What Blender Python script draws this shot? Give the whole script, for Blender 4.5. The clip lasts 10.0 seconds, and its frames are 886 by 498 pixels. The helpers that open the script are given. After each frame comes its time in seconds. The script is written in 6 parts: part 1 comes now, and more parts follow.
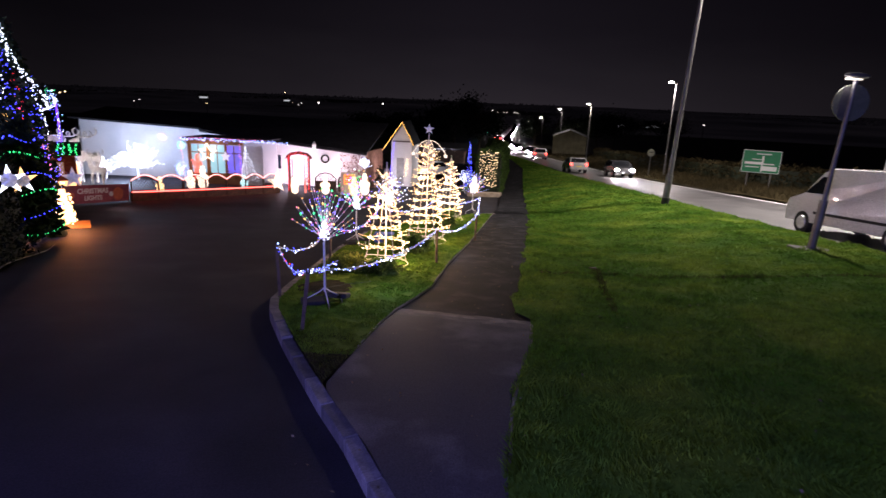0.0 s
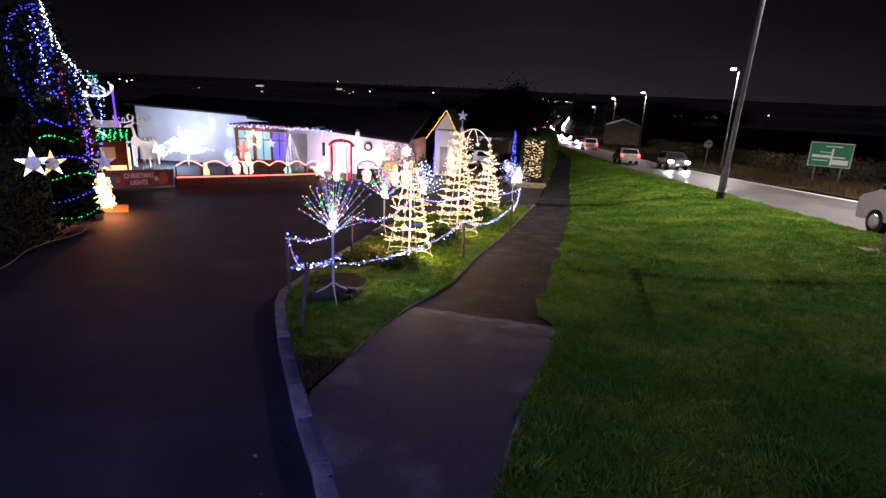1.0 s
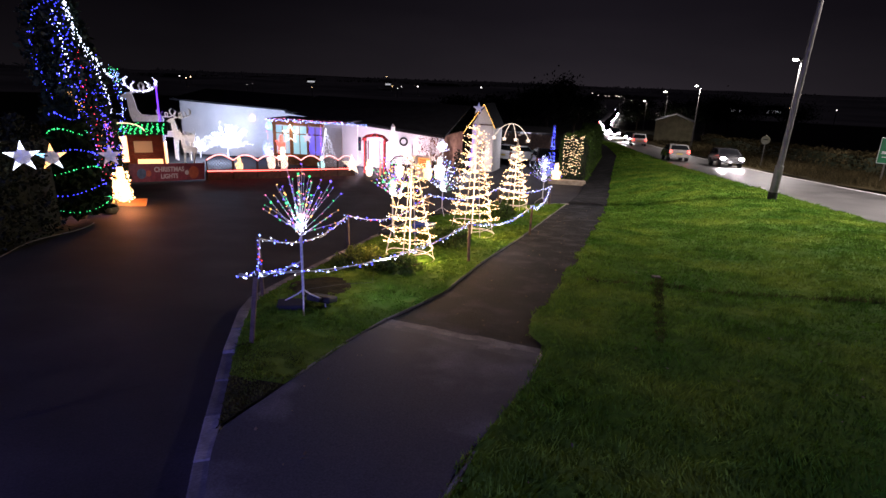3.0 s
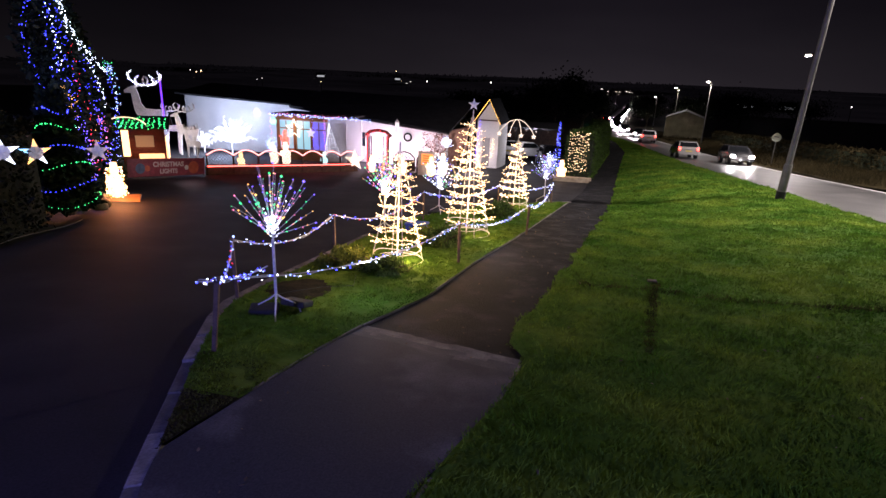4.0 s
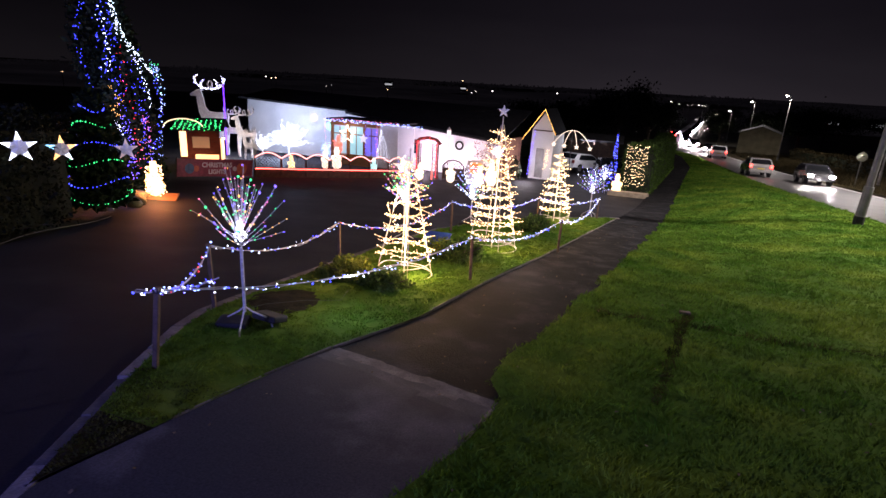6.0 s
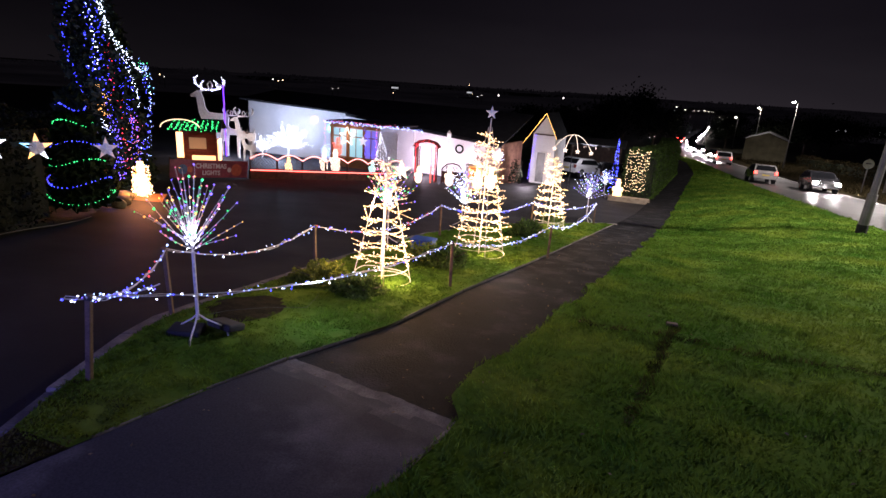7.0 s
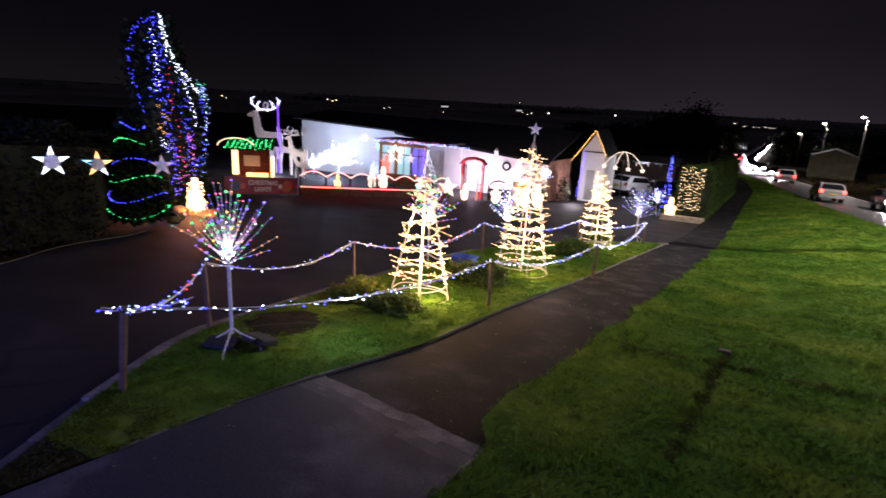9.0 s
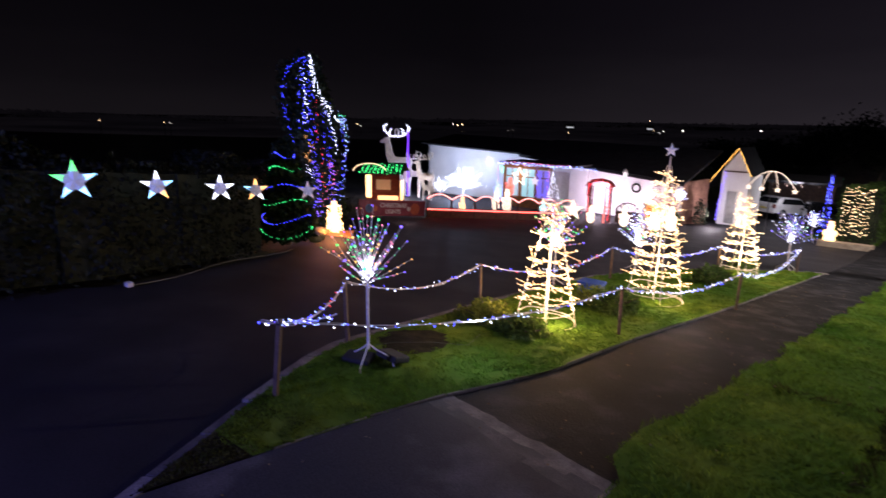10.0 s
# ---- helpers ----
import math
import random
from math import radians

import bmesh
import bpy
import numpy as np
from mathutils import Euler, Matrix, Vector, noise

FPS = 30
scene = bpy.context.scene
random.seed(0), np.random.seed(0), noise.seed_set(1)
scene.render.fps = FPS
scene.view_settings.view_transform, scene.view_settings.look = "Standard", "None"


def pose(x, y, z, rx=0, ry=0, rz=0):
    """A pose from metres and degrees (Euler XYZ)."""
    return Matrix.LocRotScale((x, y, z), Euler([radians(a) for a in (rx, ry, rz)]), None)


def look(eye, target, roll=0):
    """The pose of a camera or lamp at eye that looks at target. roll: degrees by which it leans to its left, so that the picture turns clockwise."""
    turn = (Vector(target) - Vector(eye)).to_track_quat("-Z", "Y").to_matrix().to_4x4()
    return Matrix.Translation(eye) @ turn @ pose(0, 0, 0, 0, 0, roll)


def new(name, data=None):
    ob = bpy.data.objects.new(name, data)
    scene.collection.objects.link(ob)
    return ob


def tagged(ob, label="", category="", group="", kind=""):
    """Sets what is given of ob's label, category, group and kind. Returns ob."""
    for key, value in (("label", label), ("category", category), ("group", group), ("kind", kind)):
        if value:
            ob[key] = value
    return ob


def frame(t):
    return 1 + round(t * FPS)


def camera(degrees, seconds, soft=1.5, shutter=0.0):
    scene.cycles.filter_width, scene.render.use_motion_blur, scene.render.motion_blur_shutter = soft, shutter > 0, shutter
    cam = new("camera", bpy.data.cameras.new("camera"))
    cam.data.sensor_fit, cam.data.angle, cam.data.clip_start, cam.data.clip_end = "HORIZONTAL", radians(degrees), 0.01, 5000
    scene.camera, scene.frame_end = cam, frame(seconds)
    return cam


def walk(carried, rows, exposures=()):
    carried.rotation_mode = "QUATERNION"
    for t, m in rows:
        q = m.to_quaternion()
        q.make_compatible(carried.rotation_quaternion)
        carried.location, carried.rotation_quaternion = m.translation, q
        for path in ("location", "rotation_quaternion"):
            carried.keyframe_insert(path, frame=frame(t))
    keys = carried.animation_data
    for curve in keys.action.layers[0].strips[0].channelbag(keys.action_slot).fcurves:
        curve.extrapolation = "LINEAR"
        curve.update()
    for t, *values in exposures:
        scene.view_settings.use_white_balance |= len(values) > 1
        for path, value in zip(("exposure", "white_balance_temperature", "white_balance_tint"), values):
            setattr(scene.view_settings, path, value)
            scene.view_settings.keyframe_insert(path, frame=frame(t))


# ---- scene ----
cam = camera(78.0, 10.0, 1.5, 0.5)
PATH = [
    (0, (0.078, -0.119, 2.049), (0.068, 1.811, 1.527), 2.3),
    (0.5, (0.25, 0.228, 1.984), (0.132, 2.15, 1.446), 2.3),
    (1, (0.45, 0.481, 1.978), (0.271, 2.391, 1.413), 2.4),
    (1.5, (0.745, 0.683, 1.962), (0.489, 2.584, 1.396), 1.6),
    (2, (0.853, 0.897, 1.921), (0.544, 2.788, 1.35), 1.5),
    (2.5, (0.979, 1.149, 1.912), (0.652, 3.036, 1.335), 1.8),
    (4, (1.374, 1.724, 1.936), (1.002, 3.594, 1.331), 2.3),
    (4.5, (1.559, 1.929, 1.925), (1.173, 3.797, 1.324), 2.2),
    (5, (1.755, 2.118, 1.939), (1.3, 3.975, 1.353), 2.3),
    (5.5, (1.822, 2.344, 1.898), (1.276, 4.177, 1.312), 2.4),
    (7, (2.24, 2.997, 1.819), (1.639, 4.817, 1.247), 3.6),
    (7.5, (2.241, 3.172, 1.79), (1.658, 5.0, 1.226), 4.0),
    (8, (2.348, 3.213, 1.793), (1.755, 5.044, 1.25), 3.7),
    (8.5, (2.37, 3.214, 1.791), (1.71, 5.026, 1.261), 3.4),
    (9, (2.322, 3.17, 1.794), (1.55, 4.94, 1.273), 3.0),
    (9.5, (2.275, 3.112, 1.813), (1.3, 4.783, 1.306), 2.1),
    (10, (2.277, 3.078, 1.835), (1.114, 4.64, 1.375), 1.0),
]
walk(cam, [(t, look(eye, target, roll)) for t, eye, target, roll in PATH])

# ---------------------------------------------------------------- lie of the land
def soft(u, w):
    u = u / w
    return w * (u if u > 30 else math.log1p(math.exp(u)))


def step(a, b, v):
    u = min(1.0, max(0.0, (v - a) / (b - a)))
    return u * u * (3 - 2 * u)


def h(x, y):
    """Height of the ground: a slope that falls away ahead, less steep along the road."""
    y = max(y, -60)
    lft = -0.11 * y + 0.07 * soft(y - 36, 4) + 0.03 * soft(y - 120, 20)
    rd = -0.083 * y + 0.038 * soft(y - 55, 10) + 0.03 * soft(y - 120, 20)
    return lft + (rd - lft) * step(3.5, 9.0, x)


def drive(x, y):
    return h(x, y) - 0.12


def lerp(a, b, u):
    return a + (b - a) * u


def along(pts, y):
    """x of a plan line given as (x, y) pairs, at y."""
    for (x0, y0), (x1, y1) in zip(pts, pts[1:]):
        if y <= y1:
            return lerp(x0, x1, (y - y0) / (y1 - y0))
    return pts[-1][0]


# ---------------------------------------------------------------- night sky
scene.view_settings.use_white_balance = True
scene.view_settings.white_balance_temperature = 6150
scene.view_settings.white_balance_tint = 25
scene.view_settings.exposure = 0.36
world = bpy.data.worlds.new("night")
scene.world = world
world.use_nodes = True
wn, wl = world.node_tree.nodes, world.node_tree.links
geo = wn.new("ShaderNodeTexCoord")
sep = wn.new("ShaderNodeSeparateXYZ")
ramp = wn.new("ShaderNodeValToRGB")
cloud = wn.new("ShaderNodeTexNoise")
cloud.inputs["Scale"].default_value = 2.2
cloud.inputs["Detail"].default_value = 4
stretch = wn.new("ShaderNodeMapping")
stretch.inputs["Scale"].default_value = (1, 1, 5)
mixc = wn.new("ShaderNodeMath")
mixc.operation = "MULTIPLY_ADD"
mixc.inputs[1].default_value = -0.09
ramp.color_ramp.elements[0].position = 0.0
ramp.color_ramp.elements[0].color = (0.0150, 0.0128, 0.0142, 1)
ramp.color_ramp.elements[1].position = 0.4
ramp.color_ramp.elements[1].color = (0.0036, 0.0030, 0.0042, 1)
ramp.color_ramp.elements.new(0.05).color = (0.0105, 0.0090, 0.0104, 1)
ramp.color_ramp.elements.new(0.11).color = (0.0062, 0.0052, 0.0066, 1)
ramp.color_ramp.elements.new(0.18).color = (0.0046, 0.0038, 0.0052, 1)
wl.new(geo.outputs["Generated"], sep.inputs[0])
wl.new(geo.outputs["Generated"], stretch.inputs[0])
wl.new(stretch.outputs[0], cloud.inputs["Vector"])
wl.new(cloud.outputs[0], mixc.inputs[0])
lift = wn.new("ShaderNodeMath")
lift.inputs[1].default_value = 0.045
wl.new(sep.outputs[2], lift.inputs[0])
wl.new(lift.outputs[0], mixc.inputs[2])
wl.new(mixc.outputs[0], ramp.inputs[0])
wl.new(ramp.outputs[0], wn["Background"].inputs[0])
town = wn.new("ShaderNodeMapRange")
town.inputs[1].default_value, town.inputs[2].default_value, town.inputs[3].default_value, town.inputs[4].default_value = 0.05, 0.62, 1.10, 0.36
off, side = wn.new("ShaderNodeMath"), wn.new("ShaderNodeMath")
off.inputs[1].default_value, side.operation = -0.06, "ABSOLUTE"
wl.new(sep.outputs[0], off.inputs[0])
wl.new(off.outputs[0], side.inputs[0])
wl.new(side.outputs[0], town.inputs[0])
wl.new(town.outputs[0], wn["Background"].inputs[1])


def lamp(name, at, colour, watts, radius=0.03, down=None):
    """A bulb; with down, a lantern that throws its light in a cone of that many degrees straight down."""
    data = bpy.data.lights.new(name, "SPOT" if down else "POINT")
    data.energy, data.color, data.shadow_soft_size = watts, colour, radius
    if down:
        data.spot_size, data.spot_blend = radians(down), 0.75
    ob = new(name, data)
    ob.location = at
    return ob


# ---------------------------------------------------------------- materials
def nodes(name):
    m = bpy.data.materials.new(name)
    m.use_nodes = True
    t = m.node_tree
    return m, t, t.nodes["Principled BSDF"], t.nodes.new, t.links.new


def surface(name, a, b, scale=8.0, rough=0.8, metal=0.0, bump=0.0, fine=60.0, c=None, island=False, coat=0.0, objrand=0.0, spec=0.5, spread=(0.55, 1.4), grain=0.6):
    """Two colours mixed by coarse noise, darkened by fine grain, with relief from the grain."""
    m, t, p, mk, ln = nodes(name)
    tc = mk("ShaderNodeTexCoord")
    n1 = mk("ShaderNodeTexNoise")
    n1.inputs["Scale"].default_value, n1.inputs["Detail"].default_value = scale, 5
    n2 = mk("ShaderNodeTexNoise")
    n2.inputs["Scale"].default_value, n2.inputs["Detail"].default_value = fine, 3
    for n in (n1, n2):
        ln(tc.outputs["Object"], n.inputs["Vector"])
    r = mk("ShaderNodeValToRGB")
    r.color_ramp.elements[0].position, r.color_ramp.elements[0].color = 0.32, (*a, 1)
    r.color_ramp.elements[1].position, r.color_ramp.elements[1].color = 0.68, (*b, 1)
    if c:
        r.color_ramp.elements.new(0.52).color = (*c, 1)
    ln(n1.outputs[0], r.inputs[0])
    mx = mk("ShaderNodeMix")
    mx.data_type, mx.blend_type = "RGBA", "MULTIPLY"
    mx.inputs[0].default_value = grain
    g = mk("ShaderNodeValToRGB")
    g.color_ramp.elements[0].position, g.color_ramp.elements[0].color = 0.3, (0.45, 0.45, 0.45, 1)
    g.color_ramp.elements[1].position, g.color_ramp.elements[1].color = 0.7, (1.3, 1.3, 1.3, 1)
    ln(n2.outputs[0], g.inputs[0])
    ln(r.outputs[0], mx.inputs[6])
    ln(g.outputs[0], mx.inputs[7])
    last = mx.outputs[2]
    if island or objrand:
        src = mk("ShaderNodeNewGeometry" if island else "ShaderNodeObjectInfo")
        hs = mk("ShaderNodeHueSaturation")
        mr = mk("ShaderNodeMapRange")
        mr.inputs[3].default_value, mr.inputs[4].default_value = spread
        ln(src.outputs["Random Per Island" if island else "Random"], mr.inputs[0])
        ln(mr.outputs[0], hs.inputs["Value"])
        ln(last, hs.inputs["Color"])
        last = hs.outputs[0]
    ln(last, p.inputs["Base Color"])
    p.inputs["Roughness"].default_value, p.inputs["Metallic"].default_value = rough, metal
    p.inputs["Coat Weight"].default_value = coat
    p.inputs["Specular IOR Level"].default_value = spec
    if bump:
        bp = mk("ShaderNodeBump")
        bp.inputs["Strength"].default_value, bp.inputs["Distance"].default_value = min(1.0, bump * 20), bump
        ln(n2.outputs[0], bp.inputs["Height"])
        ln(bp.outputs[0], p.inputs["Normal"])
    return m


def glow(name, colour, strength, sampled=False):
    m, t, p, mk, ln = nodes(name)
    p.inputs["Base Color"].default_value = (*[0.6 * v + 0.1 for v in colour], 1)
    p.inputs["Emission Color"].default_value = (*colour, 1)
    p.inputs["Emission Strength"].default_value = strength
    p.inputs["Roughness"].default_value = 0.3
    if not sampled:
        m.cycles.emission_sampling = "NONE"
    return m


def glass(name, tint, rough=0.05):
    m, t, p, mk, ln = nodes(name)
    p.inputs["Base Color"].default_value = (*tint, 1)
    p.inputs["Roughness"].default_value = rough
    p.inputs["Specular IOR Level"].default_value = 0.6
    return m


ASPHALT = surface("asphalt", (0.018, 0.017, 0.019), (0.036, 0.033, 0.035), 0.9, 0.75, 0, 0.012, 70, (0.025, 0.023, 0.026), spec=0.15)
TARMAC_OLD = surface("old tarmac", (0.0062, 0.0062, 0.0071), (0.036, 0.034, 0.037), 2.2, 0.85, 0, 0.02, 48, (0.0122, 0.0117, 0.0130), spec=0.08)
PATH_NEW = surface("path surface", (0.040, 0.042, 0.050), (0.112, 0.108, 0.116), 1.1, 0.8, 0, 0.012, 70, (0.046, 0.045, 0.053), spec=0.1)
ROADTOP = surface("road surface", (0.042, 0.041, 0.042), (0.085, 0.081, 0.080), 0.8, 0.45, 0, 0.008, 60)
CONCRETE = surface("kerb concrete", (0.085, 0.076, 0.072), (0.20, 0.175, 0.165), 4, 0.85, 0, 0.01, 40, objrand=1)
LAWN = surface("lawn turf", (0.046, 0.108, 0.012), (0.125, 0.182, 0.022), 0.7, 0.95, 0, 0.03, 9, (0.074, 0.142, 0.015), spec=0.05, grain=0.3)
BLADE = surface("grass blade", (0.052, 0.138, 0.013), (0.168, 0.250, 0.028), 0.7, 0.8, 0, 0, 5.5, (0.102, 0.185, 0.021), island=True, spec=0.08, spread=(0.65, 1.25), grain=0.75)
FIELD = surface("rough field", (0.016, 0.018, 0.010), (0.05, 0.045, 0.025), 0.06, 0.95, 0, 0.05, 3)
STRAW = surface("dry verge grass", (0.028, 0.024, 0.012), (0.075, 0.058, 0.028), 0.5, 0.95, 0, 0.05, 9, island=True, spec=0.05)
SOIL = surface("bare soil", (0.018, 0.017, 0.009), (0.045, 0.038, 0.022), 6, 0.95, 0, 0.03, 40, spec=0.05)
PAINTLINE = surface("road marking", (0.5, 0.5, 0.48), (0.75, 0.74, 0.70), 3, 0.6, 0, 0.003, 50)
# slate blackened in its colour, so a lamp-facing slope looks unlit
SHADEROOF = surface("shade-darkened slate", (0.005, 0.005, 0.006), (0.012, 0.012, 0.012), 2, 0.95, 0, 0.01, 20, spec=0.1)
PAINTWORN = surface("worn road marking", (0.09, 0.09, 0.088), (0.17, 0.168, 0.16), 3, 0.6, 0, 0.003, 50)
RENDERED = surface("white render", (0.70, 0.69, 0.68), (0.82, 0.81, 0.80), 0.7, 0.85, 0, 0.006, 60)
BRICK = surface("red brick", (0.22, 0.10, 0.07), (0.38, 0.19, 0.13), 3, 0.9, 0, 0.01, 30, objrand=1)
SLATE = surface("roof slate", (0.012, 0.012, 0.014), (0.03, 0.03, 0.033), 2, 0.9, 0, 0.01, 20, island=True)
TIMBER = surface("stained timber", (0.28, 0.12, 0.035), (0.42, 0.19, 0.06), 3, 0.55, 0, 0.006, 40)
POSTWOOD = surface("post wood", (0.07, 0.046, 0.030), (0.15, 0.10, 0.065), 6, 0.85, 0, 0.008, 50)
FENCEWOOD = surface("dark fence wood", (0.05, 0.028, 0.018), (0.10, 0.058, 0.036), 5, 0.8, 0, 0.005, 40)
GALV = surface("grey painted steel", (0.17, 0.165, 0.16), (0.27, 0.26, 0.25), 3, 0.5, 0.5, 0.002, 60)
DARKSTEEL = surface("dark steel", (0.03, 0.03, 0.03), (0.07, 0.07, 0.07), 5, 0.5, 0.6, 0.002, 60)
RUBBER = surface("black rubber", (0.012, 0.012, 0.013), (0.03, 0.03, 0.03), 6, 0.8, 0, 0.004, 60)
WIRE = surface("cable", (0.03, 0.05, 0.03), (0.07, 0.09, 0.07), 9, 0.6)
WHITEWIRE = surface("white coated wire", (0.65, 0.63, 0.60), (0.8, 0.78, 0.74), 9, 0.5)
NEEDLE = surface("conifer needles", (0.012, 0.024, 0.012), (0.030, 0.052, 0.024), 3, 0.8, 0, 0, 8, island=True, spec=0.15)
LEAF = surface("shrub leaves", (0.040, 0.085, 0.018), (0.115, 0.180, 0.040), 4, 0.6, 0, 0, 8, island=True, spec=0.15)
LEAFGOLD = surface("golden leaves", (0.11, 0.16, 0.02), (0.27, 0.30, 0.05), 4, 0.6, 0, 0, 8, island=True, spec=0.15)
DARKLEAF = surface("dark hedge leaves", (0.008, 0.012, 0.007), (0.021, 0.027, 0.014), 2, 0.7, 0, 0, 8, island=True, spec=0.15)
HEDGELEAF = surface("privet leaves", (0.035, 0.075, 0.015), (0.085, 0.140, 0.030), 2, 0.65, 0, 0, 8, island=True, spec=0.15)
BARK = surface("bark", (0.05, 0.038, 0.028), (0.11, 0.085, 0.06), 8, 0.95, 0, 0.02, 30)
PLY = surface("white painted plywood", (0.66, 0.64, 0.60), (0.80, 0.78, 0.74), 4, 0.6, 0, 0.003, 40)
REDPAINT = surface("red painted board", (0.20, 0.035, 0.025), (0.32, 0.06, 0.04), 3, 0.6, 0, 0.005, 40)
BANNERCLOTH = surface("banner vinyl", (0.20, 0.03, 0.06), (0.32, 0.06, 0.10), 2.5, 0.45, 0, 0.004, 8)
BANNERINK = surface("banner lettering", (0.62, 0.60, 0.66), (0.75, 0.72, 0.78), 6, 0.5)
BANNERRED = surface("banner red print", (0.5, 0.10, 0.05), (0.62, 0.16, 0.08), 6, 0.5)
BANNERBLUE = surface("banner blue print", (0.05, 0.10, 0.22), (0.10, 0.18, 0.34), 6, 0.5)
WHITECAR = surface("white car paint", (0.62, 0.62, 0.63), (0.70, 0.70, 0.70), 1.5, 0.25, 0, 0, 40, coat=0.6)
REDCAR = surface("silver car paint", (0.30, 0.29, 0.28), (0.38, 0.37, 0.36), 1.5, 0.25, 0.1, 0, 40, coat=0.6)
DARKCAR = surface("dark car paint", (0.02, 0.02, 0.025), (0.04, 0.04, 0.045), 1.5, 0.25, 0.1, 0, 40, coat=0.6)
ALLOY = surface("wheel alloy", (0.35, 0.35, 0.36), (0.5, 0.5, 0.5), 8, 0.35, 0.9)
CARGLASS = glass("car glass", (0.010, 0.011, 0.013))
PANE = glass("window glass", (0.02, 0.03, 0.04))
PLATE = surface("number plate", (0.55, 0.45, 0.08), (0.65, 0.52, 0.10), 5, 0.5)
SIGNGREEN = surface("green sign face", (0.005, 0.17, 0.060), (0.008, 0.21, 0.075), 2, 0.45)
SIGNWHITE = surface("white sign face", (0.68, 0.69, 0.66), (0.8, 0.8, 0.78), 4, 0.5)
SIGNBACK = surface("sign back", (0.22, 0.23, 0.16), (0.30, 0.31, 0.22), 4, 0.5, 0.2)
ORANGE = surface("orange sign", (0.75, 0.26, 0.02), (0.85, 0.32, 0.03), 4, 0.5)
STONEWALL = surface("weathered wall", (0.16, 0.145, 0.085), (0.26, 0.235, 0.14), 1.2, 0.9, 0, 0.01, 20)
BLUEPLASTIC = surface("blue plastic", (0.02, 0.06, 0.30), (0.03, 0.09, 0.42), 3, 0.4)

def thin(m, share=0.45):
    """Lets light through a blade or leaf."""
    t = m.node_tree
    p, out = t.nodes["Principled BSDF"], t.nodes["Material Output"]
    tr, mx = t.nodes.new("ShaderNodeBsdfTranslucent"), t.nodes.new("ShaderNodeMixShader")
    t.links.new(p.inputs["Base Color"].links[0].from_socket, tr.inputs["Color"])
    mx.inputs[0].default_value = share
    t.links.new(p.outputs[0], mx.inputs[1])
    t.links.new(tr.outputs[0], mx.inputs[2])
    t.links.new(mx.outputs[0], out.inputs["Surface"])


DULLBLADE = surface("worn grass blade", (0.034, 0.048, 0.012), (0.082, 0.084, 0.024), 3, 0.85, 0, 0, 4, island=True, spec=0.05, grain=0.4)
CREEPER = surface("red creeper leaves", (0.14, 0.055, 0.035), (0.30, 0.14, 0.08), 3, 0.7, 0, 0, 6, island=True, spec=0.15)
for leafy in (BLADE, DULLBLADE, LEAF, LEAFGOLD, HEDGELEAF, STRAW, CREEPER):
    thin(leafy)

G_WARM = glow("warm bulbs", (1.0, 0.68, 0.32), 5)
G_WARMROPE = glow("warm rope light", (1.0, 0.72, 0.38), 1.5)
G_COIL = glow("warm lit wire", (1.0, 0.66, 0.30), 0.55)
G_WHITE = glow("cool white bulbs", (0.80, 0.88, 1.0), 6)
G_BLUE = glow("blue bulbs", (0.05, 0.06, 1.0), 5)
G_ICE = glow("ice blue bulbs", (0.28, 0.42, 1.0), 4.5)
G_GREEN = glow("green bulbs", (0.02, 1.0, 0.22), 1.8)
G_RED = glow("red bulbs", (1.0, 0.03, 0.04), 3)
G_PINK = glow("pink bulbs", (1.0, 0.20, 0.36), 2.2)
G_YELLOW = glow("amber bulbs", (1.0, 0.50, 0.08), 2.4)
G_PURPLE = glow("purple bulbs", (0.16, 0.10, 1.0), 3.2)
G_REDROPE = glow("red rope light", (1.0, 0.10, 0.07), 7, True)
G_PINKROPE = glow("pinkish rope light", (1.0, 0.30, 0.25), 3.5, True)
G_GOLDROPE = glow("golden rope light", (1.0, 0.52, 0.10), 4)
G_LANTERN = glow("street lantern glass", (1.0, 0.90, 0.66), 45)
G_FARLAMP = glow("far street lantern glass", (1.0, 0.90, 0.70), 1.8)
G_HEAD = glow("headlamp lens", (1.0, 0.95, 0.82), 600)
G_TAIL = glow("tail lamp lens", (1.0, 0.05, 0.03), 8)
G_FIGURE = glow("lit figure", (1.0, 0.64, 0.26), 2.2, True)
G_FIGRED = glow("lit red figure", (1.0, 0.16, 0.10), 1.1)
G_FIGWHITE = glow("lit white figure", (1.0, 0.80, 0.56), 1.5)
G_WINDOW = glow("lit window", (1.0, 0.58, 0.22), 1.6)
G_FARHOUSE = glow("far lit window", (1.0, 0.95, 0.80), 3)
G_STAR = glow("star panel", (0.80, 0.82, 1.0), 0.11)


# ---------------------------------------------------------------- building helpers
def thing(name, at, label, category, group="", kind="", turn=0.0):
    ob = new(name)
    ob.empty_display_size = 0.2
    ob.location = at
    ob.rotation_euler = (0, 0, radians(turn))
    return tagged(ob, label, category, group, kind)


def mesh_of(name, verts, faces, material):
    me = bpy.data.meshes.new(name)
    me.from_pydata([tuple(v) for v in verts], [], faces)
    me.materials.append(material)
    me.update()
    return me


def raw(name, verts, faces, material, parent=None, label="", kind=""):
    ob = new(name, mesh_of(name, verts, faces, material))
    ob.parent = parent
    return tagged(ob, label, kind=kind)


def part(name, bm, material, parent=None, label="", smooth=False):
    me = bpy.data.meshes.new(name)
    bmesh.ops.recalc_face_normals(bm, faces=bm.faces)
    bm.to_mesh(me)
    bm.free()
    me.materials.append(material)
    if smooth:
        me.polygons.foreach_set("use_smooth", [True] * len(me.polygons))
    ob = new(name, me)
    ob.parent = parent
    return tagged(ob, label)


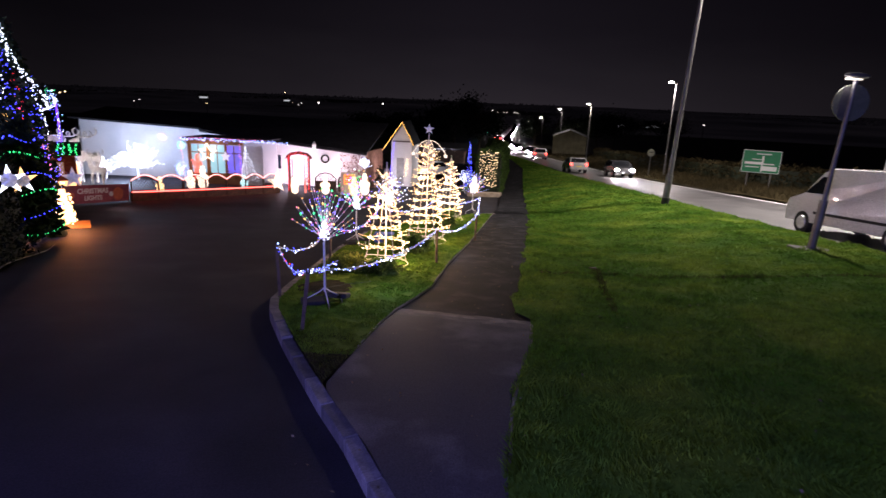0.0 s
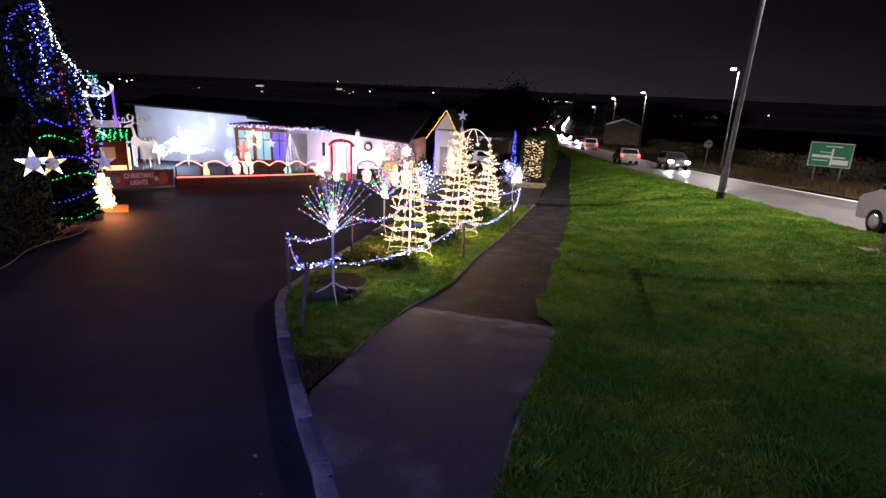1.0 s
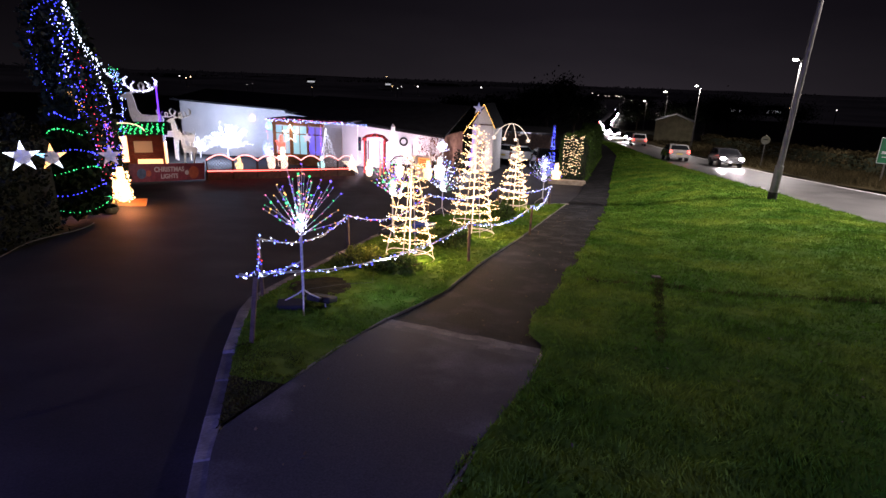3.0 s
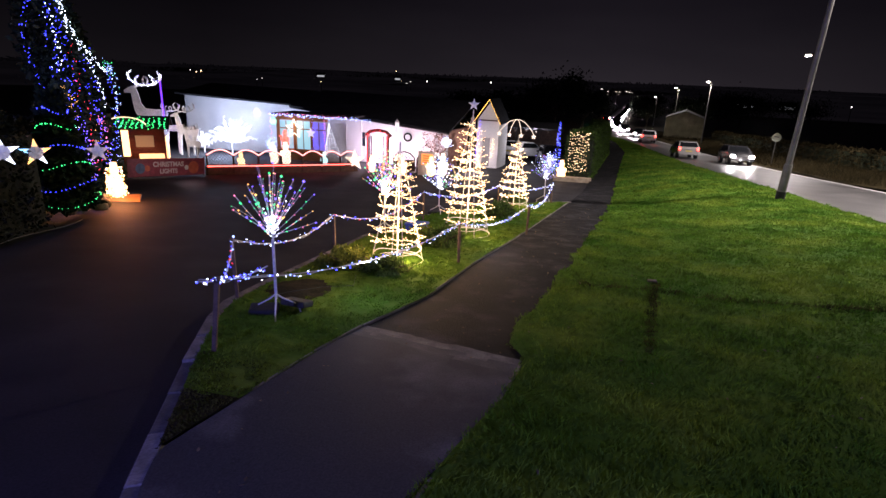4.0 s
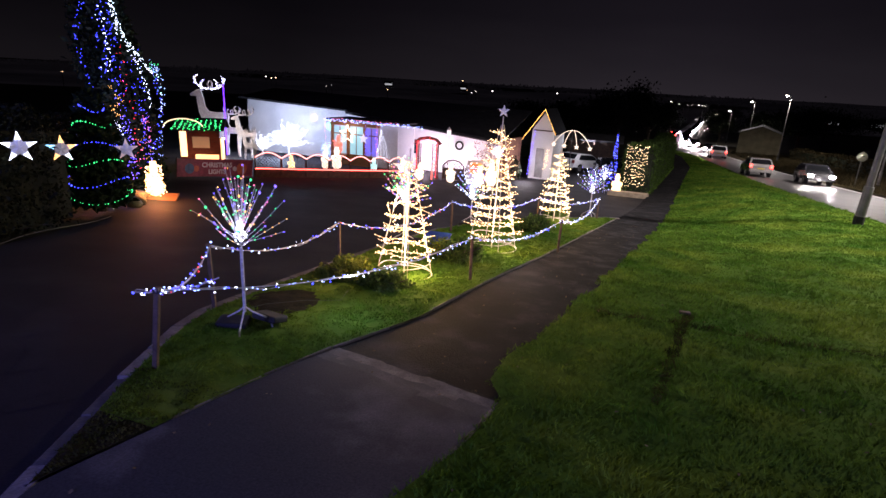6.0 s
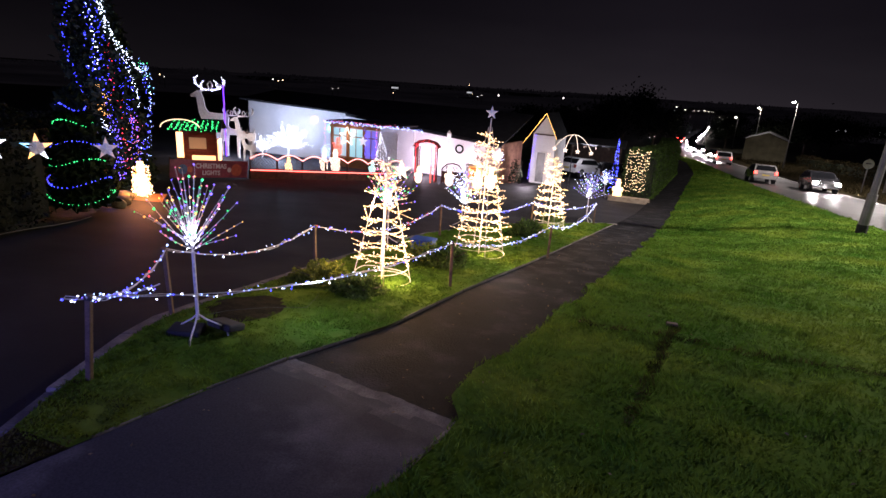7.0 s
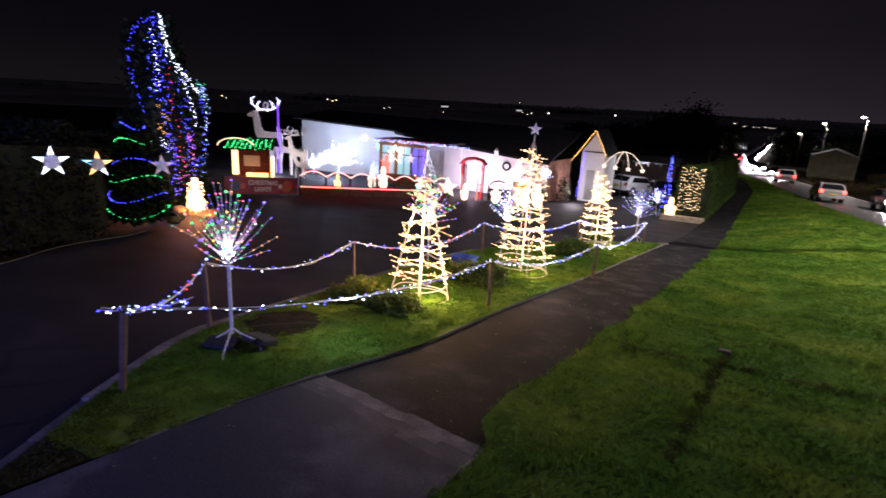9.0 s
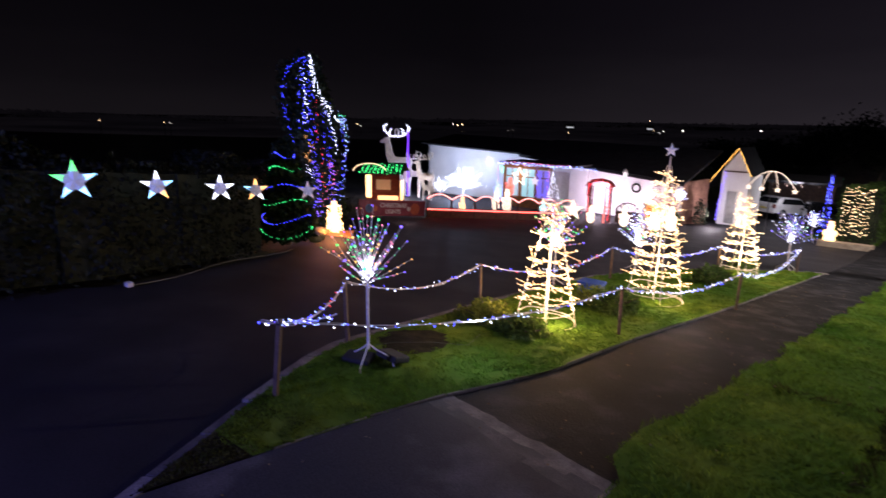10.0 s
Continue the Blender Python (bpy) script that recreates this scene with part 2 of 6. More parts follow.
def box(bm, x0, x1, y0, y1, z0, z1, bevel=0.0):
    made = bmesh.ops.create_cube(bm, size=1, matrix=Matrix.LocRotScale(((x0 + x1) / 2, (y0 + y1) / 2, (z0 + z1) / 2), None, (x1 - x0, y1 - y0, z1 - z0)))
    if bevel:
        vs = set(made["verts"])
        bmesh.ops.bevel(bm, geom=[e for e in bm.edges if e.verts[0] in vs], offset=bevel, segments=2, affect="EDGES", profile=0.5)
    return bm


def boxed(*dims, bevel=0.0):
    return box(bmesh.new(), *dims, bevel=bevel)


def tube_data(pts, r, sides=5, taper=1.0):
    """Vertices and faces of a tube along points."""
    verts, faces = [], []
    n = len(pts)
    for i, p in enumerate(pts):
        p = Vector(p)
        d = (Vector(pts[min(i + 1, n - 1)]) - Vector(pts[max(i - 1, 0)])).normalized()
        a = d.orthogonal().normalized()
        if i:
            a = (prev - d * prev.dot(d)).normalized() if (prev - d * prev.dot(d)).length > 1e-6 else a
        prev = a
        b = d.cross(a)
        rr = r * lerp(1, taper, i / max(1, n - 1))
        for k in range(sides):
            w = 2 * math.pi * k / sides
            verts.append(p + (a * math.cos(w) + b * math.sin(w)) * rr)
    for i in range(n - 1):
        for k in range(sides):
            k2 = (k + 1) % sides
            faces.append((i * sides + k, i * sides + k2, (i + 1) * sides + k2, (i + 1) * sides + k))
    faces.append(tuple(range(sides))[::-1])
    faces.append(tuple((n - 1) * sides + k for k in range(sides)))
    return verts, faces


def join(datas):
    V, F = [], []
    for v, f in datas:
        o = len(V)
        V += v
        F += [tuple(i + o for i in q) for q in f]
    return V, F


def tube(name, pts, r, material, parent=None, label="", sides=6, taper=1.0):
    v, f = tube_data(pts, r, sides, taper)
    return raw(name, v, f, material, parent, label)


OCTA_V = [Vector(v) for v in ((1, 0, 0), (-1, 0, 0), (0, 1, 0), (0, -1, 0), (0, 0, 1), (0, 0, -1))]
OCTA_F = [(0, 2, 4), (2, 1, 4), (1, 3, 4), (3, 0, 4), (2, 0, 5), (1, 2, 5), (3, 1, 5), (0, 3, 5)]


def bulbs(name, pts, r, material, parent, label=""):
    if not pts:
        return None
    V, F = [], []
    for p in pts:
        o = len(V)
        s = r * (random.uniform(0.65, 1.1) if random.random() < 0.86 else random.uniform(1.3, 1.7))
        V += [Vector(p) + v * s for v in OCTA_V]
        F += [tuple(i + o for i in f) for f in OCTA_F]
    return raw(name, V, F, material, parent, label, "stuff")


def sag(a, b, drop, n=14):
    """A line hung between two points."""
    a, b = Vector(a), Vector(b)
    return [a.lerp(b, i / n) - Vector((0, 0, drop * 4 * (i / n) * (1 - i / n))) for i in range(n + 1)]


def strewn(line, gap, jitter):
    """Points every gap along a line, thrown about a little."""
    out = []
    left = 0.0
    for a, b in zip(line, line[1:]):
        a, b = Vector(a), Vector(b)
        L = (b - a).length
        while left < L:
            p = a.lerp(b, left / L)
            out.append(p + Vector((random.gauss(0, jitter), random.gauss(0, jitter), random.gauss(0, jitter))))
            left += gap * random.uniform(0.8, 1.2)
        left -= L
    return out


def leaves(points, size, up=0.0):
    """Small folded leaves, turned every way."""
    V, F = [], []
    for p in points:
        d = Vector((random.gauss(0, 1), random.gauss(0, 1), random.gauss(up, 1))).normalized()
        a = d.orthogonal().normalized()
        w = random.uniform(0, 6.28)
        a = (a * math.cos(w) + d.cross(a) * math.sin(w))
        s = size * random.uniform(0.6, 1.4)
        o = len(V)
        V += [p - a * s * 0.1, p + d.cross(a) * s * 0.32 + a * s * 0.45, p + a * s, p - d.cross(a) * s * 0.32 + a * s * 0.45 + d * s * 0.12]
        F += [(o, o + 1, o + 2), (o, o + 2, o + 3)]
    return V, F


def star_mesh(r, inner, depth, points=5, turn=0.0):
    """A flat-backed star with a raised ridge, facing -y."""
    V = [Vector((0, -depth, 0)), Vector((0, depth, 0))]
    for i in range(points * 2):
        w = math.pi / 2 + turn + math.pi * i / points
        q = r if i % 2 == 0 else inner
        V.append(Vector((q * math.cos(w), 0, q * math.sin(w))))
    F = []
    n = points * 2
    for i in range(n):
        j = (i + 1) % n
        F += [(0, 2 + j, 2 + i), (1, 2 + i, 2 + j)]
    return V, F


# ---------------------------------------------------------------- ground, drive, paths, road
KERB = [(1.5, 0.0), (0.85, 0.9), (0.28, 1.7), (-0.3, 2.7), (-0.55, 3.27), (-0.95, 3.99), (-1.25, 4.58), (-1.72, 5.52), (-2.24, 6.66), (-2.40, 7.2), (-2.44, 8.3), (-2.42, 10.0),
        (-2.42, 12.0), (-2.25, 15.0), (-1.1, 18.5), (0.5, 21.0), (1.55, 22.4), (2.05, 22.7)]
PATH_L = [(-0.64, 6.5), (-0.56, 6.9), (-0.12, 8.4), (0.12, 10.4), (0.64, 13.4), (1.62, 20.0), (1.98, 22.4), (2.7, 27.5), (3.4, 34.5), (4.1, 40), (6.4, 57), (7.2, 75), (6.2, 90)]
PATH_R = [(1.02, 6.5), (1.06, 6.9), (1.36, 8.6), (2.0, 12.5), (2.95, 18.5), (3.6, 23.0), (4.15, 27.5), (4.95, 34.5), (5.6, 40), (7.8, 57), (8.6, 75), (7.6, 90)]
ROAD_L = [(10.4, -60), (10.4, 12), (10.6, 20), (10.8, 27), (10.9, 44), (11.2, 60), (11.0, 72), (10.3, 84), (9.2, 96), (8.7, 108), (8.8, 120), (9.8, 134), (11.6, 150), (14.8, 175), (19.5, 210), (26, 262), (33, 325), (41, 400)]
ROAD_R = [(17.2, -60), (17.2, 12), (17.1, 20), (17.1, 27), (17.0, 44), (16.8, 60), (16.4, 72), (15.6, 84), (14.5, 96), (13.9, 108), (14.0, 120), (14.9, 134), (16.8, 150), (20.0, 175), (24.7, 210), (31.2, 262), (38.2, 325), (46, 400)]


def wob(y):
    """How far the turf creeps over the path."""
    return 0.15 * noise.noise((y * 1.1, 2.0, 0.0)) + 0.10 * noise.noise((y * 3.3, 5.0, 0.0)) - 0.03


def sheet(name, lefts, rights, ys, across, dz, material, label, category, wave=0.0, ragged=False):
    """A piece of ground between two plan lines, laid on the slope."""
    V, F = [], []
    for y in ys:
        a, b = along(lefts, y) + (wob(y) if ragged and y > 6.9 else 0), along(rights, y)
        for k in range(across + 1):
            x = lerp(a, b, k / across)
            V.append((x, y, h(x, y) + dz + wave * noise.noise((x * 0.9, y * 0.9, 3.1))))
    n = across + 1
    for i in range(len(ys) - 1):
        for k in range(across):
            F.append((i * n + k, i * n + k + 1, (i + 1) * n + k + 1, (i + 1) * n + k))
    ob = raw(name, V, F, material)
    ob.data.polygons.foreach_set("use_smooth", [True] * len(F))
    return tagged(ob, label, category, kind="structure")


def steps(a, b, d):
    n = max(1, int(round((b - a) / d)))
    return [lerp(a, b, i / n) for i in range(n + 1)]


def far_h(x, y):
    r = math.hypot(x, y)
    hill = step(230, 950, r) * (11 + 5 * noise.noise((x * 0.0022, y * 0.0022, 0.5)))
    return h(min(max(x, -200), 200), min(y, 400)) - 0.25 + hill


def build_ground():
    grid = sorted(set([-4000, -2500, -1500] + [x * 100 for x in range(-12, 13)] + [x * 20 for x in range(-10, 11)] + [x * 4 for x in range(-10, 11)] + [1500, 2500, 4000]))
    gy = sorted(set([-4000, -2000, -800] + [y * 60 for y in range(-5, 25)] + [y * 6 for y in range(-10, 30)] + [1600, 2500, 4000]))
    V = [(x, y, far_h(x, y)) for y in gy for x in grid]
    n = len(grid)
    F = [(i * n + k, i * n + k + 1, (i + 1) * n + k + 1, (i + 1) * n + k) for i in range(len(gy) - 1) for k in range(n - 1)]
    ob = raw("ground", V, F, FIELD)
    ob.data.polygons.foreach_set("use_smooth", [True] * len(F))
    tagged(ob, "dark rough fields rising to low hills at night", "ground", kind="structure")


build_ground()


def far_hills():
    """Hills far off; a faint emission of their own stands in for haze and town glow."""
    m = surface("far hill glow", (0.02, 0.02, 0.015), (0.05, 0.045, 0.03), 0.02, 0.95)
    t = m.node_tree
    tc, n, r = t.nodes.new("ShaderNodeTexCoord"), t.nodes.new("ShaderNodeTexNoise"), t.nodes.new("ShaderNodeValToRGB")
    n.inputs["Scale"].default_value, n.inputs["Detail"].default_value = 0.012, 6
    # haze painted as emission: the hills give off this colour themselves
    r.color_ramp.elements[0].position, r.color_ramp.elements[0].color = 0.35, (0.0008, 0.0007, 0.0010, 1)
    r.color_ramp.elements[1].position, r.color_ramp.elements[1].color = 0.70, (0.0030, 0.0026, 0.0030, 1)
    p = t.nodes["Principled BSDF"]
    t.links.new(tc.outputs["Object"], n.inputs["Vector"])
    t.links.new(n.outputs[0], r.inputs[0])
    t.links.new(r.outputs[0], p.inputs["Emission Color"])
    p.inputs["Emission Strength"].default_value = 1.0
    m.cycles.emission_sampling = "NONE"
    V, F = [], []
    turns, rings = 90, [260, 300, 350, 410, 480, 560, 650, 750, 850, 960, 1100, 1400]
    for d in rings:
        for k in range(turns + 1):
            w = radians(-105 + 170 * k / turns)
            x, y = d * math.sin(w), d * math.cos(w)
            V.append((x, y, far_h(x, y) + 0.6 + 3.0 * step(260, 700, d) * noise.noise((x * 0.012, y * 0.012, 6.0))))
    q = turns + 1
    F = [(i * q + k, i * q + k + 1, (i + 1) * q + k + 1, (i + 1) * q + k) for i in range(len(rings) - 1) for k in range(turns)]
    tagged(raw("backdrop", V, F, m), "dark hills in the distance with haze painted as faint glow", "hills", kind="structure")
    return m


HILLGLOW = far_hills()
DRIVE_R = KERB[:-1] + [(2.0, 22.6), (2.72, 27.5), (3.45, 34.5), (3.9, 38), (4, 60)]
sheet("driveway", [(-9, 0), (-7.0, 6.5), (-7.2, 8.0), (-8.6, 11.0), (-10.0, 13.6), (-16, 14.5), (-30, 20), (-32, 60)], DRIVE_R, steps(0, 60, 0.5), 16, -0.12, ASPHALT, "dark smooth asphalt forecourt and driveway", "driveway", 0.012)
sheet("driveway_apron", [(-12, -14), (-9, 0)], [(15, -14), (3.97, -3), (1.58, 0)], steps(-14, 0, 1), 10, -0.12, ASPHALT, "dark asphalt where the driveway widens", "driveway")
sheet("road", ROAD_L, ROAD_R, steps(-60, 60, 2) + steps(64, 400, 4), 8, -0.06, ROADTOP, "worn grey asphalt main road under street lamps", "road")
VERGE_L = [(9.5, -8), (4.0, -3), (1.62, 0.0), (0.98, 0.9), (0.42, 1.7), (0.55, 3.0), (0.72, 4.27), (1.08, 5.55), (1.27, 6.72)] + PATH_R[1:]
sheet("verge", VERGE_L, ROAD_L, steps(-8, 30, 0.35) + steps(31, 90, 1.5), 26, 0.025, LAWN, "mown grass verge between footpath and road", "lawn", 0.05, True)
sheet("far_verge", ROAD_R, [(x + 7.5, y) for x, y in ROAD_R], steps(-20, 120, 3), 6, 0.03, STRAW, "rough dry grass verge beyond the road", "verge", 0.12)
sheet("hedge_verge", [(x - 3.0, y) for x, y in PATH_L if y >= 34], [(x, y) for x, y in PATH_L if y >= 34], steps(36.5, 88, 2), 3, 0.01, LAWN, "narrow grass strip under the hedge", "lawn")
sheet("footpath", PATH_L, [(x + 0.25, y) for x, y in PATH_R], steps(6.5, 40, 0.4) + steps(42, 90, 2), 6, 0.0, TARMAC_OLD, "dark worn tarmac footpath", "pavement", 0.012)
NEAR_L = [(x + 0.12, y) for x, y in KERB[1:6]] + [(-0.96, 4.28), (-0.58, 7.1)]
NEAR_R = [(0.98, 0.9), (0.42, 1.7), (0.55, 3.0), (0.72, 4.27), (1.08, 5.55), (1.25, 6.69)]


def crossing_slab():
    """The paler slab: its far edge runs askew and is worn round."""
    V, F = [], []
    rows, across = [i / 40 for i in range(37)] + [0.925, 0.94, 0.955, 0.97, 0.985, 1.0], 24
    for u in rows:
        for k in range(across + 1):
            q = k / across
            end = lerp(7.06, 6.63, q) + 0.05 * noise.noise((q * 5, 1, 1)) + 0.03 * noise.noise((q * 17, 3, 1))
            y = lerp(1.6, end, u)
            x = lerp(along(NEAR_L, y), along(NEAR_R, y), q)
            fall = 0.020 * step(-0.62, 0.0, y - end) ** 1.3
            V.append((x, y, h(x, y) + 0.024 - fall + 0.006 * noise.noise((x * 0.9, y * 0.9, 3.1)) + 0.003 * noise.noise((x * 6, y * 6, 1.1))))
    n = across + 1
    F = [(i * n + k, i * n + k + 1, (i + 1) * n + k + 1, (i + 1) * n + k) for i in range(len(rows) - 1) for k in range(across)]
    ob = raw("footpath_crossing", V, F, PATH_NEW)
    # two further materials, each paler towards the far edge
    ob.data.materials.append(surface("pale slab edge", (0.056, 0.056, 0.062), (0.145, 0.138, 0.142), 3, 0.85, 0, 0.012, 70, (0.085, 0.082, 0.088), spec=0.1))
    ob.data.materials.append(surface("palest slab lip", (0.085, 0.080, 0.080), (0.21, 0.195, 0.19), 5, 0.85, 0, 0.012, 60, (0.13, 0.122, 0.120), spec=0.1))
    for f, poly in enumerate(ob.data.polygons):
        u, q = rows[f // across], (f % across) / across
        nearness = u + 0.022 * noise.noise((q * 6, u * 30, 5)) + 0.014 * q
        poly.material_index = 2 if nearness > 0.968 else 1 if nearness > 0.935 else 0
    ob.data.polygons.foreach_set("use_smooth", [True] * len(F))
    tagged(ob, "smooth paler footpath slab where the drive crosses", "pavement", kind="structure")


crossing_slab()
IS_R = [(-0.985, 4.28)] + [(x - 0.004, y) for x, y in PATH_L[:7]]
sheet("island_lawn", [(x + 0.13, y) for x, y in KERB[5:-1]], IS_R, steps(5.06, 22.4, 0.3), 10, 0.03, LAWN, "narrow planted strip of grass between drive and footpath", "lawn", 0.04)


# darker sheet in place of lawn at the near end
sheet("bare_corner", [(x + 0.13, y) for x, y in KERB[5:-1]], IS_R, steps(4.28, 5.06, 0.2), 8, 0.028, SOIL, "dark ground at the end of the planted strip", "soil", 0.02)


def road_paint():
    for name, off, dash, gap, wide in (("centre_line", 0.42, 4.0, 2.0, 0.08), ("edge_line", 0.975, 30.0, 0.0, 0.26)):
        y = -10.0
        while y < 130:
            a, b = y, min(130, y + dash)
            V, F = [], []
            ys = steps(a, b, 2)
            for yy in ys:
                x = lerp(along(ROAD_L, yy), along(ROAD_R, yy), off)
                for q in (x - wide / 2, x + wide / 2):
                    V.append((q, yy, h(q, yy) - 0.054))
            F = [(2 * i, 2 * i + 1, 2 * i + 3, 2 * i + 2) for i in range(len(ys) - 1)]
            tagged(raw(name, V, F, PAINTLINE if dash > 10 else PAINTWORN), "worn white painted road line", "road marking", "road markings", "structure")
            y += dash + gap


road_paint()


# ---------------------------------------------------------------- street lamps and signs
def street_lamp(x, y, tall, arm, watts, colour=(1.0, 0.93, 0.78), label="slim grey steel street lamp with a lit lantern", lean=0.0, r=0.075, cone=165):
    z = h(x, y)
    s = thing("street_lamp", (x, y, z), label, "street lamp", "street lamps along the road")
    s.rotation_euler = (0, lean, 0)
    tube("column", [(0, 0, -0.1), (0, 0, 1.3)], r * 1.35, GALV, s, "thicker base of the column", 10)
    tube("foot", [(0, 0, -0.08), (0, 0, 0.32)], r * 1.5, RUBBER, s, "dark painted foot", 10)
    tube("pole", [(0, 0, 1.3), (0, 0, tall * 0.6), (0, 0, tall)], r, GALV, s, "", 10, 0.6)
    tube("arm", [(0, 0, tall - 0.05), (arm * 0.5, 0, tall + 0.05), (arm, 0, tall + 0.08)], r * 0.45, GALV, s)
    head = part("lantern", boxed(arm - 0.32, arm + 0.32, -0.13, 0.13, tall + 0.06, tall + 0.16, bevel=0.04), DARKSTEEL, s, "lantern housing")
    part("lamp_glass", boxed(arm - 0.17, arm + 0.17, -0.10, 0.10, tall - 0.07, tall + 0.058, bevel=0.03), G_LANTERN if watts else G_FARLAMP, head, "lit lamp glass")
    if watts:
        lamp("street_light", (x + arm, y, z + tall - 0.16), colour, watts, 0.12, cone)
    return s


for x, y, tall, watts in ((19.15, 50.0, 8.35, 5600), (19.35, 80.0, 8.0, 2800), (19.45, 101.0, 7.85, 1200), (21.6, 135.0, 6.6, 250)):
    street_lamp(x + 0.45, y, tall, -0.45, watts)
for y in (150, 185, 225, 270):
    street_lamp(along(ROAD_R, y) + 1.2, y, 7.6, -1.1, 0)
for y in (120, 165, 210, 250):
    street_lamp(along(ROAD_L, y) - 1.0, y, 7.6, 1.1, 0)
street_lamp(9.45, 23.35, 10.5, 1.4, 11000, label="tall grey steel street lamp with a dark foot on the verge", r=0.105, lean=0.03, cone=156)
street_lamp(20.6, 26.0, 8.2, -1.1, 6500, cone=161)


def lit_sign_post():
    x, y = 8.75, 12.57
    z = h(x, y)
    s = thing("sign_post", (x, y, z), "leaning grey sign post with a round sign and small lamp", "road sign")
    s.rotation_euler = (0, 0.045, 0)
    tube("post", [(0, 0, -0.1), (0, 0, 1.2)], 0.09, GALV, s, "thicker base of the post", 10)
    tube("pole", [(0, 0, 1.2), (0, 0, 3.92)], 0.05, GALV, s, "", 10)
    bm = bmesh.new()
    bmesh.ops.create_cone(bm, cap_ends=True, segments=40, radius1=0.40, radius2=0.40, depth=0.03, matrix=pose(0.06, 0.075, 3.40, 90))
    disc = part("sign_disc", bm, SIGNBACK, s, "pale back of the round sign")
    part("bracket", boxed(-0.20, 0.03, 0.045, 0.058, 3.08, 3.74), GALV, disc, "clamped bracket")
    bm = bmesh.new()
    bmesh.ops.create_uvsphere(bm, u_segments=20, v_segments=10, radius=1, matrix=Matrix.LocRotScale((0, 0, 3.97), None, (0.27, 0.16, 0.07)))
    cap = part("lamp_hood", bm, GALV, s, "flat sign lamp hood", True)
    part("lamp_glass", boxed(-0.20, 0.08, -0.08, 0.08, 3.885, 3.915, bevel=0.01), G_FARLAMP, cap, "lit lamp glass")
    part("footing", boxed(-0.45, 0.45, -0.22, 0.22, -0.02, 0.05, bevel=0.02), CONCRETE, s, "pale concrete footing")
    lamp("sign_light", (x - 0.05, y, z + 3.84), (1, 0.95, 0.85), 3.0, 0.05)


lit_sign_post()


def direction_sign():
    x, y = 22.85, 40.5
    z = h(x, y)
    s = thing("direction_sign", (x, y, z), "green rectangular road direction sign on two posts", "road sign", turn=-28)
    for q in (-0.75, 0.75):
        tube("post", [(q, 0.06, -0.1), (q, 0.06, 2.4)], 0.05, GALV, s)
    part("border", boxed(-1.22, 1.22, -0.005, 0.03, 1.12, 2.74, bevel=0.01), SIGNWHITE, s, "white edge of the sign")
    face = part("panel", boxed(-1.18, 1.18, -0.02, 0.0, 1.16, 2.70), SIGNGREEN, s, "green sign face")
    for d, label in (((0.03, 0.15, 1.22, 2.35), "white route arrow"), ((-1.05, 0.03, 1.72, 1.90), "white route bar"), ((0.15, 0.85, 1.74, 1.82), "white route bar"), ((-0.6, 0.03, 2.06, 2.11), "white text bar"),
                     ((0.15, 1.05, 1.30, 1.62), "white panel"), ((-1.0, -0.1, 1.50, 1.56), "white text bar"), ((-0.35, 0.6, 2.45, 2.52), "white text bar")):
        part("sign_bar", boxed(d[0], d[1], -0.027, -0.02, d[2], d[3]), SIGNWHITE, face, label)


direction_sign()


def round_sign():
    x, y = 18.2, 50.0
    z = h(x, y)
    s = thing("round_road_sign", (x, y, z), "small round road sign on a thin post", "road sign", turn=-20)
    tube("post", [(0, 0, -0.1), (0, 0, 2.6)], 0.04, GALV, s)
    bm = bmesh.new()
    bmesh.ops.create_cone(bm, cap_ends=True, segments=32, radius1=0.33, radius2=0.33, depth=0.03, matrix=pose(0, -0.06, 2.22, 90))
    d = part("sign_disc", bm, SIGNBACK, s, "pale round sign face")
    part("sign_bar", boxed(-0.17, 0.17, -0.085, -0.076, 2.24, 2.31), RUBBER, d, "dark bar on the sign")


round_sign()


def orange_sign():
    x, y = 10.35, 11.75
    z = h(x, y)
    s = thing("works_sign", (x, y, z), "orange temporary road sign on a thin post", "road sign", turn=-30)
    tube("post", [(0, 0.05, -0.1), (0, 0.05, 2.7)], 0.035, GALV, s)
    part("panel", boxed(-0.18, 0.6, -0.01, 0.01, 1.75, 2.75, bevel=0.008), ORANGE, s)


orange_sign()

def traffic_signal(x, y, colour, label):
    s = thing("traffic_signal", (x, y, h(x, y)), label, "traffic light", "traffic signals down the road")
    tube("pole", [(0, 0, -0.1), (0, 0, 2.6)], 0.06, DARKSTEEL, s, "", 8)
    part("housing", boxed(-0.20, 0.20, -0.12, 0.12, 2.5, 3.5, bevel=0.03), DARKSTEEL, s, "dark signal housing")
    bm = bmesh.new()
    bmesh.ops.create_cone(bm, cap_ends=True, segments=20, radius1=0.17, radius2=0.15, depth=0.06, matrix=pose(0, -0.15, 3.3 if colour == "red" else 2.7, 90))
    part("lens", bm, glow(colour + " signal lens", (1.0, 0.05, 0.03) if colour == "red" else (0.05, 1.0, 0.35), 14), s, colour + " lit lens")


traffic_signal(7.9, 112.0, "red", "traffic signal showing red beside the road")
traffic_signal(9.0, 136.0, "green", "traffic signal showing green down the road")
traffic_signal(10.6, 150.0, "green", "farther traffic signal showing green")

